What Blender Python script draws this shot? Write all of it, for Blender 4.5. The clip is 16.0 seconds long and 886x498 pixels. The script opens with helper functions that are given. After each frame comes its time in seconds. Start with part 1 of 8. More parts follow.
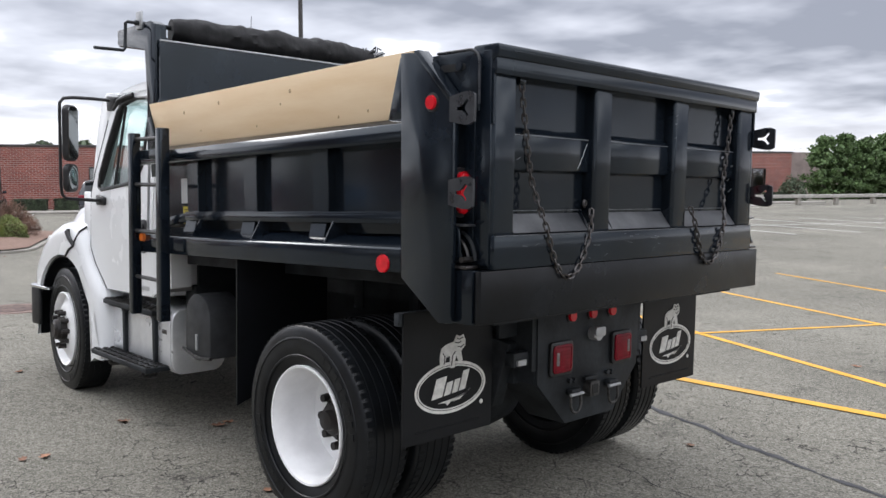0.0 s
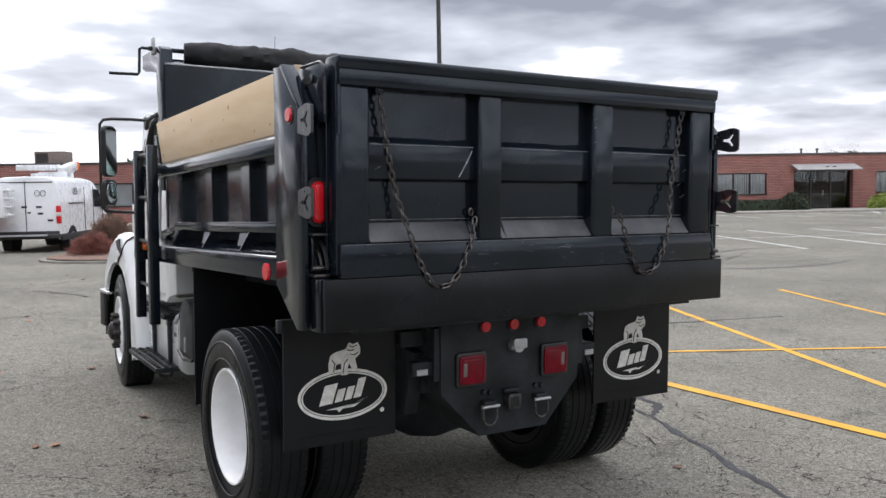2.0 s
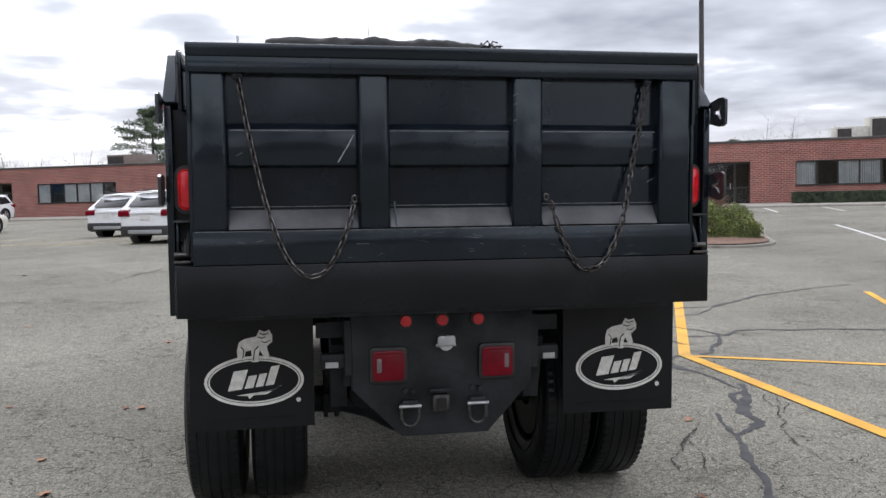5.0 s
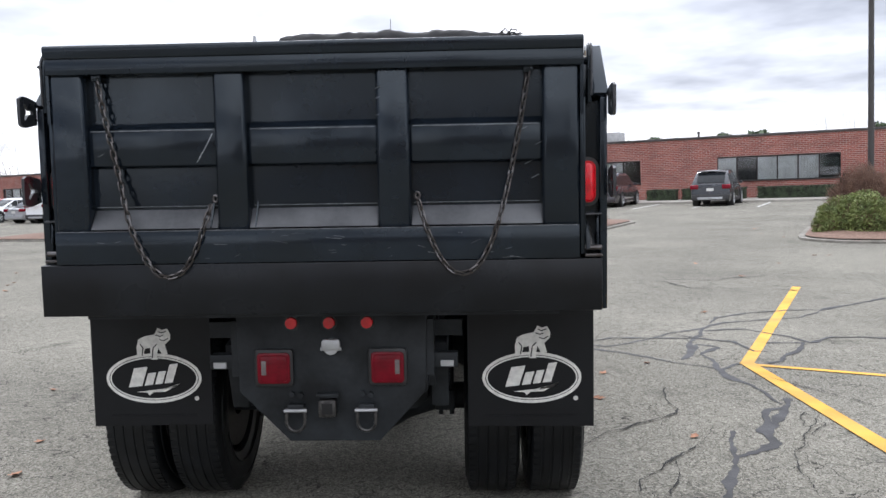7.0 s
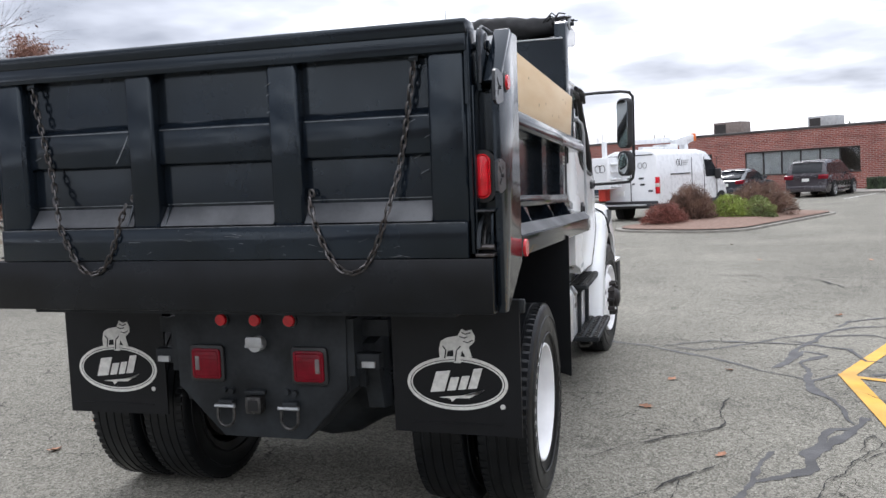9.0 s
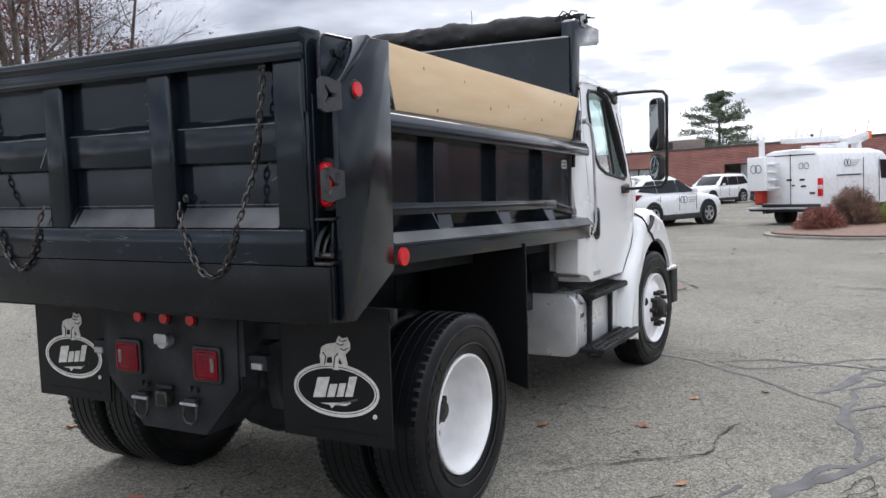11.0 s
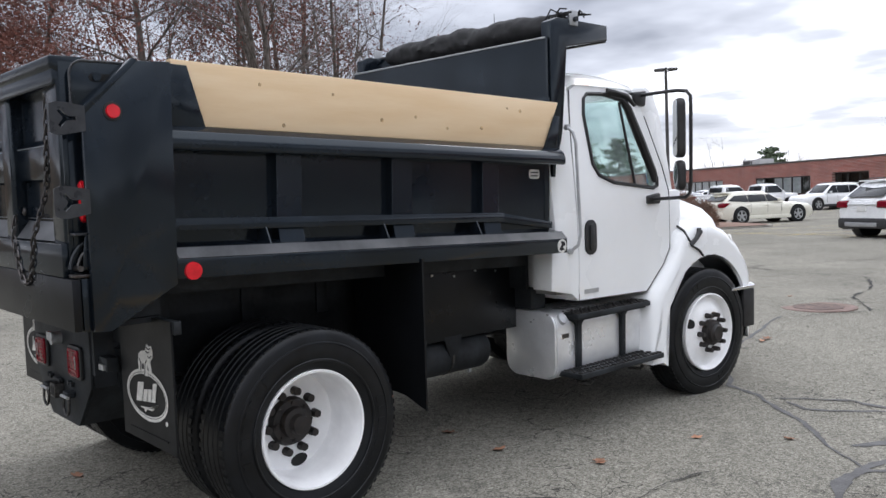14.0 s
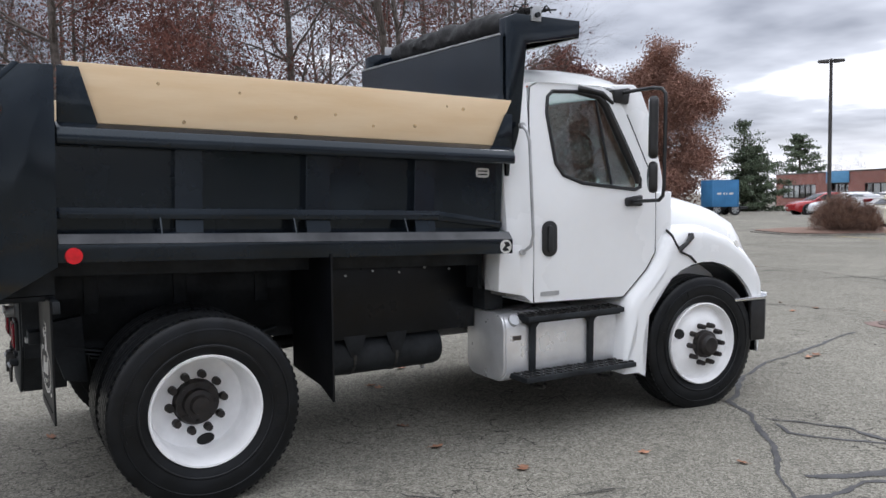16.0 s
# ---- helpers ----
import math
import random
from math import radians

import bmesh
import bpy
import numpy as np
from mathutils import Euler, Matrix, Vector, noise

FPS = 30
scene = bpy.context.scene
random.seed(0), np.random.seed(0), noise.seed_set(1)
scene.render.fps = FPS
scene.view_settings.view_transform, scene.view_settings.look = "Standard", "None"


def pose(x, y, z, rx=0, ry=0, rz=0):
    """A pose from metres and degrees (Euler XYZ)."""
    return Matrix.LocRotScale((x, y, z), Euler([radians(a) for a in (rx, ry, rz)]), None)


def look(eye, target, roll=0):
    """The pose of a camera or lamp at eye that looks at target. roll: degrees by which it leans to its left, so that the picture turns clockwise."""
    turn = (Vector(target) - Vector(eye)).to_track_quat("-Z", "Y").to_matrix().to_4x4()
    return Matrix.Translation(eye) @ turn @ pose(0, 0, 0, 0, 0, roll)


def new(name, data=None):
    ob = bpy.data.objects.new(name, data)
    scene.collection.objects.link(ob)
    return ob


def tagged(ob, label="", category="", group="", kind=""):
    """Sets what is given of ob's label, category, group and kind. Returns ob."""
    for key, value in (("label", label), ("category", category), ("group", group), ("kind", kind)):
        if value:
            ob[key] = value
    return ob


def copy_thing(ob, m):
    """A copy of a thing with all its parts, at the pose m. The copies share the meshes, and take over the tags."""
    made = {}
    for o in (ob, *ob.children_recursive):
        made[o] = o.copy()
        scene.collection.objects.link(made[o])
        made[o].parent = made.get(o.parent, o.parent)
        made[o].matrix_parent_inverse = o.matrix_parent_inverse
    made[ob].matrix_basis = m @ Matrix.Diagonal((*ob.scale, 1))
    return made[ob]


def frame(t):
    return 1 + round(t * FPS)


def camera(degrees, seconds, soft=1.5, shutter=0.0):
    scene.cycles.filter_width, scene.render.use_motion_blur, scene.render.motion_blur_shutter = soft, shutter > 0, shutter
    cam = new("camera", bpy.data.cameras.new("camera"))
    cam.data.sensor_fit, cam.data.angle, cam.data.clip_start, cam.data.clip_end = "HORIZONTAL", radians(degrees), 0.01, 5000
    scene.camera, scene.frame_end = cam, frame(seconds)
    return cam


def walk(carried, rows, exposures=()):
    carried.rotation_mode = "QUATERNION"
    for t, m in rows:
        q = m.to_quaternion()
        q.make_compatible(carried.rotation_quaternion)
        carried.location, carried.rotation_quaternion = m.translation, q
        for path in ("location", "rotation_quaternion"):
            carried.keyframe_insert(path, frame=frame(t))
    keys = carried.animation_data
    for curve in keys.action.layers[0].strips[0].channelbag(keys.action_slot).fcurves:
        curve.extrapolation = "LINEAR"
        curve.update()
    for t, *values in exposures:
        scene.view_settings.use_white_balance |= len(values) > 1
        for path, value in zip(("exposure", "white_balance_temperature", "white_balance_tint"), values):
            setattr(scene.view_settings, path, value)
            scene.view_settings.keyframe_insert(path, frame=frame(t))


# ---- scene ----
cam = camera(55.2, 16.0)
METRES, EYE, TILT, LEAN, TURN = 10.987, 1.729, -1.439, -1.508, -43.679
ROWS = [
    (0.0, 0.0, 0.0, 0.0, -0.03, -2.87, 0.52),
    (0.5, 0.0295, 0.0012, -0.0001, 2.55, -2.45, 0.87),
    (1.0, 0.0586, 0.008, -0.0009, 5.14, -2.37, 0.96),
    (1.5, 0.09, 0.0102, -0.0019, 8.56, -2.24, 0.97),
    (2.0, 0.1227, 0.0119, -0.0016, 12.12, -2.1, 0.97),
    (2.5, 0.1496, 0.0195, -0.003, 15.17, -2.39, 0.2),
    (3.0, 0.1787, 0.0294, -0.0034, 18.72, -2.54, 0.31),
    (3.5, 0.2092, 0.0414, -0.0037, 21.94, -2.33, 0.91),
    (4.0, 0.2322, 0.058, -0.0046, 25.62, -2.4, 1.0),
    (6.5, 0.3341, 0.1668, -0.0029, 42.84, -2.81, 0.88),
    (7.0, 0.3562, 0.1912, -0.0032, 45.48, -2.99, 1.06),
    (7.5, 0.3717, 0.2152, -0.004, 48.05, -3.33, 1.21),
    (8.0, 0.3852, 0.2426, -0.0036, 51.72, -3.57, 1.22),
    (8.5, 0.4026, 0.2689, -0.0045, 56.33, -3.38, 1.19),
    (9.0, 0.418, 0.2952, -0.004, 59.88, -3.2, 1.64),
    (9.5, 0.4286, 0.3217, -0.0024, 62.59, -3.07, 1.66),
    (10.0, 0.4426, 0.3488, -0.0021, 65.75, -3.04, 1.1),
    (12.5, 0.4702, 0.5058, -0.0013, 81.67, -3.12, 1.06),
    (13.0, 0.47, 0.5406, 0.0012, 84.91, -3.1, 0.77),
    (13.5, 0.4747, 0.5734, 0.0008, 88.35, -3.11, 0.47),
    (14.0, 0.4792, 0.6054, 0.0027, 91.69, -2.97, 0.27),
    (14.5, 0.4779, 0.6378, 0.0042, 94.19, -2.94, -0.2),
    (15.0, 0.4777, 0.67, 0.0045, 97.21, -3.12, -0.61),
    (15.5, 0.4758, 0.7058, 0.0058, 100.56, -3.49, -0.92),
    (16.0, 0.4645, 0.7369, 0.0069, 103.31, -3.61, -1.32),
]
# true up leans a little from the lot's local fall: TRUCK carries the local frame into the level world
TRUCK = Vector((-0.020, 0.0073, 1.0)).rotation_difference(Vector((0, 0, 1))).to_matrix().to_4x4()
walk(cam, [(t, TRUCK @ pose(-3.637, -3.479, EYE, TILT, LEAN, TURN) @ pose(METRES * x, METRES * y, METRES * z, 90 + pitch, roll, yaw)) for t, x, y, z, yaw, pitch, roll in ROWS],
     [(t, e, 6470 if t < 5 else 6340, 12.5) for t, e in ((0.0, 0.46), (1.5, 0.36), (3.0, 0.26), (4.0, 0.16), (6.5, 0.58), (8.0, 0.62), (10.0, 0.42), (12.5, 0.40), (14.0, 0.35), (16.0, 0.28))])

# ---- world, sun ----
world = bpy.data.worlds.new("overcast_sky")
scene.world = world
world.use_nodes = True
SUN_AZ, SUN_EL = 8.0, 38.0  # degrees left of ahead, above the horizon


def build_sky():
    nt = world.node_tree
    nt.nodes.clear()
    N, L = nt.nodes.new, nt.links.new
    out, bg = N("ShaderNodeOutputWorld"), N("ShaderNodeBackground")
    sky = N("ShaderNodeTexSky")
    sky.sky_type, sky.sun_disc = "NISHITA", False
    sky.sun_elevation, sky.sun_rotation = radians(SUN_EL), radians(-SUN_AZ)
    tc = N("ShaderNodeTexCoord")
    sep = N("ShaderNodeSeparateXYZ")
    L(tc.outputs["Generated"], sep.inputs[0])

    def mth(op, a, b=None, clamp=False):
        n = N("ShaderNodeMath")
        n.operation, n.use_clamp = op, clamp
        for i, v in enumerate((a, b)):
            if v is None:
                continue
            if isinstance(v, (int, float)):
                n.inputs[i].default_value = v
            else:
                L(v, n.inputs[i])
        return n.outputs[0]

    # flat cloud deck seen in perspective
    den = mth("ADD", mth("MAXIMUM", sep.outputs[2], 0.0), 0.13)
    comb = N("ShaderNodeCombineXYZ")
    L(mth("DIVIDE", sep.outputs[0], den), comb.inputs[0])
    L(mth("DIVIDE", sep.outputs[1], den), comb.inputs[1])
    comb.inputs[2].default_value = 3.7

    def noise_tex(scale, detail, rough, off):
        mp = N("ShaderNodeMapping")
        mp.inputs["Location"].default_value = off
        L(comb.outputs[0], mp.inputs[0])
        n = N("ShaderNodeTexNoise")
        n.inputs["Scale"].default_value, n.inputs["Detail"].default_value, n.inputs["Roughness"].default_value = scale, detail, rough
        L(mp.outputs[0], n.inputs["Vector"])
        return n.outputs["Fac"]

    big = noise_tex(0.50, 4, 0.50, CLOUD_OFF)
    fine = noise_tex(1.9, 4, 0.5, (1.0, 4.0, 0.0))
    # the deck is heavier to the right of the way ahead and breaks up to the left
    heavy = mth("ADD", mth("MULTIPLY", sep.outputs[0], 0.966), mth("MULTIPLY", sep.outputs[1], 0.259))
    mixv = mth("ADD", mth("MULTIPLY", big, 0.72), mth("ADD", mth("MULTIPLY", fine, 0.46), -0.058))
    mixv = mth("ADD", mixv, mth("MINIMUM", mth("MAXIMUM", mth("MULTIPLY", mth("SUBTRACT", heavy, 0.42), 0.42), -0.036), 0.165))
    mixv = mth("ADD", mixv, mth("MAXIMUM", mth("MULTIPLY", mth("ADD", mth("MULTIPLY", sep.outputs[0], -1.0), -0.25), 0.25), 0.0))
    ramp = N("ShaderNodeValToRGB")
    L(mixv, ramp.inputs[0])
    el = ramp.color_ramp.elements
    el[0].position, el[0].color = 0.40, (1.27, 1.29, 1.35, 1)
    el[1].position, el[1].color = 0.72, (0.25, 0.27, 0.32, 1)
    e = el.new(0.50)
    e.color = (0.95, 0.975, 1.03, 1)
    e = el.new(0.56)
    e.color = (0.57, 0.60, 0.665, 1)
    # the deck thins to bright haze low over the horizon and is brighter overhead
    up = N("ShaderNodeMapRange")
    L(sep.outputs[2], up.inputs[0])
    up.inputs[1].default_value, up.inputs[2].default_value, up.inputs[3].default_value, up.inputs[4].default_value = 0.30, 0.75, 0.0, 1.0
    over = N("ShaderNodeMix")
    over.data_type = "RGBA"
    L(up.outputs[0], over.inputs[0])
    L(ramp.outputs[0], over.inputs[6])
    over.inputs[7].default_value = (1.42, 1.47, 1.57, 1)
    low = N("ShaderNodeMapRange")
    L(sep.outputs[2], low.inputs[0])
    low.inputs[1].default_value, low.inputs[2].default_value, low.inputs[3].default_value, low.inputs[4].default_value = 0.0, 0.075, 0.8, 0.0
    haze = N("ShaderNodeMix")
    haze.data_type = "RGBA"
    L(low.outputs[0], haze.inputs[0])
    L(over.outputs[2], haze.inputs[6])
    haze.inputs[7].default_value = (1.08, 1.10, 1.15, 1)
    # a little of the clear sky shows through the deck
    mul = N("ShaderNodeVectorMath")
    mul.operation = "SCALE"
    L(sky.outputs[0], mul.inputs[0])
    mul.inputs["Scale"].default_value = 0.06
    thru = N("ShaderNodeMix")
    thru.data_type = "RGBA"
    thru.inputs[0].default_value = 0.08
    L(haze.outputs[2], thru.inputs[6])
    L(mul.outputs[0], thru.inputs[7])
    L(thru.outputs[2], bg.inputs[0])
    bg.inputs[1].default_value = 1.16
    L(bg.outputs[0], out.inputs[0])


CLOUD_OFF = (0.35, 0.2, 0.0)
build_sky()
sun = new("sun", bpy.data.lights.new("sun", "SUN"))
sun.data.energy, sun.data.angle, sun.data.color = 0.7, radians(18), (1.0, 0.98, 0.95)
sun.matrix_world = look((0, 0, 30), (30 * math.sin(radians(SUN_AZ)) / math.tan(radians(SUN_EL)), -30 * math.cos(radians(SUN_AZ)) / math.tan(radians(SUN_EL)), 0))

# ---- materials ----
_mats = {}


def mat(name, col, rough=0.6, metal=0.0, vary=0.12, scale=6.0, grain=60.0, bump=0.0, col2=None, coat=0.0, spec=0.5, stains=0.0, per_object=0.0, emit=0.0, stretch=(1, 1, 1)):
    """A surface with colour and roughness that vary at two scales, a little relief, and its stains."""
    if name in _mats:
        return _mats[name]
    m = _mats[name] = bpy.data.materials.new(name)
    m.use_nodes = True
    nt = m.node_tree
    N, L = nt.nodes.new, nt.links.new
    p = nt.nodes["Principled BSDF"]
    tc = N("ShaderNodeTexCoord")
    mp = N("ShaderNodeMapping")
    mp.inputs["Scale"].default_value = stretch
    L(tc.outputs["Object"], mp.inputs[0])

    def nz(s, d):
        n = N("ShaderNodeTexNoise")
        n.inputs["Scale"].default_value, n.inputs["Detail"].default_value = s, d
        L(mp.outputs[0], n.inputs["Vector"])
        return n.outputs["Fac"]

    a, b = nz(scale, 5), nz(grain, 3)
    mx = N("ShaderNodeMix")
    mx.data_type = "RGBA"
    c2 = col2 or tuple(c * (1 - 2.2 * vary) for c in col)
    c1 = col if col2 else tuple(min(1, c * (1 + vary)) for c in col)
    mx.inputs[6].default_value, mx.inputs[7].default_value = (*c1, 1), (*c2, 1)
    ad = N("ShaderNodeMath")
    ad.operation = "MULTIPLY_ADD"
    L(b, ad.inputs[0])
    ad.inputs[1].default_value = 0.35
    mr = N("ShaderNodeMapRange")
    L(a, mr.inputs[0])
    mr.inputs[1].default_value, mr.inputs[2].default_value, mr.inputs[3].default_value, mr.inputs[4].default_value = 0.3, 0.7, -0.15, 0.85
    L(mr.outputs[0], ad.inputs[2])
    L(ad.outputs[0], mx.inputs[0])
    colour = mx.outputs[2]
    if stains:
        n = nz(scale * 0.37, 6)
        r = N("ShaderNodeMapRange")
        L(n, r.inputs[0])
        r.inputs[1].default_value, r.inputs[2].default_value, r.inputs[3].default_value, r.inputs[4].default_value = 0.5, 0.72, 0, stains
        m2 = N("ShaderNodeMix")
        m2.data_type = "RGBA"
        L(r.outputs[0], m2.inputs[0])
        L(colour, m2.inputs[6])
        m2.inputs[7].default_value = (0.16, 0.14, 0.11, 1)
        colour = m2.outputs[2]
    if per_object:
        oi = N("ShaderNodeObjectInfo")
        hs = N("ShaderNodeHueSaturation")
        r = N("ShaderNodeMapRange")
        L(oi.outputs["Random"], r.inputs[0])
        r.inputs[3].default_value, r.inputs[4].default_value = 1 - per_object, 1 + per_object
        L(r.outputs[0], hs.inputs["Value"])
        L(colour, hs.inputs["Color"])
        colour = hs.outputs[0]
    L(colour, p.inputs["Base Color"])
    rr = N("ShaderNodeMapRange")
    L(a, rr.inputs[0])
    rr.inputs[3].default_value, rr.inputs[4].default_value = max(0.02, rough - 0.12), min(1, rough + 0.12)
    L(rr.outputs[0], p.inputs["Roughness"])
    p.inputs["Metallic"].default_value = metal
    p.inputs["Specular IOR Level"].default_value = spec
    p.inputs["Coat Weight"].default_value = coat
    p.inputs["Coat Roughness"].default_value = 0.08
    if bump:
        bn = N("ShaderNodeBump")
        bn.inputs["Strength"].default_value = bump
        bn.inputs["Distance"].default_value = 0.01
        L(b, bn.inputs["Height"])
        L(bn.outputs[0], p.inputs["Normal"])
    if emit:
        L(colour, p.inputs["Emission Color"])
        p.inputs["Emission Strength"].default_value = emit
    return m


def glass_mat(name, tint, rough=0.02):
    if name in _mats:
        return _mats[name]
    m = _mats[name] = bpy.data.materials.new(name)
    m.use_nodes = True
    nt = m.node_tree
    p = nt.nodes["Principled BSDF"]
    p.inputs["Base Color"].default_value = (*tint, 1)
    p.inputs["Roughness"].default_value = rough
    p.inputs["Transmission Weight"].default_value = 1.0
    p.inputs["IOR"].default_value = 1.45
    return m


BLACK = mat("black_truck_paint", (0.0080, 0.0115, 0.0168), 0.12, vary=0.25, scale=3, grain=35, bump=0.012, spec=0.42)
BLACK.node_tree.nodes["Principled BSDF"].inputs["Specular Tint"].default_value = (0.84, 0.94, 1.0, 1)
MATTE = mat("matte_black_paint", (0.0062, 0.0074, 0.0092), 0.30, vary=0.3, scale=4, grain=40, bump=0.03, spec=0.26)
# dust on the gate shelves; on the rail edge also a painted sky sheen
DUSTY_SHEEN = mat("dusty_sheen_black_paint", (0.085, 0.088, 0.094), 0.5, vary=0.35, scale=3.5, grain=60, bump=0.03, col2=(0.016, 0.018, 0.022))
WEAR = mat("worn_paint_edge", (0.16, 0.17, 0.18), 0.45, vary=0.5, scale=18, grain=70, col2=(0.03, 0.032, 0.036))
BLACK_ROUGH = mat("black_chassis_paint", (0.020, 0.0235, 0.0270), 0.6, vary=0.3, scale=5, grain=40, bump=0.12, spec=0.3)
RUBBER = mat("tyre_rubber", (0.0072, 0.0084, 0.0100), 0.38, vary=0.3, scale=7, grain=120, bump=0.06, spec=0.28)
FLAP = mat("mudflap_rubber", (0.0055, 0.0062, 0.0076), 0.45, vary=0.2, scale=4, grain=80, bump=0.05, spec=0.25)
WHITE = mat("white_truck_paint", (0.84, 0.85, 0.85), 0.26, vary=0.02, scale=1.5, grain=20, coat=0.5)
RIM = mat("white_rim_paint", (0.88, 0.88, 0.88), 0.4, vary=0.05, scale=7, grain=50, stains=0.06)
WOOD = mat("pine_board", (0.80, 0.625, 0.415), 0.6, col2=(0.72, 0.525, 0.315), scale=2.2, grain=22, bump=0.05, stretch=(5, 0.7, 5))
ALU = mat("brushed_aluminium", (0.84, 0.85, 0.86), 0.30, metal=0.55, vary=0.08, scale=5, grain=60, stains=0.14)
CHROME = mat("chrome", (0.75, 0.76, 0.77), 0.12, metal=1.0, vary=0.05)
STEEL = mat("galvanised_steel", (0.45, 0.46, 0.47), 0.45, metal=0.6, vary=0.1, scale=10)
CHAIN = mat("oiled_chain_steel", (0.115, 0.112, 0.112), 0.32, metal=0.85, vary=0.4, scale=30, grain=90, col2=(0.060, 0.050, 0.046))
RED = mat("red_lens", (0.66, 0.008, 0.018), 0.18, vary=0.12, scale=25, coat=0.25)
DARKRED = mat("dark_red_lens", (0.17, 0.002, 0.011), 0.22, vary=0.12, scale=25, spec=0.25)
AMBER = mat("amber_lens", (0.75, 0.16, 0.02), 0.2, vary=0.1, coat=0.5)
CLEAR = mat("frosted_clear_lens", (0.62, 0.6, 0.55), 0.2, vary=0.1, coat=0.4)
PLASTIC = mat("black_moulded_plastic", (0.014, 0.014, 0.015), 0.45, vary=0.2, scale=12, grain=100, bump=0.06)
SEAM = mat("dark_gap", (0.006, 0.006, 0.006), 0.8, vary=0.1)
CLOUDED = mat("clouded_lens", (0.20, 0.17, 0.17), 0.25, vary=0.2, scale=40)
GLASS = glass_mat("cab_glass", (0.78, 0.90, 0.875))
MIRROR = mat("mirror_glass", (0.42, 0.45, 0.46), 0.02, metal=1.0, vary=0.01)
TARP = mat("black_mesh_tarp", (0.016, 0.016, 0.017), 0.8, vary=0.3, scale=8, grain=150, bump=0.25)
DECAL = mat("silver_white_print", (0.66, 0.65, 0.61), 0.5, vary=0.1, scale=40)
LABELW = mat("white_label_paper", (0.7, 0.7, 0.68), 0.6, vary=0.06)
LABELY = mat("yellow_label_paper", (0.75, 0.6, 0.08), 0.6, vary=0.06)
INTERIOR = mat("grey_cab_trim", (0.17, 0.17, 0.165), 0.8, vary=0.15, scale=8)

# ---- mesh helpers ----


def part(name, bm, material, parent=None, label="", smooth=35, xf=None):
    """Links a bmesh as one mesh object under a thing or a part."""
    if xf is not None:
        bmesh.ops.transform(bm, matrix=xf, verts=bm.verts)
    bmesh.ops.recalc_face_normals(bm, faces=bm.faces)
    for f in bm.faces:
        f.smooth = True
    lim = radians(smooth)
    for e in bm.edges:
        e.smooth = len(e.link_faces) == 2 and e.calc_face_angle(0) < lim
    me = bpy.data.meshes.new(name)
    bm.to_mesh(me)
    bm.free()
    for m in material if isinstance(material, (list, tuple)) else (material,):
        me.materials.append(m)
    ob = new(name, me)
    if parent is not None:
        ob.parent = parent
    if label:
        ob["label"] = label
    return ob


def thing(name, label, category, m=None, group="", kind=""):
    ob = new(name)
    ob.empty_display_size = 0.1
    if m is not None:
        ob.matrix_basis = m
    return tagged(ob, label, category, group, kind)


def box(x0, x1, y0, y1, z0, z1, bev=0.0, seg=2, bm=None):
    own = bmesh.new()
    g = bmesh.ops.create_cube(own, size=1)
    bmesh.ops.transform(own, matrix=Matrix.Translation(((x0 + x1) / 2, (y0 + y1) / 2, (z0 + z1) / 2)) @ Matrix.Diagonal((abs(x1 - x0), abs(y1 - y0), abs(z1 - z0), 1)), verts=own.verts)
    if bev:
        bmesh.ops.bevel(own, geom=own.edges[:], offset=bev, segments=seg, affect="EDGES", profile=0.5)
    return own if bm is None else merge(bm, own)


def merge(bm, other, m=None):
    if m is not None:
        bmesh.ops.transform(other, matrix=m, verts=other.verts)
    me = bpy.data.meshes.new("tmp")
    other.to_mesh(me)
    other.free()
    bm.from_mesh(me)
    bpy.data.meshes.remove(me)
    return bm


def prism(pts, axis, a0, a1, bev=0.0, seg=2, bm=None):
    """A polygon, given in the other two axes in their order, drawn out along one axis from a0 to a1."""
    own = bmesh.new()
    i = "xyz".index(axis)

    def P(u, v, w):
        c = [u, v]
        c.insert(i, w)
        return c

    f0 = [own.verts.new(P(u, v, a0)) for u, v in pts]
    f1 = [own.verts.new(P(u, v, a1)) for u, v in pts]
    own.faces.new(f0)
    own.faces.new(f1[::-1])
    n = len(pts)
    for k in range(n):
        own.faces.new((f0[k], f1[k], f1[(k + 1) % n], f0[(k + 1) % n]))
    bmesh.ops.recalc_face_normals(own, faces=own.faces)
    if bev:
        bmesh.ops.bevel(own, geom=own.edges[:], offset=bev, segments=seg, affect="EDGES", profile=0.5)
    return own if bm is None else merge(bm, own)


def cyl(p0, p1, r0, r1=None, seg=16, caps=True, bm=None):
    own = bm or bmesh.new()
    p0, p1 = Vector(p0), Vector(p1)
    r1 = r0 if r1 is None else r1
    q = (p1 - p0).to_track_quat("Z", "Y").to_matrix()
    rings = []
    for p, r in ((p0, r0), (p1, r1)):
        rings.append([own.verts.new(p + q @ Vector((r * math.cos(2 * math.pi * k / seg), r * math.sin(2 * math.pi * k / seg), 0))) for k in range(seg)])
    for k in range(seg):
        own.faces.new((rings[0][k], rings[0][(k + 1) % seg], rings[1][(k + 1) % seg], rings[1][k]))
    if caps:
        own.faces.new(rings[0][::-1])
        own.faces.new(rings[1])
    return own


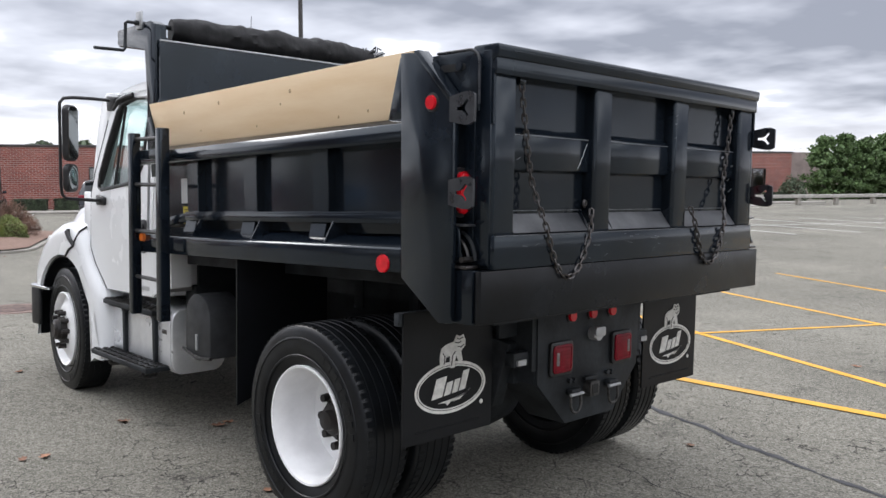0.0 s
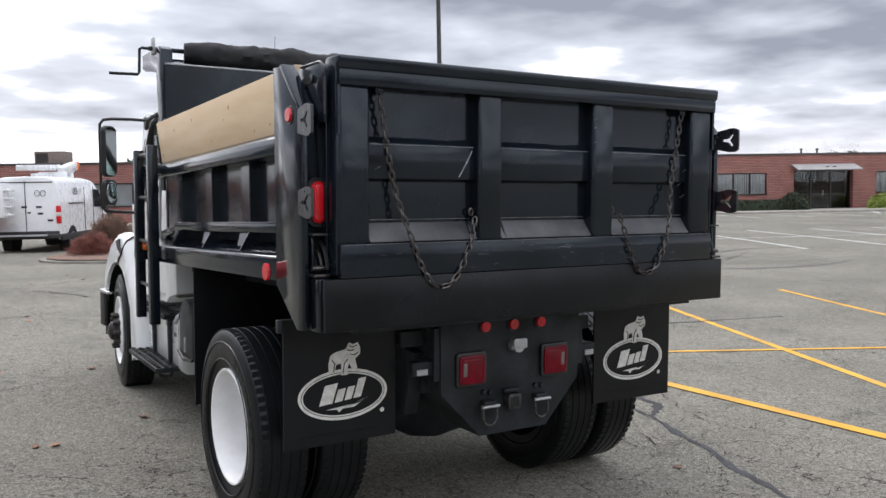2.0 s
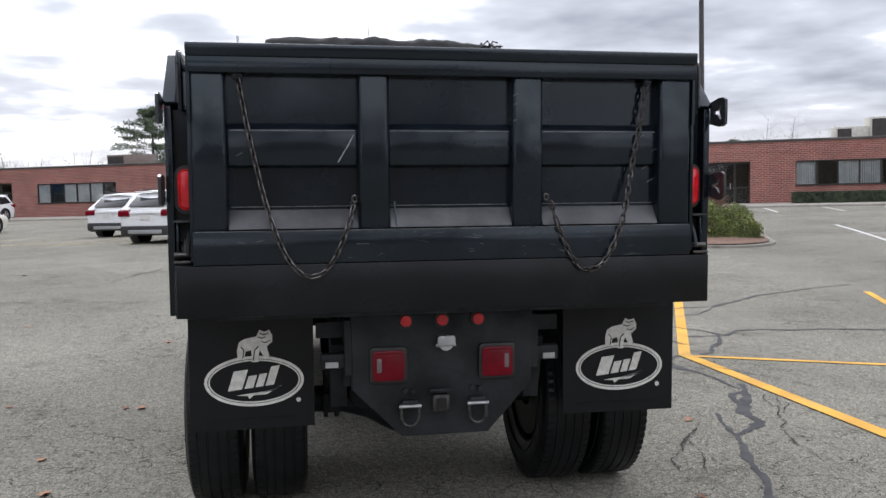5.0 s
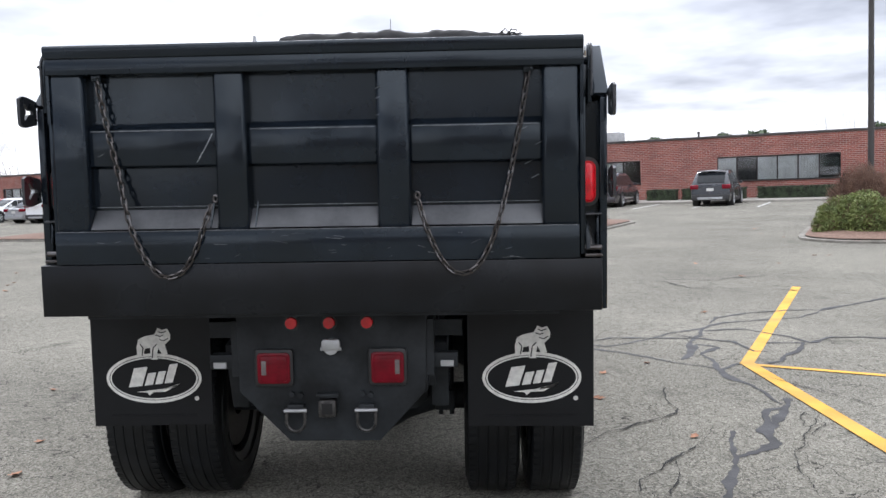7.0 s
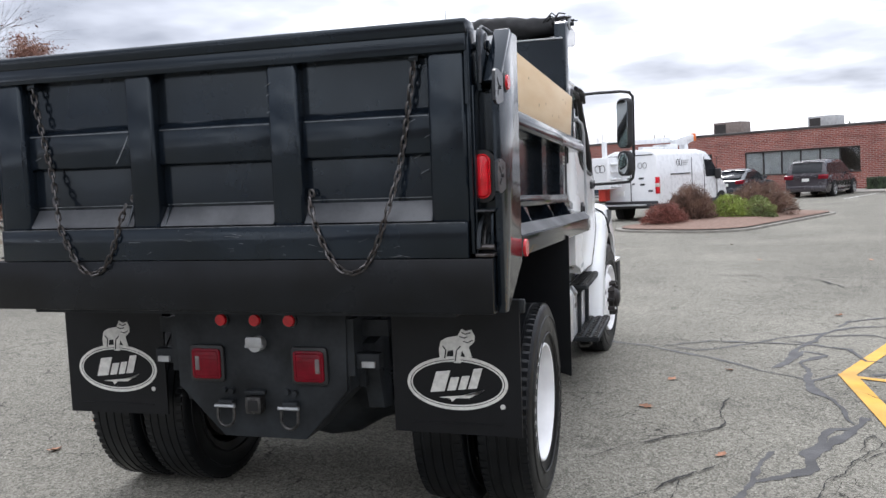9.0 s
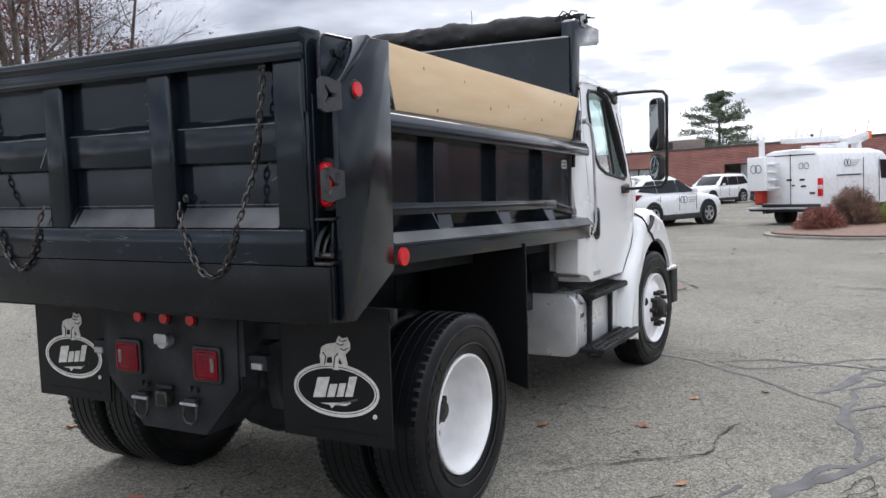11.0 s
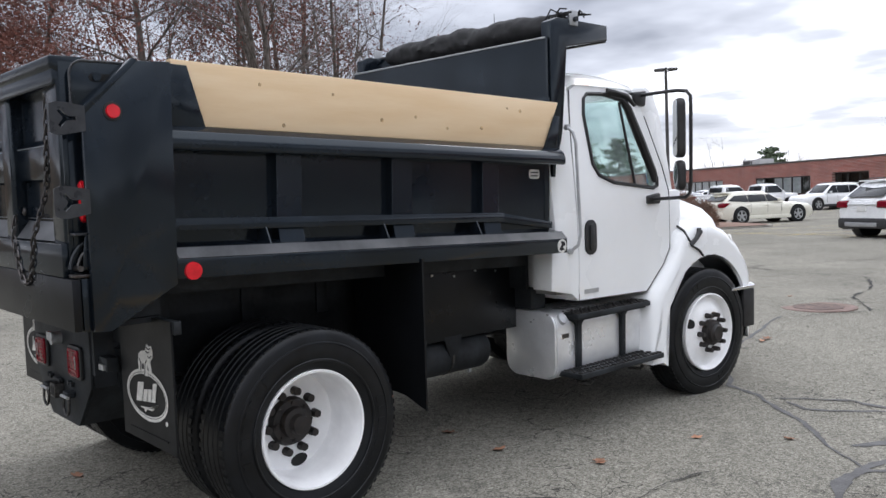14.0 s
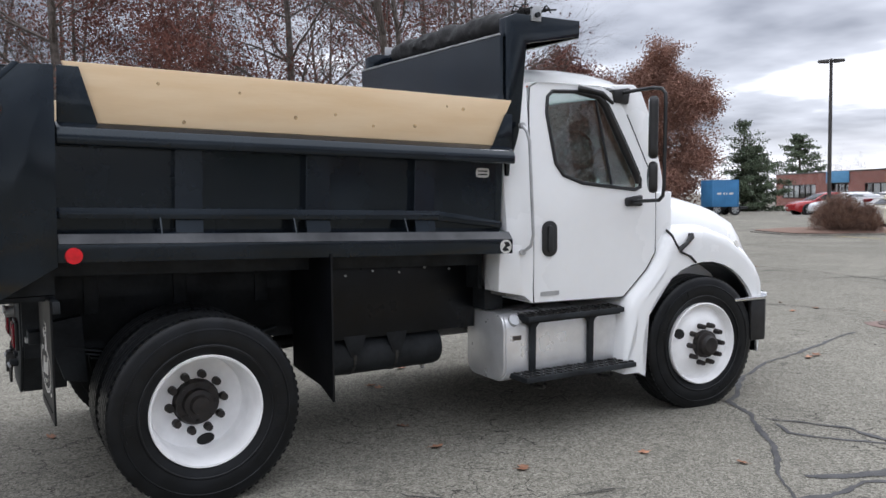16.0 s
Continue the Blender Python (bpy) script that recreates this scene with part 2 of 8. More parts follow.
def tube(path, r, seg=8, closed=False, bm=None):
    """A round bar along a path of points."""
    own = bm or bmesh.new()
    pts = [Vector(p) for p in path]
    n = len(pts)
    rings, up = [], None
    for k, p in enumerate(pts):
        a = pts[(k - 1) % n] if closed or k else p
        b = pts[(k + 1) % n] if closed or k < n - 1 else p
        d = (b - a).normalized()
        if up is None:
            up = d.orthogonal().normalized()
        side = d.cross(up).normalized()
        up = side.cross(d).normalized()
        rr = r[k] if isinstance(r, (list, tuple)) else r
        rings.append([own.verts.new(p + rr * (math.cos(2 * math.pi * j / seg) * side + math.sin(2 * math.pi * j / seg) * up)) for j in range(seg)])
    for k in range(n if closed else n - 1):
        A, B = rings[k], rings[(k + 1) % n]
        for j in range(seg):
            own.faces.new((A[j], A[(j + 1) % seg], B[(j + 1) % seg], B[j]))
    if not closed:
        own.faces.new(rings[0][::-1])
        own.faces.new(rings[-1])
    return own


def lathe(profile, seg=48, bm=None, closed=False):
    """Turns a profile of (x, radius) round the x axis."""
    own = bm or bmesh.new()
    rings = []
    for x, r in profile:
        rings.append([own.verts.new((x, r * math.cos(2 * math.pi * k / seg), r * math.sin(2 * math.pi * k / seg))) for k in range(seg)])
    m = len(rings)
    for i in range(m if closed else m - 1):
        A, B = rings[i], rings[(i + 1) % m]
        for k in range(seg):
            own.faces.new((A[k], A[(k + 1) % seg], B[(k + 1) % seg], B[k]))
    return own


def loft(sections, caps=True, bm=None):
    own = bm or bmesh.new()
    rings = [[own.verts.new(p) for p in s] for s in sections]
    n = len(rings[0])
    for A, B in zip(rings, rings[1:]):
        for k in range(n - 1):
            own.faces.new((A[k], A[k + 1], B[k + 1], B[k]))
    if caps:
        for r in (rings[0], rings[-1]):
            own.faces.new(r)
    return own


def arc(cx, cy, r, a0, a1, n):
    return [(cx + r * math.cos(radians(a0 + (a1 - a0) * k / n)), cy + r * math.sin(radians(a0 + (a1 - a0) * k / n))) for k in range(n + 1)]


def rounded(x0, x1, y0, y1, r, n=4):
    return arc(x1 - r, y1 - r, r, 0, 90, n) + arc(x0 + r, y1 - r, r, 90, 180, n) + arc(x0 + r, y0 + r, r, 180, 270, n) + arc(x1 - r, y0 + r, r, 270, 360, n)


# ---- ground ----
# lot axes: D runs along the building's front, F_ square to it; S0 is the corner of the painted bays
D_, F_, S0 = Vector((0.905, -0.4254, 0)), Vector((0.4254, 0.905, 0)), Vector((3.05, 2.87, 0))


def fall(x, y):
    """Height of the lot: a slight cross fall round the truck, level further off."""
    r = math.hypot(x, y)
    w = 1 - min(max((r - 7) / 18, 0), 1)
    # the lot swells a little by the island and the marked bays to the left
    swell = 0.13 * math.exp(-((x + 4.8) ** 2 + (y - 23.7) ** 2) / 36)
    return (-0.020 * x + 0.0073 * y) * w * w * (3 - 2 * w) + swell


def lot(s, n, h=0.0):
    p = S0 + s * D_ + n * F_
    return Vector((p.x, p.y, fall(p.x, p.y) + h))


def lot_pose(s, n, turn=0.0):
    """A pose on the lot whose y axis points at the building."""
    return Matrix.Translation(lot(s, n)) @ pose(0, 0, 0, 0, 0, math.degrees(math.atan2(-F_.x, F_.y)) + turn)


def asphalt_mat():
    m = bpy.data.materials.new("worn_asphalt")
    m.use_nodes = True
    nt = m.node_tree
    N, L = nt.nodes.new, nt.links.new
    p = nt.nodes["Principled BSDF"]
    tc = N("ShaderNodeTexCoord")

    def nz(s, d, r=0.5):
        n = N("ShaderNodeTexNoise")
        n.inputs["Scale"].default_value, n.inputs["Detail"].default_value, n.inputs["Roughness"].default_value = s, d, r
        L(tc.outputs["Object"], n.inputs["Vector"])
        return n.outputs["Fac"]

    def rng(v, a, b, c, d):
        n = N("ShaderNodeMapRange")
        L(v, n.inputs[0])
        for i, q in enumerate((a, b, c, d)):
            n.inputs[i + 1].default_value = q
        return n.outputs[0]

    def mix(f, a, b, mode="MIX"):
        n = N("ShaderNodeMix")
        n.data_type, n.blend_type = "RGBA", mode
        if isinstance(f, float):
            n.inputs[0].default_value = f
        else:
            L(f, n.inputs[0])
        for i, v in ((6, a), (7, b)):
            if isinstance(v, tuple):
                n.inputs[i].default_value = (*v, 1)
            else:
                L(v, n.inputs[i])
        return n.outputs[2]

    vor = N("ShaderNodeTexVoronoi")
    vor.inputs["Scale"].default_value = 120
    L(tc.outputs["Object"], vor.inputs["Vector"])
    stone = mix(rng(vor.outputs["Color"], 0.15, 0.9, 0, 1), ASPHALT_DARK, ASPHALT_LIGHT)
    stone = mix(rng(vor.outputs["Color"], 0.88, 0.95, 0, 0.6), stone, (0.50, 0.48, 0.43))
    # coarser aggregate that shows where the binder has worn off
    agg = N("ShaderNodeTexVoronoi")
    agg.inputs["Scale"].default_value = 46
    L(tc.outputs["Object"], agg.inputs["Vector"])
    sp = N("ShaderNodeSeparateXYZ")
    L(agg.outputs["Color"], sp.inputs[0])
    stone = mix(rng(sp.outputs[0], 0.80, 0.94, 0, 0.32), stone, (0.40, 0.385, 0.34))
    stone = mix(rng(sp.outputs[1], 0.80, 0.94, 0, 0.30), stone, (0.050, 0.048, 0.044))
    patch = mix(rng(nz(0.32, 6), 0.35, 0.68, 0, 1), (1.08, 1.08, 1.06), (0.80, 0.80, 0.79))
    c = mix(1.0, stone, patch, "MULTIPLY")
    drip = mix(rng(nz(1.7, 5, 0.6), 0.60, 0.74, 0, 0.45), c, (0.035, 0.034, 0.033))
    # hairline map cracking, in patches
    cr = N("ShaderNodeTexVoronoi")
    cr.feature = "DISTANCE_TO_EDGE"
    cr.inputs["Scale"].default_value = 2.7
    warp = N("ShaderNodeVectorMath")
    warp.operation = "ADD"
    n3 = N("ShaderNodeTexNoise")
    n3.inputs["Scale"].default_value, n3.inputs["Detail"].default_value = 3.0, 4
    L(tc.outputs["Object"], n3.inputs["Vector"])
    L(tc.outputs["Object"], warp.inputs[0])
    sc = N("ShaderNodeVectorMath")
    sc.operation = "SCALE"
    sc.inputs["Scale"].default_value = 0.5
    L(n3.outputs["Color"], sc.inputs[0])
    L(sc.outputs[0], warp.inputs[1])
    L(warp.outputs[0], cr.inputs["Vector"])
    line = rng(cr.outputs[0], 0.003, 0.012, 1, 0)
    gate = rng(nz(0.55, 3), 0.42, 0.54, 0, 0.85)
    mu = N("ShaderNodeMath")
    mu.operation = "MULTIPLY"
    L(line, mu.inputs[0])
    L(gate, mu.inputs[1])
    c2 = mix(mu.outputs[0], drip, (0.022, 0.021, 0.020))
    # finer crazing where the surface is most broken
    cf = N("ShaderNodeTexVoronoi")
    cf.feature = "DISTANCE_TO_EDGE"
    cf.inputs["Scale"].default_value = 7.5
    L(warp.outputs[0], cf.inputs["Vector"])
    mf = N("ShaderNodeMath")
    mf.operation = "MULTIPLY"
    L(rng(cf.outputs[0], 0.006, 0.03, 1, 0), mf.inputs[0])
    L(rng(nz(0.8, 3), 0.50, 0.62, 0, 0.6), mf.inputs[1])
    c2 = mix(mf.outputs[0], c2, (0.040, 0.039, 0.036))
    L(c2, p.inputs["Base Color"])
    p.inputs["Roughness"].default_value = 0.88
    p.inputs["Specular IOR Level"].default_value = 0.06
    bn = N("ShaderNodeBump")
    bn.inputs["Strength"].default_value, bn.inputs["Distance"].default_value = 0.5, 0.006
    L(vor.outputs["Distance"], bn.inputs["Height"])
    L(bn.outputs[0], p.inputs["Normal"])
    return m


ASPHALT_DARK, ASPHALT_LIGHT = (0.112, 0.106, 0.091), (0.335, 0.320, 0.276)


def build_ground():
    step = [-1500, -700, -300, -150, -80, -45, -30] + [-24 + 1.0 * k for k in range(61)] + [40, 50, 65, 85, 120, 200, 400, 800, 1500]
    bm = bmesh.new()
    vs = [[bm.verts.new((x, y, fall(x, y))) for x in step] for y in step]
    for j in range(len(step) - 1):
        for i in range(len(step) - 1):
            bm.faces.new((vs[j][i], vs[j][i + 1], vs[j + 1][i + 1], vs[j + 1][i]))
    ob = part("ground", bm, asphalt_mat())
    tagged(ob, "worn grey asphalt car park with cracks and patches", "ground", kind="structure")


build_ground()


def ribbon(bm, pts, width, h=0.004, taper=0.0, sub=0.35, wob=0.0):
    """A flat strip along points of the lot, laid h above it."""
    path = []
    for a, b in zip(pts, pts[1:]):
        a, b = Vector(a), Vector(b)
        k = max(1, int((b - a).length / sub))
        path += [a.lerp(b, i / k) for i in range(k)]
    path.append(Vector(pts[-1]))
    n = len(path)
    prev = None
    for i, p in enumerate(path):
        d = (path[min(i + 1, n - 1)] - path[max(i - 1, 0)]).normalized()
        q = Vector((-d.y, d.x))
        w = width
        if taper:
            w *= 1 - taper * abs(2 * i / max(1, n - 1) - 1) ** 2
        if wob:
            w *= 1 + wob * noise.noise(Vector((p.x * 3, p.y * 3, 7)))
            w *= max(0.25, 1 + 0.7 * wob * noise.noise(Vector((p.x * 8, p.y * 8, 3))) + 0.6 * wob * noise.noise(Vector((p.x * 23, p.y * 23, 9))))
            p = p + q * wob * (0.06 * noise.noise(Vector((p.x * 2.1, p.y * 2.1, 1.5))) + 0.022 * noise.noise(Vector((p.x * 7, p.y * 7, 5.5))) + 0.009 * noise.noise(Vector((p.x * 24, p.y * 24, 2.5))))
        pair = []
        for sgn in (-0.5, 0.5):
            v = p + q * w * sgn
            pair.append(bm.verts.new((v.x, v.y, fall(v.x, v.y) + h)))
        if prev:
            bm.faces.new((prev[0], prev[1], pair[1], pair[0]))
        prev = pair
    return bm

# ---- the dump truck ----
truck = thing("dump_truck", "white and black dump truck with wooden side boards parked on asphalt", "truck", TRUCK)
# the box sits nose down on the frame by about two degrees
BED = Matrix.Translation((0, -0.7, 1.343)) @ pose(0, 0, 0, -1.9) @ Matrix.Translation((0, 0.7, -1.343))
MIRR = Matrix.Diagonal((-1, 1, 1, 1))


def both(fn):
    """Builds the right-hand and the left-hand piece of the truck."""
    for s in (1, -1):
        fn(s)


def sx(bm, s):
    if s < 0:
        bmesh.ops.transform(bm, matrix=MIRR, verts=bm.verts)
        bmesh.ops.reverse_faces(bm, faces=bm.faces)
    return bm


def build_bed():
    bed = part("bed_floor", box(-1.06, 1.06, -0.95, 1.95, 1.38, 1.43), BLACK_ROUGH, truck, xf=BED)
    part("headboard", box(-1.06, 1.06, 1.92, 1.97, 1.40, 2.36, 0.005), BLACK, truck, xf=BED)

    def side(s):
        wall = part("bed_side", sx(box(1.03, 1.055, -0.72, 1.955, 1.40, 1.99), s), BLACK, truck, xf=BED)
        # lower rail: upright face below, sloped shelf above
        prof = [(1.03, 1.345), (1.225, 1.345), (1.225, 1.432), (1.178, 1.478), (1.055, 1.500), (1.03, 1.500)] if s > 0 else [(1.03, 1.345), (1.225, 1.345), (1.225, 1.445), (1.215, 1.455), (1.055, 1.505), (1.03, 1.505)]
        part("lower_rail", sx(prism(prof, "y", -0.70, 1.955, 0.004), s), BLACK, wall, xf=BED)
        if s > 0:
            # pale strip puts the sky's sheen on the bevel into the colour
            part("rail_edge", prism([(1.225, 1.4355), (1.227, 1.4375), (1.181, 1.4825), (1.179, 1.4805)], "y", -0.695, 1.95), DUSTY_SHEEN, wall, "slanting rail edge painted pale with dust and sky sheen", xf=BED)
        part("top_rail", sx(prism([(1.035, 1.92), (1.175, 1.915), (1.185, 1.925), (1.185, 1.965), (1.165, 2.0), (1.12, 2.028), (1.035, 2.028)], "y", -0.70, 1.985, 0.006, 2), s), BLACK, wall, xf=BED)
        for y0, y1 in ((-0.125, 0.02), (0.60, 0.745), (1.30, 1.44)) if s > 0 else ((-0.01, 0.125), (0.665, 0.80), (1.345, 1.485)):
            part("rib", sx(prism([(1.05, 1.49), (1.135, 1.48), (1.105, 1.60), (1.105, 1.93), (1.05, 1.93)], "y", y0, y1, 0.003), s), BLACK, wall, smooth=8, xf=BED)
            part("gusset", sx(prism([(1.05, 1.60), (1.115, 1.60), (1.20, 1.452), (1.05, 1.50)], "y", y0 - 0.085, y0 - 0.077), s), BLACK, wall, xf=BED)
        part("mid_rail", sx(box(1.05, 1.135, -0.70, 1.46, 1.588, 1.610, 0.004), s), BLACK, wall, xf=BED)
        part("mid_rail_lip", sx(box(1.128, 1.136, -0.70, 1.46, 1.555, 1.600, 0.003), s), BLACK, wall, xf=BED)
        part("mid_rail_end", sx(prism([(1.46, 1.61), (1.46, 1.55), (1.95, 1.50), (1.95, 1.545)], "x", 1.05, 1.10, 0.003), s), BLACK, wall, xf=BED)
        board = part("side_board", sx(prism([(-0.53, 2.03), (1.86, 2.03), (2.0, 2.325), (-0.665, 2.325)], "x", 1.065, 1.105, 0.004), s), WOOD, truck, "pale knotty pine side board", xf=BED)
        rnd = random.Random(5 + s)
        for k in range(9):
            y, z, r = -0.4 + 2.25 * (k + rnd.uniform(0.05, 0.95)) / 9, rnd.uniform(2.06, 2.29), rnd.uniform(0.004, 0.011)
            part("knot", sx(cyl((1.1045, y, z), (1.1055, y, z), r * 1.4, r * 1.1, 12), s), KNOT, board, xf=BED)
        part("board_bracket", sx(prism([(-0.69, 2.02), (-0.50, 2.02), (-0.59, 2.30), (-0.69, 2.30)], "x", 1.108, 1.122, 0.002), s), BLACK, truck, xf=BED)
        part("board_bracket", sx(prism([(1.995, 2.02), (1.85, 2.02), (1.945, 2.235), (1.995, 2.235)], "x", 1.108, 1.122, 0.002), s), BLACK, truck, xf=BED)
        # corner post plate with sloped shoulder and tapered foot
        yr = -1.07 if s > 0 else -1.01
        xo = 1.225
        post = part("corner_post", sx(prism([(-0.682, 2.29), (yr + 0.24, 2.285), (yr + 0.065, 2.12), (yr, 2.05), (yr, 1.16), (yr + 0.07, 1.155), (-0.70, 1.325)], "x", 1.195, xo, 0.004), s), BLACK, truck)
        part("post_inner", sx(prism([(-0.70, 2.24), (yr + 0.27, 2.24), (yr + 0.13, 2.11), (yr + 0.06, 2.04), (yr + 0.06, 1.18), (-0.72, 1.34)], "x", 1.03, 1.196), s), BLACK, post)
        part("post_foot", sx(prism([(yr + 0.02, 1.16), (yr + 0.02, 1.383), (-1.10, 1.383), (-1.10, 1.16)], "x", 1.12, 1.19, 0.003), s), BLACK, post)
        part("shoulder_strip", sx(prism([(yr + 0.245, 2.289), (yr + 0.215, 2.294), (yr - 0.012, 2.068), (yr + 0.012, 2.055)], "x", 1.165, xo + 0.004, 0.003), s), BLACK, post)
        part("channel_rail", sx(box(1.122, 1.130, yr - 0.03, yr + 0.06, 1.40, 2.05, 0.002), s), BLACK, post)
        # slotted chain plates
        for z in (2.035, 1.70):
            pl = plate_with_slot(z)
            bmesh.ops.translate(pl, verts=pl.verts, vec=(0.0, yr + 1.058, 0))
            part("chain_plate", sx(pl, s), WORNBLACK, post, "worn slotted steel chain plate")
        lamp = part("oval_lamp", sx(oval_lamp(1.146, 1.70, yr + 0.022), s), RED, truck, "red oval tail lamp")
        part("lamp_grommet", sx(oval_lamp(1.146, 1.70, yr + 0.027, 0.016), s), PLASTIC, lamp)
        ymk = yr + 0.125
        m = part("side_marker", sx(cyl((1.2245, ymk, 2.069), (1.240, ymk, 2.069), 0.032, 0.028, 20), s), RED, truck, "round red marker lamp")
        part("marker_ring", sx(cyl((1.2245, ymk, 2.069), (1.230, ymk, 2.069), 0.041, 0.039, 20), s), PLASTIC, m)
        ym = -0.628 if s > 0 else -0.582
        part("rail_reflector", sx(cyl((1.2245, ym, 1.376), (1.236, ym, 1.376), 0.041, 0.039, 24), s), RED, truck, "round red reflector")
        # tailgate latch in the foot of the channel: curved claw, its lever, a frame and a grimy floor
        latch = part("latch", sx(box(1.128, 1.192, yr + 0.035, yr + 0.06, 1.40, 1.56, 0.003), s), BLACK_ROUGH, truck, "greasy steel tailgate latch")
        for k, (r, w) in enumerate(((0.105, 0.0085), (0.080, 0.0075), (0.055, 0.007))):
            part("latch_claw", sx(tube([(1.137 + 0.014 * k, yr + 0.05 - r * math.sin(radians(q)), 1.408 + 1.25 * r * math.cos(radians(q))) for q in range(0, 96, 12)], w, 6), s), STEELDARK if k == 1 else BLACK_ROUGH, latch)
        part("latch_lever", sx(prism([(yr + 0.03, 1.42), (yr - 0.02, 1.42), (yr - 0.005, 1.56), (yr + 0.03, 1.57)], "x", 1.178, 1.188, 0.003), s), BLACK, latch)
        part("latch_cap", sx(box(1.128, 1.196, yr - 0.045, yr + 0.05, 1.562, 1.570, 0.002), s), WORNBLACK, latch)
        part("latch_pin", sx(cyl((1.126, yr - 0.03, 1.425), (1.196, yr - 0.03, 1.425), 0.012, seg=10), s), CHAIN, latch)
        part("latch_foot", sx(box(1.124, 1.196, yr - 0.06, yr + 0.03, 1.388, 1.401, 0.003), s), CHAIN, latch, "rusty latch floor")
        # upper hinge: ear on the post and on the gate
        hinge = part("hinge_plate", sx(prism([(-0.80, 2.03), (-0.80, 2.272), (-1.03, 2.277)] + arc(-1.03, 2.222, 0.055, 90, 180, 5)[1:] + [(-1.085, 2.03)], "x", 1.142, 1.158, 0.003), s), BLACK, truck, "black steel tailgate hinge plate")
        part("hinge_pin", sx(cyl((1.10, -0.98, 2.215), (1.172, -0.98, 2.215), 0.018, seg=14), s), BLACK, hinge)
        part("hinge_slot", sx(prism(rounded(-1.01, -0.86, 2.198, 2.228, 0.015, 4), "x", 1.158, 1.161), s), SEAM, hinge)
        part("hinge_rim", sx(tube([(1.157, y_, z_) for y_, z_ in [(-0.84, 2.279)] + arc(-1.03, 2.222, 0.057, 90, 180, 6) + [(-1.087, 2.06)]], 0.006, 6), s), WORNBLACK, hinge)

    both(side)
    # rear apron under the gate
    part("rear_apron", prism([(-1.180, 1.165), (1.193, 1.165), (1.193, 1.383), (-1.180, 1.383)], "y", -1.140, -1.105, 0.003), MATTE, truck)
    part("apron_shelf", box(-1.02, 1.02, -1.07, -0.70, 1.14, 1.165), BLACK_ROUGH, truck)
    part("apron_return", prism([(-1.07, 1.17), (-0.70, 1.17), (-0.70, 1.40), (-1.07, 1.40)], "x", -1.02, 1.02), BLACK_ROUGH, truck)


def plate_with_slot(z):
    """A square plate that sticks out behind the post, with a three-legged slot cut through it."""
    bm = bmesh.new()
    y0, y1, z0, z1, x = -1.19, -1.05, z - 0.065, z + 0.065, 1.228
    cy, cz = -1.125, z
    hole = []
    for a in (0, 130, 230):
        ca, sa = math.cos(radians(a)), math.sin(radians(a))
        for r, w in ((0.012, 0.008), (0.042, 0.007), (0.042, -0.007), (0.012, -0.008)):
            hole.append((cy + r * ca + w * sa, cz + r * sa - w * ca))
    outer = rounded(y0, y1, z0, z1, 0.016, 3)

    def ray_out(p):
        d = Vector((p[0] - cy, p[1] - cz)).normalized()
        best = None
        n = len(outer)
        for i in range(n):
            a, b = Vector(outer[i]), Vector(outer[(i + 1) % n])
            e = b - a
            det = d.x * e.y - d.y * e.x
            if abs(det) < 1e-9:
                continue
            q = a - Vector((cy, cz))
            t, u = (q.x * e.y - q.y * e.x) / det, (q.x * d.y - q.y * d.x) / det
            if t > 0 and -1e-6 <= u <= 1 + 1e-6 and (best is None or t < best):
                best = t
        return (cy + d.x * best, cz + d.y * best)

    hole.sort(key=lambda p: math.atan2(p[1] - cz, p[0] - cy))
    ring = [ray_out(p) for p in hole]
    n = len(hole)
    L = []
    for xx in (x, x + 0.012):
        L.append(([bm.verts.new((xx, *p)) for p in hole], [bm.verts.new((xx, *p)) for p in ring]))
    for i in range(n):
        j = (i + 1) % n
        for h, o in L:
            bm.faces.new((h[i], h[j], o[j], o[i]))
        bm.faces.new((L[0][0][i], L[1][0][i], L[1][0][j], L[0][0][j]))
        bm.faces.new((L[0][1][i], L[1][1][i], L[1][1][j], L[0][1][j]))
    return bm


def oval_lamp(x, z, y, grow=0.0):
    pts = rounded(x - 0.032 - grow, x + 0.032 + grow, z - 0.088 - grow, z + 0.088 + grow, 0.031 + grow, 6)
    bm = prism(pts, "y", y - (0.014 if not grow else 0.004), y + 0.01)
    if not grow:
        merge(bm, prism(rounded(x - 0.026, x + 0.026, z - 0.082, z + 0.082, 0.025, 6), "y", y - 0.024, y - 0.013, 0.009, 3))
    return bm


def chain_bm(path, pitch=0.034, r=0.0047, lw=0.0195):
    """Links along a path, each turned a quarter from the last."""
    pts = [Vector(p) for p in path]
    seg = [(b - a).length for a, b in zip(pts, pts[1:])]
    total = sum(seg)
    bm = bmesh.new()

    def at(d):
        for a, b, l in zip(pts, pts[1:], seg):
            if d <= l:
                return a.lerp(b, d / l), (b - a).normalized()
            d -= l
        return pts[-1], (pts[-1] - pts[-2]).normalized()

    n = int(total / pitch)
    hl = pitch * 0.66
    for k in range(n):
        c, d = at((k + 0.5) * pitch)
        side = d.cross(Vector((0, 1, 0))).normalized()
        oth = d.cross(side).normalized()
        ca = radians(45 + 90 * (k % 2))
        u = side * math.cos(ca) + oth * math.sin(ca)
        loop = []
        for a in range(0, 360, 36):
            x, y = math.cos(radians(a)), math.sin(radians(a))
            loop.append(c + d * (x * lw * 0.5 + math.copysign(hl - lw * 0.5, x)) + u * y * lw * 0.5)
        tube(loop, r, 5, True, bm)
    return bm


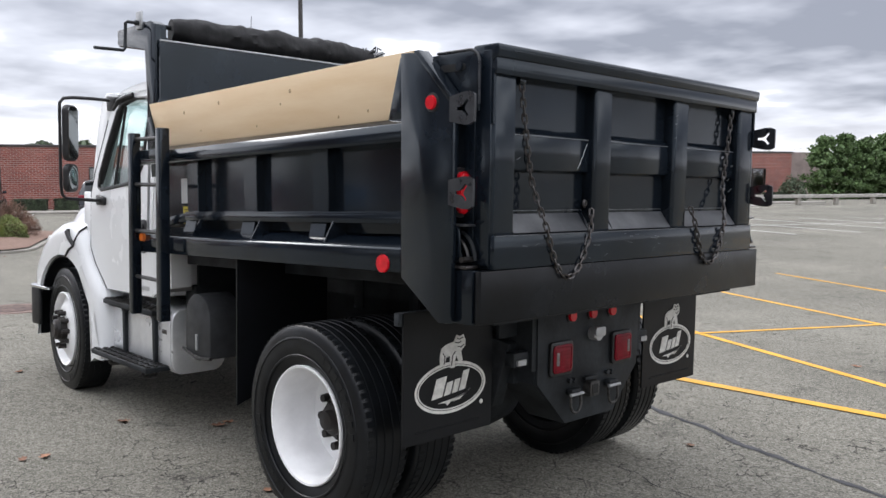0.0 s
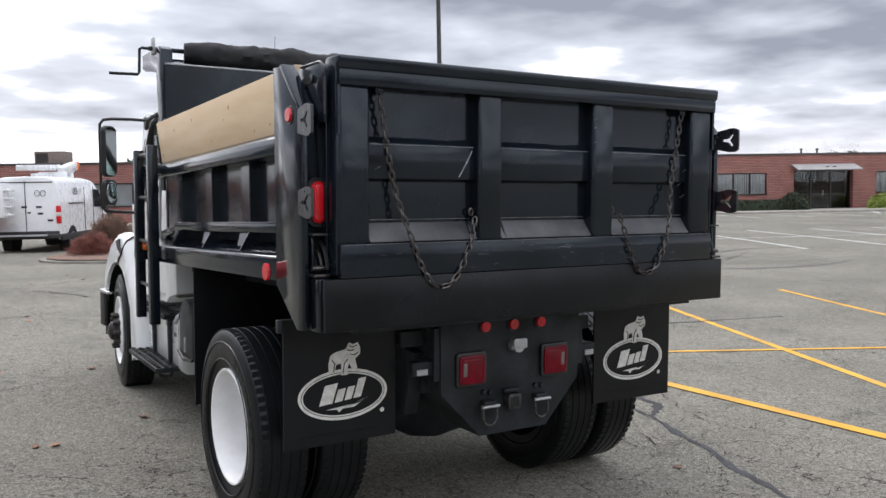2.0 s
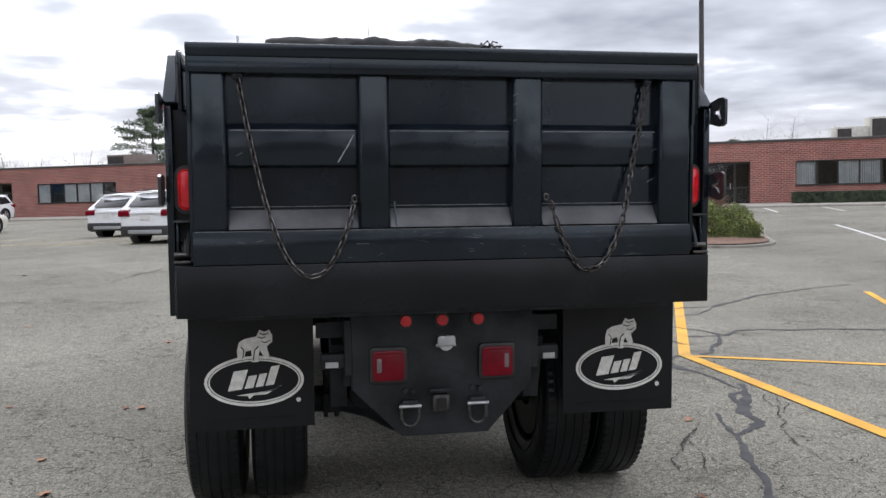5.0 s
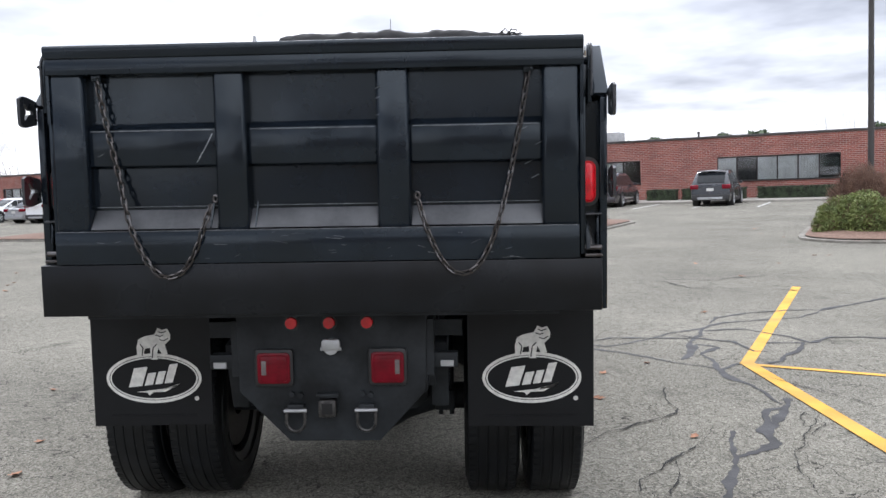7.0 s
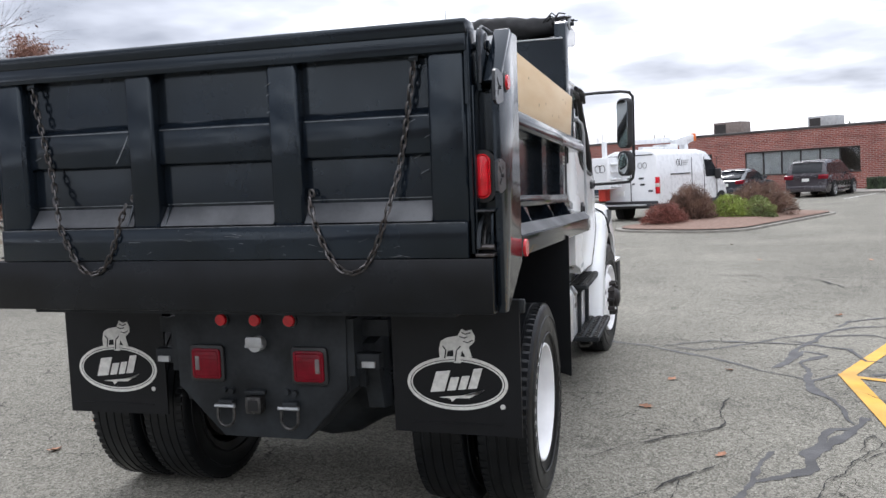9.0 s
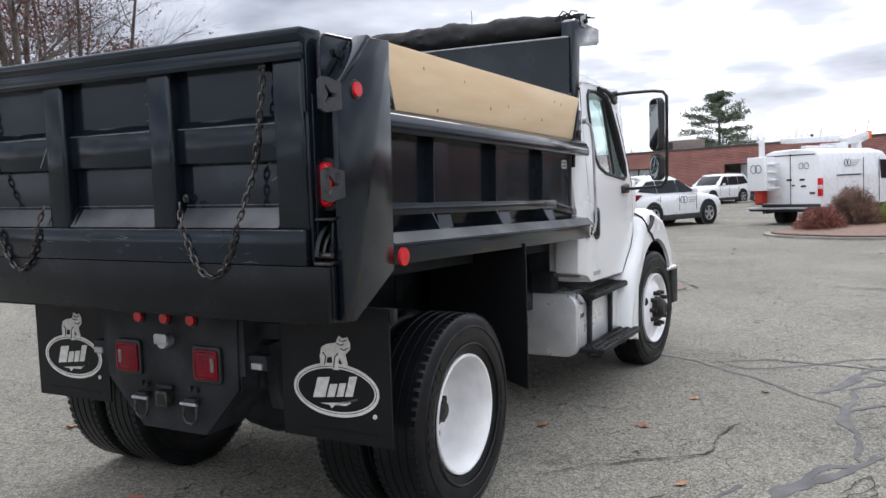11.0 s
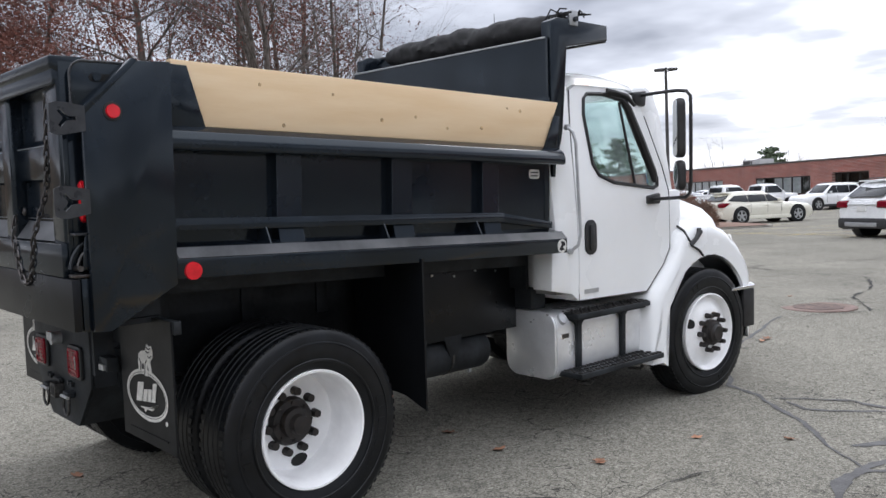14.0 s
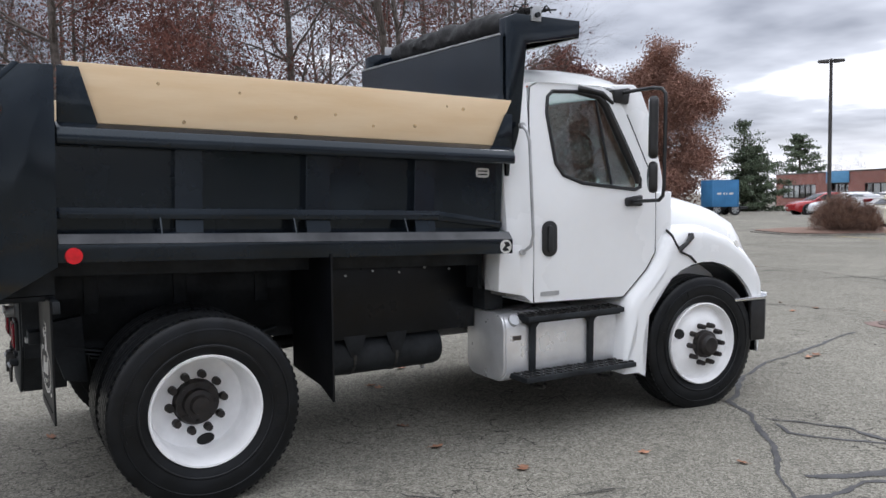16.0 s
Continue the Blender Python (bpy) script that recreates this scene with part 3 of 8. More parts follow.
def hang(a, b, low, n=24):
    """A slack chain's line from a down to the height low and up to b."""
    out = []
    for k in range(n + 1):
        t = k / n
        out.append((a[0] + (b[0] - a[0]) * t, a[1] + (b[1] - a[1]) * t, 0))
    xa, xb = a[0], b[0]
    # two-sided catenary-like curve through both ends and the low point
    w = abs(xb - xa)
    best, c = 0.5, 0.5
    for i in range(200):
        c = 0.02 + 0.96 * i / 199
        ka, kb = (a[2] - low) / c**2.2, (b[2] - low) / (1 - c) ** 2.2
        err = abs(math.log(ka / kb))
        if i == 0 or err < best:
            best, cc = err, c
    ka = (a[2] - low) / cc**2.2
    res = []
    for k in range(n + 1):
        t = k / n
        z = low + ka * abs(t - cc) ** 2.2
        res.append((a[0] + (b[0] - a[0]) * t, a[1] + (b[1] - a[1]) * t, z))
    return res


def build_tailgate():
    gate = part("tailgate", box(-1.10, 1.10, -1.06, -1.045, 1.39, 2.27), BLACK, truck)
    # round-edged top bar and folded lip below it
    part("top_bar", prism([(-1.150, 2.248), (-1.155, 2.290), (-1.148, 2.30), (-1.02, 2.30), (-1.005, 2.285), (-1.005, 2.20), (-1.05, 2.20)], "x", -1.118, 1.118, 0.005, 2), BLACK, gate)
    part("top_bar_lip", box(-1.114, 1.114, -1.142, -1.05, 2.180, 2.246, 0.004), BLACK, gate)
    for x0, x1 in ((-1.112, -0.965), (-0.42, -0.285), (0.26, 0.40), (0.95, 1.105)):
        part("stiffener", prism([(x0, -1.05), (x0, -1.112), (x0 + 0.012, -1.125), (x1 - 0.012, -1.125), (x1, -1.112), (x1, -1.05)], "z", 1.525, 2.19, 0.006), BLACK, gate)
    for x0, x1 in ((-0.965, -0.42), (-0.285, 0.26), (0.40, 0.95)):
        # sloped band at mid height, sloped shelf at the foot
        part("cross_band", prism([(-1.05, 1.99), (-1.092, 1.948), (-1.092, 1.80), (-1.05, 1.785)], "x", x0, x1, 0.006), BLACK, gate)
        part("sloped_shelf", prism([(-1.05, 1.625), (-1.122, 1.532), (-1.05, 1.52)], "x", x0, x1, 0.004), DUSTY_SHEEN, gate, "sloping shelf filmed with pale dust")
        part("edge_wear", box(x0 + 0.012, x1 - 0.010, -1.0940, -1.0905, 1.9450, 1.9490), WEAR, gate, "paint worn pale along the edge")
        part("edge_wear", box(x0 + 0.006, x1 - 0.006, -1.0545, -1.0505, 1.9885, 1.9925), WEAR, gate)
        part("edge_wear", box(x0 + 0.01, x1 - 0.01, -1.0650, -1.0600, 1.6235, 1.6265), WEAR, gate)
        part("panel_bead", box(x0 + 0.006, x0 + 0.014, -1.064, -1.058, 1.63, 2.185), BLACK, gate)
    part("shelf_gusset", prism([(-1.05, 1.66), (-1.12, 1.535), (-1.05, 1.535)], "x", -0.262, -0.256), BLACK, gate)
    part("shelf_gusset", prism([(-1.05, 1.66), (-1.12, 1.535), (-1.05, 1.535)], "x", -0.452, -0.446), BLACK, gate)
    part("lower_beam", box(-1.11, 1.10, -1.142, -1.05, 1.386, 1.527, 0.004), BLACK, gate)
    part("beam_wear", box(-1.10, 1.09, -1.1435, -1.1405, 1.5235, 1.5265), WEAR, gate)
    rnd = random.Random(17)
    for k in range(26):
        x, z = rnd.uniform(-0.95, 0.95), rnd.uniform(1.39, 1.51)
        l, a = rnd.uniform(0.015, 0.07), rnd.gauss(0, 0.5)
        part("paint_scratch", tube([(x, -1.1425, z), (x + l * math.cos(a), -1.1425, z + 0.4 * l * math.sin(a))], rnd.uniform(0.0006, 0.0013), 4), WEAR, gate)
    for x, z, r in ((0.925, 1.86, 0.05), (0.88, 1.78, 0.04), (0.905, 1.72, 0.045), (0.86, 1.92, 0.04), (-0.93, 1.84, 0.04), (0.262, 2.06, 0.02), (0.262, 2.10, 0.03), (0.262, 1.99, 0.02)):
        part("paint_scratch", tube([(x, -1.0935 if abs(x) > 0.3 else -1.126, z), (x + 0.7 * r, -1.0935 if abs(x) > 0.3 else -1.126, z + 0.35 * r)], 0.0016, 4), WEAR, gate, "chafe mark from the chain")
    part("gate_end", box(1.106, 1.121, -1.118, -0.93, 1.40, 2.275, 0.003), BLACK, gate)
    part("gate_end", box(-1.121, -1.106, -1.118, -0.93, 1.40, 2.275, 0.003), BLACK, gate)
    part("side_lip", prism([(-1.05, 2.20), (-1.13, 2.20), (-1.13, 1.98), (-1.05, 1.98)], "x", 1.105, 1.118), BLACK, gate)
    part("side_lip", prism([(-1.05, 2.20), (-1.13, 2.20), (-1.13, 1.98), (-1.05, 1.98)], "x", -1.118, -1.105), BLACK, gate)
    part("paint_scratch", tube([(-0.505, -1.0915, 1.812), (-0.466, -1.0915, 1.875), (-0.436, -1.0915, 1.930)], 0.0018, 5), STEEL, gate, "pale scratch through the paint")
    # spreader chains: long leg to the lip, short leg to an eye above the shelf
    for a, b, low, eye in (((-0.915, -1.085, 2.165), (-0.435, -1.10, 1.66), 1.33, -0.435), ((0.895, -1.085, 2.165), (0.425, -1.10, 1.66), 1.33, 0.425)):
        ch = part("chain", chain_bm([(x, y - 0.05 * min(1.0, max(0.0, (1.75 - z) / 0.2)), z) for x, y, z in hang((a[0], -1.10, a[2]), (b[0], -1.10, b[2]), low, 40)]), CHAIN, gate, "rusty steel spreader chain")
        part("chain_anchor", box(a[0] - 0.02, a[0] + 0.02, -1.11, -1.06, a[2] - 0.01, a[2] + 0.03, 0.004), BLACK, ch)
        part("chain_eye", tube([(eye + 0.010 * math.cos(q * math.pi / 6), -1.085, 1.655 + 0.014 * math.sin(q * math.pi / 6)) for q in range(12)], 0.006, 6, True), CHAIN, ch)


def build_shield():
    """Cab shield over the cab, with its rolled tarp and crank."""
    sh = part("cab_shield", box(-1.05, 1.05, 1.978, 2.0, 2.2, 2.66), BLACK, truck, "black steel cab shield")

    def side(s):
        part("shield_post", sx(prism([(2.015, 1.75), (2.015, 2.77), (2.09, 2.80), (2.62, 2.795), (2.62, 2.69), (2.18, 2.615), (2.09, 1.75)], "x", 0.985, 1.065, 0.004), s), BLACK, sh)

    both(side)
    part("panel_edge", box(-1.05, 1.05, 1.970, 1.980, 2.654, 2.666, 0.002), STEEL, sh, "pale line along the top edge")
    part("shield_roof", prism([(2.002, 2.645), (2.62, 2.75), (2.62, 2.78), (2.002, 2.665)], "x", -1.05, 1.05), BLACK, sh)
    part("shield_front", box(-1.05, 1.05, 2.60, 2.625, 2.68, 2.79), BLACK, sh)
    # the tarp: a loose, lumpy roll along the top of the shield
    bm = bmesh.new()
    rings = []
    n, seg = 110, 22
    for k in range(n + 1):
        t = k / n
        x = -0.84 + 1.80 * t
        lump = noise.noise(Vector((x * 3.1, 0.3, 4.0))) + 0.5 * noise.noise(Vector((x * 9.0, 2.3, 1.0)))
        fat = min(1.0, 0.62 + 2.0 * min(t + 0.05, 1 - t)) * (1 + 0.13 * lump)
        ring = []
        for j in range(seg):
            a = 2 * math.pi * j / seg
            fold = abs(noise.noise(Vector((x * 5.0 + 2.2 * a / 6.28, math.cos(a) * 1.5, math.sin(a) * 1.5 + 9))))
            crease = abs(noise.noise(Vector((x * 13.0 - 1.6 * a, math.cos(a) * 2.6, math.sin(a) * 2.6 + 3))))
            rr = fat * (1.08 - 0.30 * fold - 0.16 * crease)
            ring.append(bm.verts.new((x + 0.02 * math.cos(a), 2.25 + math.cos(a) * 0.125 * rr, 2.785 + 0.012 * lump + math.sin(a) * 0.102 * rr)))
        rings.append(ring)
    for A, B in zip(rings, rings[1:]):
        for j in range(seg):
            bm.faces.new((A[j], A[(j + 1) % seg], B[(j + 1) % seg], B[j]))
    bm.faces.new(rings[0][::-1])
    bm.faces.new(rings[-1])
    tarp = part("tarp", bm, TARP, truck, "rolled black mesh tarpaulin", smooth=60)
    bm = bmesh.new()
    rnd = random.Random(3)
    for k in range(16):
        y, x = 2.25 + rnd.uniform(-0.1, 0.1), 0.93 + rnd.uniform(-0.03, 0.10)
        tube([(x - 0.04, y, 2.80), (x + rnd.uniform(-0.02, 0.05), y + rnd.uniform(-0.05, 0.05), 2.83 + rnd.random() * 0.05), (x + rnd.uniform(0.0, 0.10), y + 0.05, 2.82 + rnd.random() * 0.05)], 0.006, 5, False, bm)
    part("tarp_fray", bm, TARP, tarp)["kind"] = "stuff"
    part("tarp_axle", cyl((-1.10, 2.25, 2.80), (1.10, 2.25, 2.80), 0.017, seg=10), BLACK_ROUGH, truck)
    part("axle_bracket", box(-1.075, -1.06, 2.21, 2.29, 2.76, 2.88, 0.003), STEEL, truck)
    part("axle_bracket", box(1.06, 1.075, 2.21, 2.29, 2.76, 2.86, 0.003), STEEL, truck)
    part("tarp_crank", tube([(-1.06, 2.25, 2.80), (-1.15, 2.25, 2.80), (-1.165, 2.25, 2.79), (-1.17, 2.25, 2.62), (-1.18, 2.25, 2.605), (-1.38, 2.25, 2.60)], 0.011, 8), BLACK_ROUGH, truck)
    part("antenna", tube([(0.0, 2.6, 2.46), (0.005, 2.58, 3.05)], [0.004, 0.002], 6), BLACK_ROUGH, truck)


def tyre_bm(w, r=0.515, rim=0.298, seg=72):
    """Tyre about the x axis, its outer face at x = w/2, with a ribbed tread."""
    h = w / 2
    prof = [(-h * 0.62, rim), (-h * 0.80, rim + 0.012), (-h * 0.97, rim + 0.07), (-h, rim + 0.11), (-h * 0.97, r - 0.065), (-h * 0.94, r - 0.035), (-h * 0.88, r - 0.014), (-h * 0.80, r - 0.004)]
    tread = []
    for g in (-0.52, -0.18, 0.18, 0.52):
        tread += [((g - 0.045) * h, r), ((g - 0.03) * h, r - 0.0045), ((g + 0.03) * h, r - 0.0045), ((g + 0.045) * h, r)]
    prof = prof + tread + [(-x, q) for x, q in prof[::-1]]
    bm = lathe(prof, seg)
    # shoulder lugs
    for s in (-1, 1):
        for k in range(seg):
            a = 2 * math.pi * (k + 0.5) / seg
            own = box(s * h * 0.60, s * h * 0.84, -0.013, 0.013, r - 0.016, r - 0.0005)
            bmesh.ops.transform(own, matrix=Matrix.Rotation(a, 4, "X"), verts=own.verts)
            merge(bm, own)
    # raised sidewall rings
    for s in (-1, 1):
        lathe([(s * h * 0.972, rim + 0.052), (s * (h * 0.985 + 0.003), rim + 0.056), (s * (h * 0.99 + 0.003), rim + 0.062), (s * h * 0.985, rim + 0.066)], seg, bm)
        lathe([(s * h * 0.985, r - 0.075), (s * (h * 0.985 + 0.004), r - 0.072), (s * (h * 0.97 + 0.004), r - 0.066), (s * h * 0.955, r - 0.063)], seg, bm)
    return bm


def sidewall_marks(w, r=0.515):
    """Raised moulded lettering round the sidewall, as plain bars."""
    bm = bmesh.new()
    h = w / 2
    for a0 in (20, 200):
        for k in range(8):
            a = radians(a0 + k * 8.5)
            own = box(h * 0.99, h * 0.99 + 0.003, -0.016, 0.016, 0.385, 0.428)
            bmesh.ops.transform(own, matrix=Matrix.Rotation(a, 4, "X"), verts=own.verts)
            merge(bm, own)
    return bm


def rear_rim_bm(depth):
    """Dished wheel, outer lip at x = 0, disc set depth inboard."""
    return lathe([(-0.03, 0.302), (0.0, 0.306), (0.006, 0.302), (0.004, 0.292), (-0.02, 0.283), (-0.05, 0.277), (-0.10, 0.272), (-depth + 0.06, 0.270), (-depth + 0.02, 0.267), (-depth, 0.260), (-depth, 0.165), (-depth + 0.004, 0.10), (-depth + 0.004, 0.0)], 64)


def build_wheels():
    for s in (1, -1):
        turn = Matrix.Identity(4) if s > 0 else pose(0, 0, 0, 0, 0, 180)
        for dual, xc in (("outer", 1.050), ("inner", 0.725)):
            wheel = part("rear_tyre", tyre_bm(0.28), RUBBER, truck, smooth=40)
            wheel.matrix_local = Matrix.Translation((s * xc + (0.018 if s > 0 else -0.058), 0 if s > 0 else 0.02, 0.508)) @ turn @ pose(0, 0, 0, 23 if s > 0 else 75)
            if dual == "outer":
                part("sidewall_lettering", sidewall_marks(0.28), RUBBER, wheel)["kind"] = "stuff"
                rim = part("rear_rim", rear_rim_bm(0.245), RIM, wheel, "white painted dished steel rim")
                rim.matrix_local = Matrix.Translation((0.118, 0, 0))
                for a in (259,) if s > 0 else ():
                    q = radians(a)
                    part("hand_hole", cyl((-0.255, 0, 0), (-0.240, 0, 0), 1, 1, 28), SEAM, rim, xf=Matrix.Rotation(q, 4, "X") @ Matrix.Translation((0, 0.224, 0)) @ Matrix.Diagonal((1, 0.031, 0.050, 1)))
            else:
                part("rear_rim", lathe([(0.12, 0.302), (0.10, 0.28), (-0.10, 0.27), (-0.10, 0.10)], 40), HUBMAT, wheel, "dark inner rim")
        hub = part("rear_hub", lathe([(0.955, 0.135), (1.03, 0.132), (1.05, 0.122), (1.065, 0.118), (1.072, 0.085), (1.11, 0.080), (1.116, 0.055), (1.15, 0.048), (1.155, 0.0)], 28), HUBMAT, truck, "greasy dark axle hub")
        hub.matrix_local = Matrix.Translation((-0.088 if s > 0 else 0.048, 0 if s > 0 else 0.02, 0.508)) @ turn
        for k in range(10):
            a = 2 * math.pi * (k + 0.15) / 10
            y, z = 0.150 * math.cos(a), 0.160 * math.sin(a)
            part("wheel_nut", cyl((1.03, y, z), (1.075, y, z), 0.024, 0.021, 10), HUBMAT, hub)
        for k in range(8):
            a = 2 * math.pi * k / 8
            part("hub_bolt", cyl((1.06, 0.102 * math.cos(a), 0.102 * math.sin(a)), (1.078, 0.102 * math.cos(a), 0.102 * math.sin(a)), 0.011, seg=6), HUBMAT, hub)
        fw = part("front_tyre", tyre_bm(0.27, 0.508), RUBBER, truck, smooth=40)
        fw.matrix_local = Matrix.Translation((1.0654, 3.726, 0.486) if s > 0 else (-0.9454, 3.704, 0.486)) @ pose(0, 0, 0, 0, 0, -4.5) @ turn
        part("sidewall_lettering", sidewall_marks(0.27, 0.49), RUBBER, fw)["kind"] = "stuff"
        rim = part("front_rim", lathe([(0.095, 0.304), (0.135, 0.308), (0.14, 0.300), (0.13, 0.29), (0.10, 0.284), (0.085, 0.275), (0.09, 0.25), (0.125, 0.20), (0.135, 0.165), (0.135, 0.09), (0.135, 0.0)], 64), RIM, fw, "white painted steel front rim")
        for a in (158,):
            q = radians(a)
            part("hand_hole", cyl((0.099, 0.2203 * math.cos(q), 0.2203 * math.sin(q)), (0.1089, 0.2272 * math.cos(q), 0.2272 * math.sin(q)), 0.038, 0.038, 24), SEAM, rim)
        fh = part("front_hub", lathe([(0.13, 0.105), (0.175, 0.10), (0.18, 0.085), (0.205, 0.08), (0.214, 0.06), (0.222, 0.055), (0.218, 0.0)], 28), HUBMAT, fw, "dark front hub with oil window")
        for k in range(10):
            a = 2 * math.pi * k / 10
            y, z = 0.143 * math.cos(a), 0.143 * math.sin(a)
            part("wheel_nut", cyl((0.13, y, z), (0.195, y, z), 0.021, 0.017, 10), HUBMAT, fh)


def build_flaps():
    for s, xa, xb, yf in ((1, 0.625, 1.213, -0.745), (-1, 0.611, 1.19, -0.685)):
        fl = part("mudflap", sx(prism([(xa, 0.555), (xb, 0.55), (xb + 0.0, 1.16), (xa, 1.16)], "y", yf, yf + 0.010), s), FLAP, truck, "black rubber mudflap with silver emblem")
        part("flap_crease", sx(box(xa + 0.08, xb - 0.08, yf - 0.004, yf + 0.001, 0.598, 0.604), s), FLAP, fl)
        part("flap_bar", sx(box(xa - 0.02, xb + 0.02, yf + 0.010, yf + 0.045, 1.10, 1.16, 0.004), s), BLACK_ROUGH, truck)
        cx, cz = (0.924 if s > 0 else -0.891), 0.785
        y = yf - 0.001
        for a, b, w in ((0.232, 0.122, 0.014), (0.214, 0.105, 0.007)):
            bm = bmesh.new()
            n = 48
            o = [(cx + a * math.cos(2 * math.pi * k / n), cz + b * math.sin(2 * math.pi * k / n)) for k in range(n)]
            i = [(cx + (a - w) * math.cos(2 * math.pi * k / n), cz + (b - w) * math.sin(2 * math.pi * k / n)) for k in range(n)]
            vo, vi = [bm.verts.new((p[0], y - 0.002, p[1])) for p in o], [bm.verts.new((p[0], y - 0.002, p[1])) for p in i]
            for k in range(n):
                bm.faces.new((vo[k], vo[(k + 1) % n], vi[(k + 1) % n], vi[k]))
            part("emblem_ring", bm, DECAL, fl)
        # the word is five plain slanted bars on a flourish, the figure above it a plain shape
        for k, (u, w, h) in enumerate(((-0.125, 0.066, 0.094), (-0.047, 0.040, 0.060), (0.004, 0.036, 0.062), (0.050, 0.040, 0.092))):
            z0 = cz - 0.044 + 0.11 * (u + 0.125)
            part("emblem_bar", prism([(cx + u, z0), (cx + u + w, z0 + 0.11 * w), (cx + u + w + 0.32 * h, z0 + h + 0.11 * w), (cx + u + 0.32 * h, z0 + h)], "y", y - 0.003, y), DECAL, fl)
        part("emblem_flourish", prism([(cx - 0.085, cz - 0.066), (cx + 0.10, cz - 0.046), (cx + 0.125, cz - 0.026), (cx + 0.055, cz - 0.066), (cx - 0.005, cz - 0.068), (cx - 0.025, cz - 0.084), (cx - 0.035, cz - 0.070)], "y", y - 0.003, y), DECAL, fl)
        part("emblem_figure", prism([(cx - 0.075, cz + 0.105), (cx - 0.048, cz + 0.105), (cx - 0.038, cz + 0.145), (cx - 0.012, cz + 0.15), (cx - 0.010, cz + 0.092), (cx + 0.022, cz + 0.092), (cx + 0.018, cz + 0.11), (cx + 0.028, cz + 0.15), (cx + 0.044, cz + 0.118), (cx + 0.072, cz + 0.118), (cx + 0.060, cz + 0.165), (cx + 0.086, cz + 0.188), (cx + 0.088, cz + 0.215), (cx + 0.074, cz + 0.243), (cx + 0.05, cz + 0.236), (cx + 0.028, cz + 0.246), (cx + 0.012, cz + 0.215), (cx - 0.04, cz + 0.205), (cx - 0.068, cz + 0.19), (cx - 0.078, cz + 0.15)], "y", y - 0.003, y), DECAL, fl)
        for pts in (((-0.052, 0.112), (-0.046, 0.150), (-0.060, 0.168)), ((-0.004, 0.10), (0.004, 0.150), (0.022, 0.168)), ((0.018, 0.212), (0.040, 0.205), (0.056, 0.212)), ((0.036, 0.190), (0.056, 0.184), (0.078, 0.196)), ((0.030, 0.230), (0.046, 0.222), (0.070, 0.230))):
            part("emblem_stroke", tube([(cx + u, y - 0.0032, cz + w) for u, w in pts], 0.0028, 5), FLAP, fl)
        part("emblem_dot", cyl((cx + 0.205, y, cz - 0.10), (cx + 0.205, y - 0.003, cz - 0.10), 0.011, seg=16), DECAL, fl)


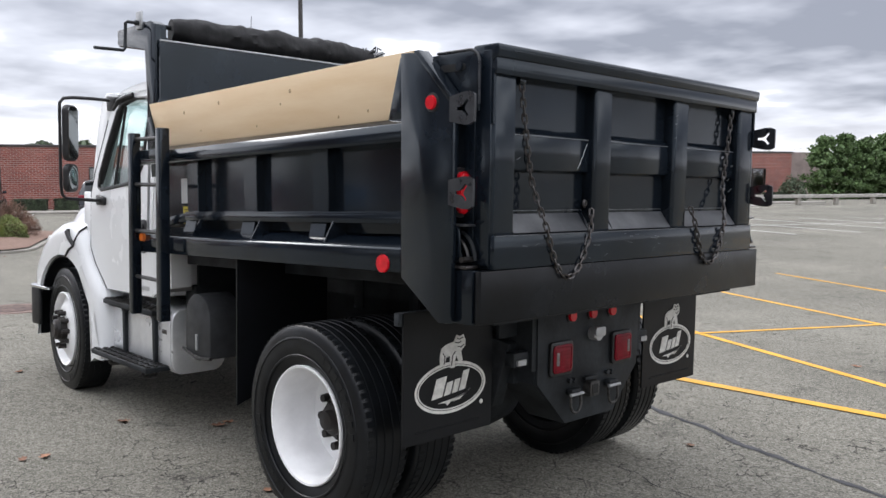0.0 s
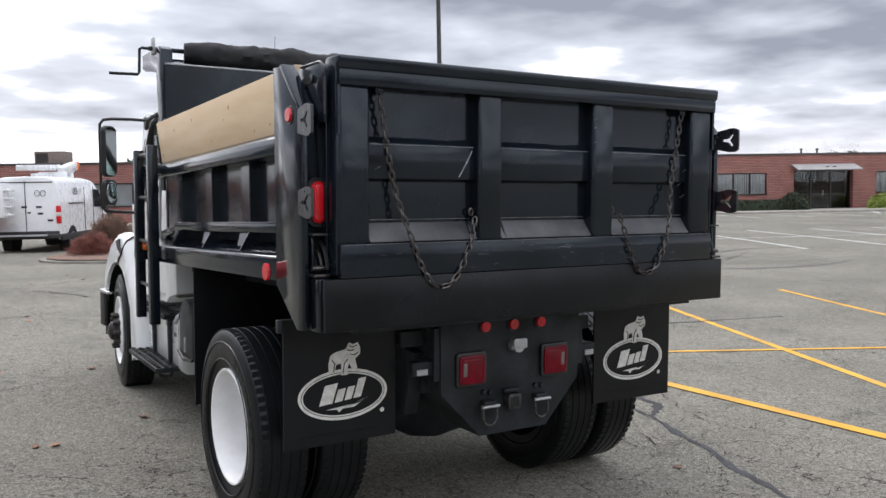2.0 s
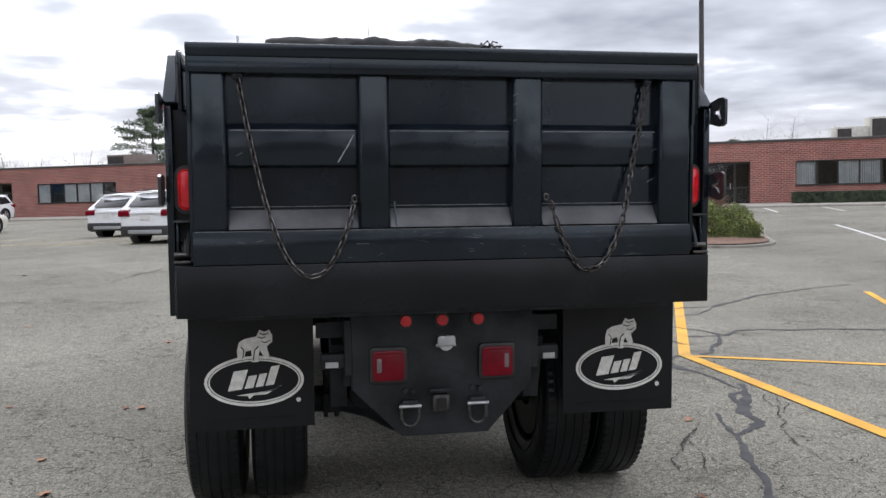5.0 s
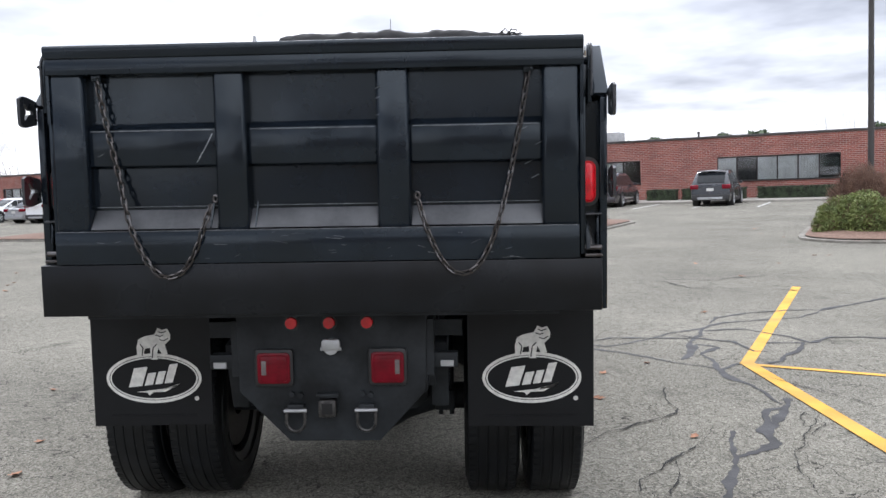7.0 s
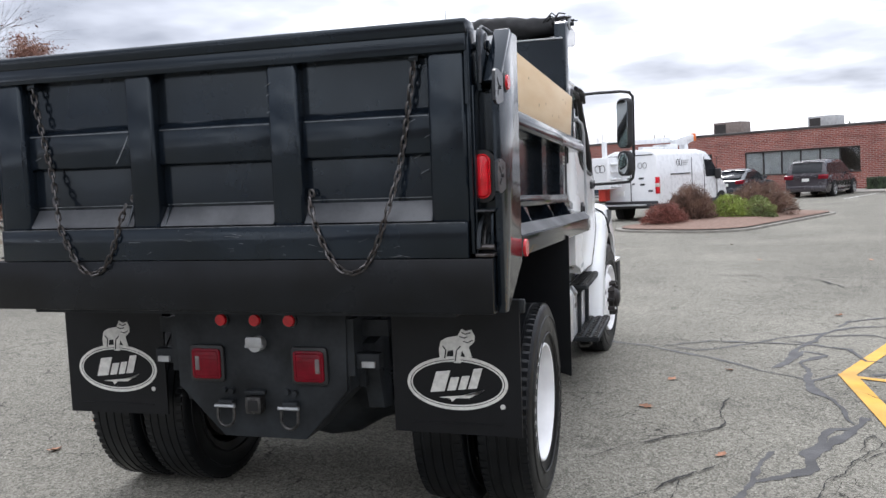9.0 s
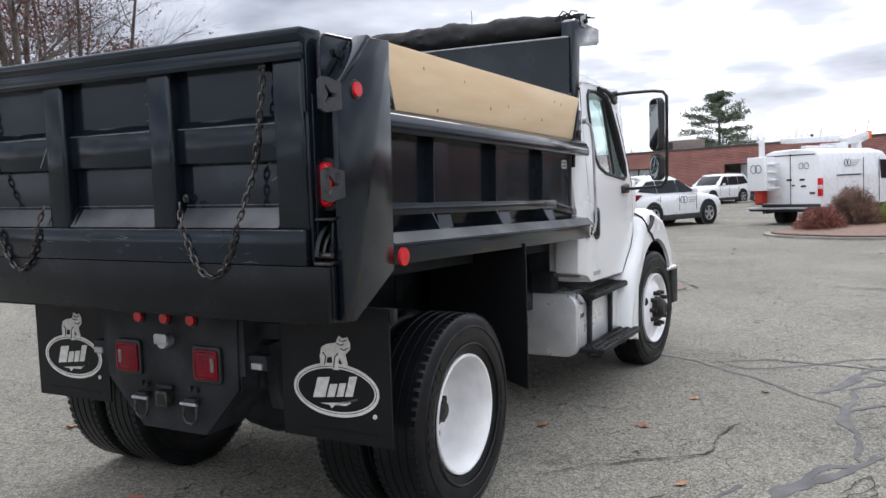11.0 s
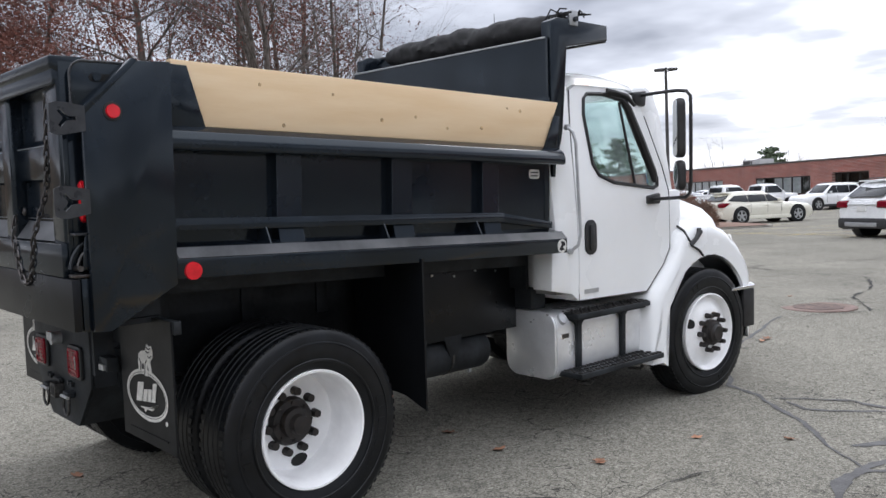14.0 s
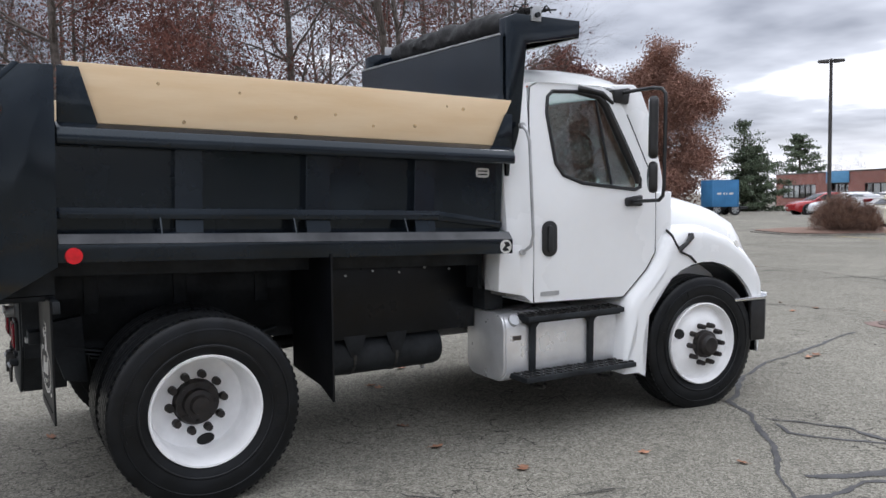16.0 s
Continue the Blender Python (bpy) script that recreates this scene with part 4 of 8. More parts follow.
def build_hitch():
    y = -0.83
    pl = part("hitch_plate", prism([(-0.44, 1.10), (-0.435, 0.75), (-0.205, 0.515), (0.215, 0.515), (0.43, 0.75), (0.44, 1.10)], "y", y, y + 0.018, 0.003), BLACK_ROUGH, truck, "black steel hitch plate")
    part("plate_flange", prism([(-0.44, 0.75), (-0.205, 0.515), (-0.195, 0.52), (-0.43, 0.755)], "y", y + 0.018, y + 0.25), BLACK_ROUGH, pl)
    part("plate_flange", prism([(0.44, 0.75), (0.215, 0.515), (0.205, 0.52), (0.43, 0.755)], "y", y + 0.018, y + 0.25), BLACK_ROUGH, pl)
    part("plate_side", box(-0.44, -0.43, y + 0.018, y + 0.25, 0.75, 1.10), BLACK_ROUGH, pl)
    part("plate_side", box(0.43, 0.44, y + 0.018, y + 0.25, 0.75, 1.10), BLACK_ROUGH, pl)
    for s, x in ((-1, -0.268), (1, 0.258)):
        lp = part("square_tail_lamp", prism(rounded(x - 0.090, x + 0.090, 0.778, 0.953, 0.020, 4), "y", y - 0.020, y, 0.005), PLASTIC, truck, "square red tail lamp in a black bezel")
        part("lamp_lens", prism(rounded(x - 0.076, x + 0.076, 0.793, 0.938, 0.018, 4), "y", y - 0.030, y - 0.018, 0.006), DARKRED, lp)
        part("lens_frame", tube([(x + u, y - 0.030, w) for u, w in rounded(-0.062, 0.062, 0.806, 0.925, 0.014, 4)], 0.003, 5, True), DARKRED, lp)
        part("reverse_lens", box(x + s * 0.045 - 0.011, x + s * 0.045 + 0.011, y - 0.0325, y - 0.028, 0.835, 0.902, 0.002), CLOUDED, lp, "clouded clear reversing lens")
        for k in range(5):
            part("lens_rib", box(x - s * 0.052, x + s * 0.026, y - 0.0318, y - 0.029, 0.826 + 0.019 * k, 0.831 + 0.019 * k), DARKRED, lp)
    for x in (-0.183, -0.008, 0.166):
        lp = part("round_lamp", cyl((x, y - 0.022, 1.073), (x, y, 1.073), 0.026, 0.029, 20), RED, truck, "small round red lamp")
        part("lamp_ring", cyl((x, y - 0.008, 1.073), (x, y, 1.073), 0.036, 0.037, 20), PLASTIC, lp)
    plug = part("trailer_socket", cyl((0.003, y - 0.05, 0.965), (0.003, y, 0.965), 0.034, 0.036, 18), STEEL, truck)
    part("socket_lid", prism(rounded(-0.038, 0.046, 0.955, 1.003, 0.012, 3), "y", y - 0.06, y - 0.045, 0.003), STEEL, plug)
    part("socket_lip", cyl((-0.045, y - 0.045, 0.958), (0.05, y - 0.045, 0.958), 0.008, seg=8), STEEL, plug)
    rec = part("hitch_receiver", prism(rounded(-0.062, 0.018, 0.64, 0.72, 0.008, 2), "y", y - 0.05, y + 0.3, 0.003), STEELDARK, truck)
    part("receiver_bore", box(-0.047, 0.003, y - 0.052, y - 0.045, 0.655, 0.705), SEAM, rec)
    part("receiver_collar", box(-0.075, 0.03, y - 0.03, y - 0.005, 0.725, 0.745, 0.004), BLACK_ROUGH, rec)
    for x in (-0.17, 0.157):
        br = part("tow_bracket", box(x - 0.038, x + 0.038, y - 0.045, y, 0.665, 0.70, 0.008), BLACK_ROUGH, truck)
        part("bracket_bolt", cyl((x - 0.02, y - 0.02, 0.74), (x - 0.02, y, 0.74), 0.014, seg=6), BLACK_ROUGH, br)
        part("bracket_bolt", cyl((x + 0.02, y - 0.02, 0.735), (x + 0.02, y, 0.735), 0.014, seg=6), BLACK_ROUGH, br)
        ring = [(x - 0.041, y - 0.035, 0.682), (x - 0.042, y - 0.038, 0.64)] + [(x - 0.042 * math.cos(radians(q)), y - 0.040, 0.618 - 0.044 * math.sin(radians(q))) for q in range(0, 181, 18)] + [(x + 0.042, y - 0.038, 0.64), (x + 0.041, y - 0.035, 0.682)]
        part("tow_ring", tube(ring, 0.0075, 8), STEELDARK, br, "worn steel tow shackle")
        part("shackle_pin", cyl((x - 0.052, y - 0.046, 0.672), (x + 0.052, y - 0.046, 0.672), 0.008, seg=10), STEEL, br)


def build_chassis():
    for s in (1, -1):
        part("frame_rail", prism([(-0.82, 0.82), (-0.82, 1.08), (4.3, 0.98), (4.3, 0.74)], "x", s * 0.40, s * 0.47), BLACK_ROUGH, truck)
        part("subframe_rail", prism([(-0.95, 1.20), (-0.95, 1.34), (1.9, 1.25), (1.9, 1.11)], "x", s * 0.38, s * 0.48), BLACK_ROUGH, truck)
        part("spring_hanger", prism([(-0.62, 0.62), (-0.72, 0.95), (-0.52, 0.98), (-0.50, 0.60)], "x", s * 0.45, s * 0.53, 0.004), BLACK_ROUGH, truck)
        for k in range(7):
            l = 0.62 - 0.07 * k
            part("leaf_spring", prism([(-l, 0.70 - 0.016 * k + 0.10 * (l / 0.62) ** 2), (0, 0.68 - 0.016 * k), (l, 0.70 - 0.016 * k + 0.10 * (l / 0.62) ** 2), (l, 0.712 - 0.016 * k + 0.10 * (l / 0.62) ** 2), (0, 0.692 - 0.016 * k), (-l, 0.712 - 0.016 * k + 0.10 * (l / 0.62) ** 2)], "x", s * 0.455, s * 0.535), BLACK_ROUGH, truck)
        part("spring_bolt", cyl((s * 0.47, -0.07, 0.42), (s * 0.47, -0.07, 0.75), 0.013, seg=8), BLACK_ROUGH, truck)
        part("spring_bolt", cyl((s * 0.53, -0.07, 0.42), (s * 0.53, -0.07, 0.75), 0.013, seg=8), BLACK_ROUGH, truck)
        part("spring_seat", box(s * 0.44, s * 0.55, -0.11, 0.11, 0.45, 0.56, 0.01), BLACK_ROUGH, truck)
        part("brake_chamber", cyl((s * 0.33, -0.30, 0.60), (s * 0.33, -0.12, 0.56), 0.08, seg=18), BLACK_ROUGH, truck)
        # splash panel ahead of the rear wheels
        part("splash_flap", prism([(0.60, 1.32), (1.235, 1.32), (1.235, 0.47), (1.05, 0.53), (0.60, 0.56)], "y", 0.70, 0.712) if s > 0 else sx(prism([(0.60, 1.32), (1.215, 1.32), (1.215, 0.47), (1.05, 0.53), (0.60, 0.56)], "y", 0.70, 0.712), s), FLAP, truck, "hanging black rubber splash flap")
        part("under_sill", prism([(-0.70, 1.36), (1.9, 1.27), (1.9, 1.16), (-0.70, 1.25)], "x", s * 0.86, s * 0.90), BLACK_ROUGH, truck)
        for y in (-0.35, -0.02, 0.3, 0.75, 1.1, 1.45, 1.75):
            part("cross_sill", box(s * 0.46, s * 0.87, y - 0.03, y + 0.03, 1.24, 1.33), BLACK_ROUGH, truck)
        part("light_bracket", box(s * 0.45, s * 0.58, -0.80, -0.74, 0.85, 0.92, 0.006), BLACK_ROUGH, truck)
        part("bracket_reflex", box(s * 0.50, s * 0.56, -0.812, -0.80, 0.858, 0.885), STEEL, truck)
        part("rear_crossbar", box(s * 0.42, s * 0.60, -0.72, -0.70, 0.985, 1.06), BLACK_ROUGH, truck)
    part("rear_axle", lathe([(-0.95, 0.07), (-0.45, 0.075), (-0.30, 0.12), (-0.16, 0.20), (0.0, 0.225), (0.16, 0.20), (0.30, 0.12), (0.45, 0.075), (0.95, 0.07)], 24), BLACK_ROUGH, truck).location = (0, 0, 0.508)
    part("drive_shaft", cyl((0, 0.2, 0.56), (0, 2.6, 0.72), 0.05, seg=12), BLACK_ROUGH, truck)
    part("front_axle", box(-0.9, 0.9, 3.66, 3.77, 0.36, 0.48, 0.02), BLACK_ROUGH, truck)
    part("hoist_cylinder", cyl((0, 0.5, 0.95), (0, 1.6, 1.15), 0.09, seg=16), BLACK_ROUGH, truck)
    part("cross_member", box(-0.42, 0.42, 1.2, 1.3, 0.80, 1.0), BLACK_ROUGH, truck)
    part("cross_member", box(-0.42, 0.42, -0.62, -0.55, 0.85, 1.05), BLACK_ROUGH, truck)
    part("inner_panel", box(-0.73, 0.73, 0.85, 1.90, 0.78, 0.80), BLACK_ROUGH, truck)
    tank = part("air_tank", lathe([(0.0, 0.0), (0.0, 0.06), (0.03, 0.12), (0.06, 0.13), (0.86, 0.13), (0.89, 0.12), (0.92, 0.06), (0.92, 0.0)], 24), BLACK_ROUGH, truck, "black compressed-air tank")
    tank.matrix_local = Matrix.Translation((0.62, 0.82, 0.60)) @ pose(0, 0, 0, 0, 0, 90)
    part("tank_strap", cyl((0.62, 1.05, 0.60), (0.62, 1.07, 0.60), 0.134, seg=24), STEELDARK, truck)
    part("tank_strap", cyl((0.62, 1.35, 0.60), (0.62, 1.37, 0.60), 0.134, seg=24), STEELDARK, truck)
    panel = part("frame_panel", box(0.735, 0.75, 0.715, 1.96, 0.72, 1.27, 0.003), MATTE, truck, "black chassis side panel")
    for k in range(5):
        part("panel_bolt", cyl((0.75, 1.0 + 0.19 * k, 1.13 + 0.02 * (k % 2)), (0.758, 1.0 + 0.19 * k, 1.13 + 0.02 * (k % 2)), 0.008, seg=8), STEEL, panel)
    part("tank_hanger", prism([(0.98, 0.74), (1.14, 0.74), (1.09, 0.60), (1.03, 0.60)], "x", 0.742, 0.752, 0.003), BLACK_ROUGH, truck)
    part("tank_hanger", prism([(1.28, 0.74), (1.44, 0.74), (1.39, 0.60), (1.33, 0.60)], "x", 0.742, 0.752, 0.003), BLACK_ROUGH, truck)
    part("air_line", tube([(0.70, 0.74, 0.63), (0.74, 0.79, 0.66), (0.73, 0.86, 0.70), (0.70, 0.98, 0.735)], 0.009, 6), BLACK_ROUGH, truck)
    part("air_valve", cyl((0.66, 0.76, 0.60), (0.66, 0.82, 0.60), 0.035, 0.03, 12), STEELDARK, truck)
    part("drain_valve", cyl((0.62, 1.62, 0.47), (0.62, 1.62, 0.44), 0.014, seg=8), STEEL, truck)
    part("valve_block", box(0.50, 0.66, 1.55, 1.72, 0.50, 0.62, 0.01), BLACK_ROUGH, truck)
    for s in (-1, 1):
        part("sub_frame", box(s * 0.42, s * 0.47, -0.70, 2.0, 0.74, 1.36), BLACK_ROUGH, truck)
        for k in range(5):
            part("frame_cleat", box(s * 0.47, s * 0.485, -0.5 + 0.5 * k, -0.42 + 0.5 * k, 0.98, 1.25, 0.004), BLACK_ROUGH, truck)
    part("transmission", box(-0.28, 0.28, 2.3, 3.4, 0.55, 0.95, 0.05), BLACK_ROUGH, truck)
    part("oil_pan", box(-0.2, 0.2, 3.3, 4.2, 0.5, 0.8, 0.05), BLACK_ROUGH, truck)


WORNBLACK = mat("worn_black_paint", (0.012, 0.013, 0.016), 0.3, vary=0.3, scale=22, grain=80, bump=0.05, col2=(0.034, 0.036, 0.040))
KNOT = mat("wood_knot", (0.55, 0.37, 0.19), 0.6, vary=0.3, scale=60)
HUBMAT = mat("greasy_hub_iron", (0.016, 0.0155, 0.016), 0.5, metal=0.3, vary=0.35, scale=25, bump=0.1, col2=(0.030, 0.024, 0.021))
STEELDARK = mat("worn_dark_steel", (0.07, 0.068, 0.066), 0.4, metal=0.7, vary=0.3, scale=30)
build_bed()
build_tailgate()
build_shield()
build_wheels()
build_flaps()
build_hitch()
build_chassis()

# ---- cab, bonnet and running gear ----


def side_glass_opening():
    """Outline of the door window, rear edge first, as (y, z)."""
    return [(2.345, 2.17), (2.36, 2.28), (2.40, 2.315), (2.70, 2.325), (2.84, 2.30), (3.155, 1.72), (3.15, 1.665), (3.10, 1.648), (2.62, 1.70), (2.46, 1.755), (2.40, 1.83)]


def build_cab():
    # shell by cross sections along y; half profile from roof centre down to the sill
    def section(y, roof, half_top, half_low, zlow):
        pts = [(0, roof), (half_top * 0.6, roof - 0.008), (half_top * 0.88, roof - 0.03), (half_top * 0.97, roof - 0.075), (half_top * 1.0 + 0.01, roof - 0.16)]
        z1 = 1.45
        pts += [(half_top + (half_low - half_top) * 0.5, (roof - 0.16 + z1) / 2 + 0.05), (half_low, z1), (half_low + 0.01, 1.2), (half_low + 0.005, zlow)]
        return [(-x, y, z) for x, z in pts[::-1][:-1]] + [(x, y, z) for x, z in pts]

    rear = [section(2.008, 2.32, 0.98, 1.075, 1.0), section(2.045, 2.42, 1.015, 1.10, 0.985), section(2.12, 2.475, 1.035, 1.115, 0.96), section(2.185, 2.492, 1.04, 1.12, 0.905)]
    shell = part("cab_shell", loft(rear), WHITE, truck, "white painted steel cab", smooth=50)
    roof = []
    for y, z, h in ((2.185, 2.492, 1.04), (2.35, 2.506, 1.042), (2.55, 2.512, 1.042), (2.8, 2.502, 1.035), (3.0, 2.48, 1.02), (3.12, 2.445, 1.005), (3.20, 2.395, 0.99), (3.235, 2.345, 0.975)):
        prof = [(0, z), (h * 0.45, z - 0.004), (h * 0.7, z - 0.014), (h * 0.84, z - 0.032), (h * 0.93, z - 0.062), (h * 0.98, z - 0.10), (h + 0.012, min(z - 0.125, 2.372))]
        roof.append([(-a, y, b) for a, b in prof[::-1][:-1]] + [(a, y, b) for a, b in prof])
    bm = bmesh.new()
    loft(roof, False, bm)
    bmesh.ops.solidify(bm, geom=bm.faces[:], thickness=0.03)
    part("roof", bm, WHITE, truck, smooth=50)
    # floor, dash and back wall inside
    part("cab_floor", box(-1.08, 1.08, 2.0, 3.3, 0.96, 1.0), INTERIOR, truck)
    part("back_wall", box(-1.0, 1.0, 2.15, 2.18, 1.0, 2.36), INTERIOR, truck)
    part("dashboard", prism([(3.0, 1.0), (2.95, 1.45), (3.05, 1.62), (3.40, 1.60), (3.40, 1.0)], "x", -1.04, 1.04, 0.02), INTERIOR, truck)
    for x in (-0.55, 0.55):
        seat = part("seat", prism([(2.25, 1.25), (2.28, 1.40), (2.78, 1.42), (2.80, 1.28)], "x", x - 0.25, x + 0.25, 0.03), INTERIOR, truck, "grey cloth cab seat")
        part("seat_back", prism([(2.24, 1.38), (2.20, 2.05), (2.30, 2.08), (2.40, 1.42)], "x", x - 0.25, x + 0.25, 0.03), INTERIOR, seat)
        part("headrest", prism([(2.20, 2.06), (2.20, 2.22), (2.28, 2.22), (2.30, 2.08)], "x", x - 0.14, x + 0.14, 0.02), INTERIOR, seat)
    part("steering_wheel", tube([(-0.55 + 0.2 * math.cos(a * math.pi / 12), 2.88 - 0.06 * math.sin(a * math.pi / 12), 1.62 + 0.19 * math.sin(a * math.pi / 12)) for a in range(24)], 0.016, 6, True), PLASTIC, truck)
    # windscreen with its pillars
    ws = part("windscreen", prism([(3.215, 2.345), (3.455, 1.63), (3.46, 1.635), (3.22, 2.35)], "x", -0.96, 0.96), GLASS, truck, "sloping cab windscreen")
    ws.visible_shadow = False
    for s in (1, -1):
        # door skin: a frame round the window opening above a plain lower panel
        outline = [(2.20, 0.905), (2.99, 0.885), (3.20, 1.07), (3.285, 1.19), (3.30, 1.62), (3.24, 1.80), (3.06, 2.18), (2.96, 2.315), (2.84, 2.36), (2.30, 2.375), (2.215, 2.33), (2.20, 2.20)]

        def xat(z):
            return 1.115 + 0.008 * math.sin(math.pi * min(max((z - 0.9) / 0.6, 0), 1)) - 0.075 * max(0.0, (z - 1.5) / 0.87) ** 1.1

        bm = bmesh.new()
        opening = side_glass_opening()
        # strips between outline and opening, by direction from the opening's middle
        cy, cz = 2.74, 2.0

        def cut(poly, a):
            d = Vector((math.cos(a), math.sin(a)))
            best = None
            for i in range(len(poly)):
                p, q = Vector(poly[i]), Vector(poly[(i + 1) % len(poly)])
                e, w = q - p, p - Vector((cy, cz))
                det = d.x * e.y - d.y * e.x
                if abs(det) < 1e-12:
                    continue
                t, u = (w.x * e.y - w.y * e.x) / det, (w.x * d.y - w.y * d.x) / det
                if t > 0 and -1e-9 <= u <= 1 + 1e-9 and (best is None or t > best):
                    best = t
            return Vector((cy, cz)) + d * best

        angs = sorted({round(math.atan2(p[1] - cz, p[0] - cy), 5) for p in outline + opening} | {round(-math.pi + 2 * math.pi * k / 48, 5) for k in range(48)})
        rows = []
        for a in angs:
            o, i = cut(outline, a), cut(opening, a)
            rows.append([bm.verts.new((xat(p.y), p.x, p.y)) for p in (i, i.lerp(o, 0.04), i.lerp(o, 0.25), i.lerp(o, 0.5), i.lerp(o, 0.75), o)])
        for A, B in zip(rows, rows[1:] + rows[:1]):
            for k in range(5):
                bm.faces.new((A[k], A[k + 1], B[k + 1], B[k]))
        bmesh.ops.recalc_face_normals(bm, faces=bm.faces)
        g = bmesh.ops.extrude_face_region(bm, geom=bm.faces[:])
        bmesh.ops.translate(bm, verts=[v for v in g["geom"] if isinstance(v, bmesh.types.BMVert)], vec=(-0.05, 0, 0))
        door = part("door", sx(bm, s), WHITE, truck, "closed white cab door", smooth=30)
        # shut line
        shut = [(s * (xat(z) + 0.0006), y, z) for y, z in outline[10:] + outline[:7]]
        part("shut_line", tube(shut, 0.0042, 5), SEAM, door)
        # glass and its seal
        pane = prism(opening, "x", 0.0, 0.004)
        for v in pane.verts:
            v.co.x += xat(v.co.z) - 0.036
        gl = part("door_glass", sx(pane, s), GLASS, door, "tinted side glass")
        gl.visible_shadow = False
        seal = bmesh.new()
        tube([(xat(z) + 0.002, y, z) for y, z in opening], 0.014, 6, True, seal)
        part("window_seal", sx(seal, s), PLASTIC, door)
        run = bmesh.new()
        tube([(xat(z) - 0.004, y, z) for y, z in ((2.60, 2.318), (2.80, 2.292), (2.87, 2.235), (2.99, 2.01), (3.125, 1.755), (3.135, 1.69))], [0.012, 0.018, 0.030, 0.034, 0.030, 0.016], 8, False, run)
        part("glass_run", sx(run, s), PLASTIC, door, "broad black front window rubber")
        part("quarter_post", sx(tube([(xat(2.27) - 0.02, 2.795, 2.275), (xat(1.68) - 0.02, 2.905, 1.675)], 0.011, 6), s), PLASTIC, door)
        hp = part("door_handle", sx(prism(rounded(2.262, 2.385, 1.21, 1.45, 0.055, 5), "x", 1.119, 1.134, 0.006), s), PLASTIC, door, "black recessed door handle")
        part("handle_grip", sx(prism(rounded(2.30, 2.345, 1.24, 1.42, 0.02, 4), "x", 1.13, 1.146, 0.005), s), PLASTIC, hp)
        part("door_plate", sx(prism(rounded(2.255, 2.41, 0.945, 0.975, 0.006, 2), "x", 1.117, 1.121), s), STEEL, door, "small grey name plate")
        part("vent_visor", sx(tube([(1.055, 2.62, 2.345), (1.085, 2.68, 2.335), (1.09, 2.80, 2.315), (1.09, 2.90, 2.25)], [0.022, 0.016, 0.020, 0.012], 8), s), PLASTIC, door)
        # pillar between door and windscreen
        part("pillar", sx(prism([(3.15, 2.40), (3.225, 2.35), (3.30, 2.20), (3.375, 1.98), (3.43, 1.78), (3.47, 1.62), (3.30, 1.60), (3.24, 1.82), (3.06, 2.2), (2.95, 2.34), (2.97, 2.39)], "x", 0.93, 1.035, 0.016), s), WHITE, truck)
        part("cowl_side", sx(prism([(3.285, 0.95), (3.285, 1.62), (3.47, 1.63), (3.47, 0.95)], "x", 0.95, 1.10, 0.01), s), WHITE, truck)
        # grab handle behind the door
        gh = part("grab_handle", sx(tube([(1.125, 2.10, 2.075), (1.160, 2.108, 2.04), (1.170, 2.125, 1.97), (1.178, 2.15, 1.36), (1.168, 2.135, 1.29), (1.13, 2.10, 1.25)], 0.0105, 8), s), STEEL, truck, "steel grab handle")
        part("handle_mount", sx(cyl((1.105, 2.10, 2.075), (1.135, 2.10, 2.075), 0.02, seg=10), s), STEEL, gh)
        part("handle_mount", sx(cyl((1.115, 2.10, 1.25), (1.14, 2.10, 1.25), 0.02, seg=10), s), STEEL, gh)
        # mirrors on a tube arm; the driver's side is folded in closer
        o = 0.0 if s > 0 else -0.03
        k = -0.07 if s > 0 else 0.0
        arm = part("mirror_arm", sx(tube([(1.05, 3.02, 2.33), (1.20 + o * 0.5, 3.04 + 0.4 * k, 2.335), (1.38 + o, 3.07 + k, 2.335), (1.45 + o, 3.08 + k, 2.325), (1.478 + o, 3.085 + k, 2.29), (1.48 + o, 3.085 + k, 2.2), (1.48 + o, 3.08 + k, 1.68), (1.47 + o, 3.08 + k, 1.61), (1.44 + o, 3.075 + k, 1.58), (1.15, 3.05, 1.565), (1.08, 3.05, 1.565)], 0.013, 8), s), PLASTIC, truck, "tubular mirror arm")
        part("arm_bracket", sx(prism([(3.0, 1.53), (3.15, 1.53), (3.15, 1.61), (3.0, 1.59)], "x", 1.09, 1.14, 0.012), s), PLASTIC, arm)
        part("arm_bracket", sx(prism([(2.94, 2.26), (3.07, 2.25), (3.09, 2.37), (2.93, 2.35)], "x", 1.0, 1.07, 0.015), s), PLASTIC, arm)
        ang = Matrix.Translation((s * (1.4225 + o), 3.05 + k, 0)) @ pose(0, 0, 0, 0, 0, -45 if s > 0 else 35) @ Matrix.Translation((-s * (1.4225 + o), -3.05, 0))
        m = part("mirror_head", sx(prism(rounded(1.345 + o, 1.50 + o, 1.86, 2.275, 0.05, 5), "y", 3.01, 3.07, 0.02, 3), s), PLASTIC, truck, "black door mirror", xf=ang)
        part("mirror_face", sx(prism(rounded(1.358 + o, 1.487 + o, 1.873, 2.262, 0.04, 5), "y", 3.006, 3.010), s), MIRROR, m, xf=ang)
        m = part("spot_mirror", sx(prism(rounded(1.345 + o, 1.50 + o, 1.63, 1.84, 0.05, 5), "y", 3.01, 3.07, 0.022, 3), s), PLASTIC, truck, "black convex mirror", xf=ang)
        bm2 = bmesh.new()
        bmesh.ops.create_uvsphere(bm2, u_segments=20, v_segments=10, radius=1)
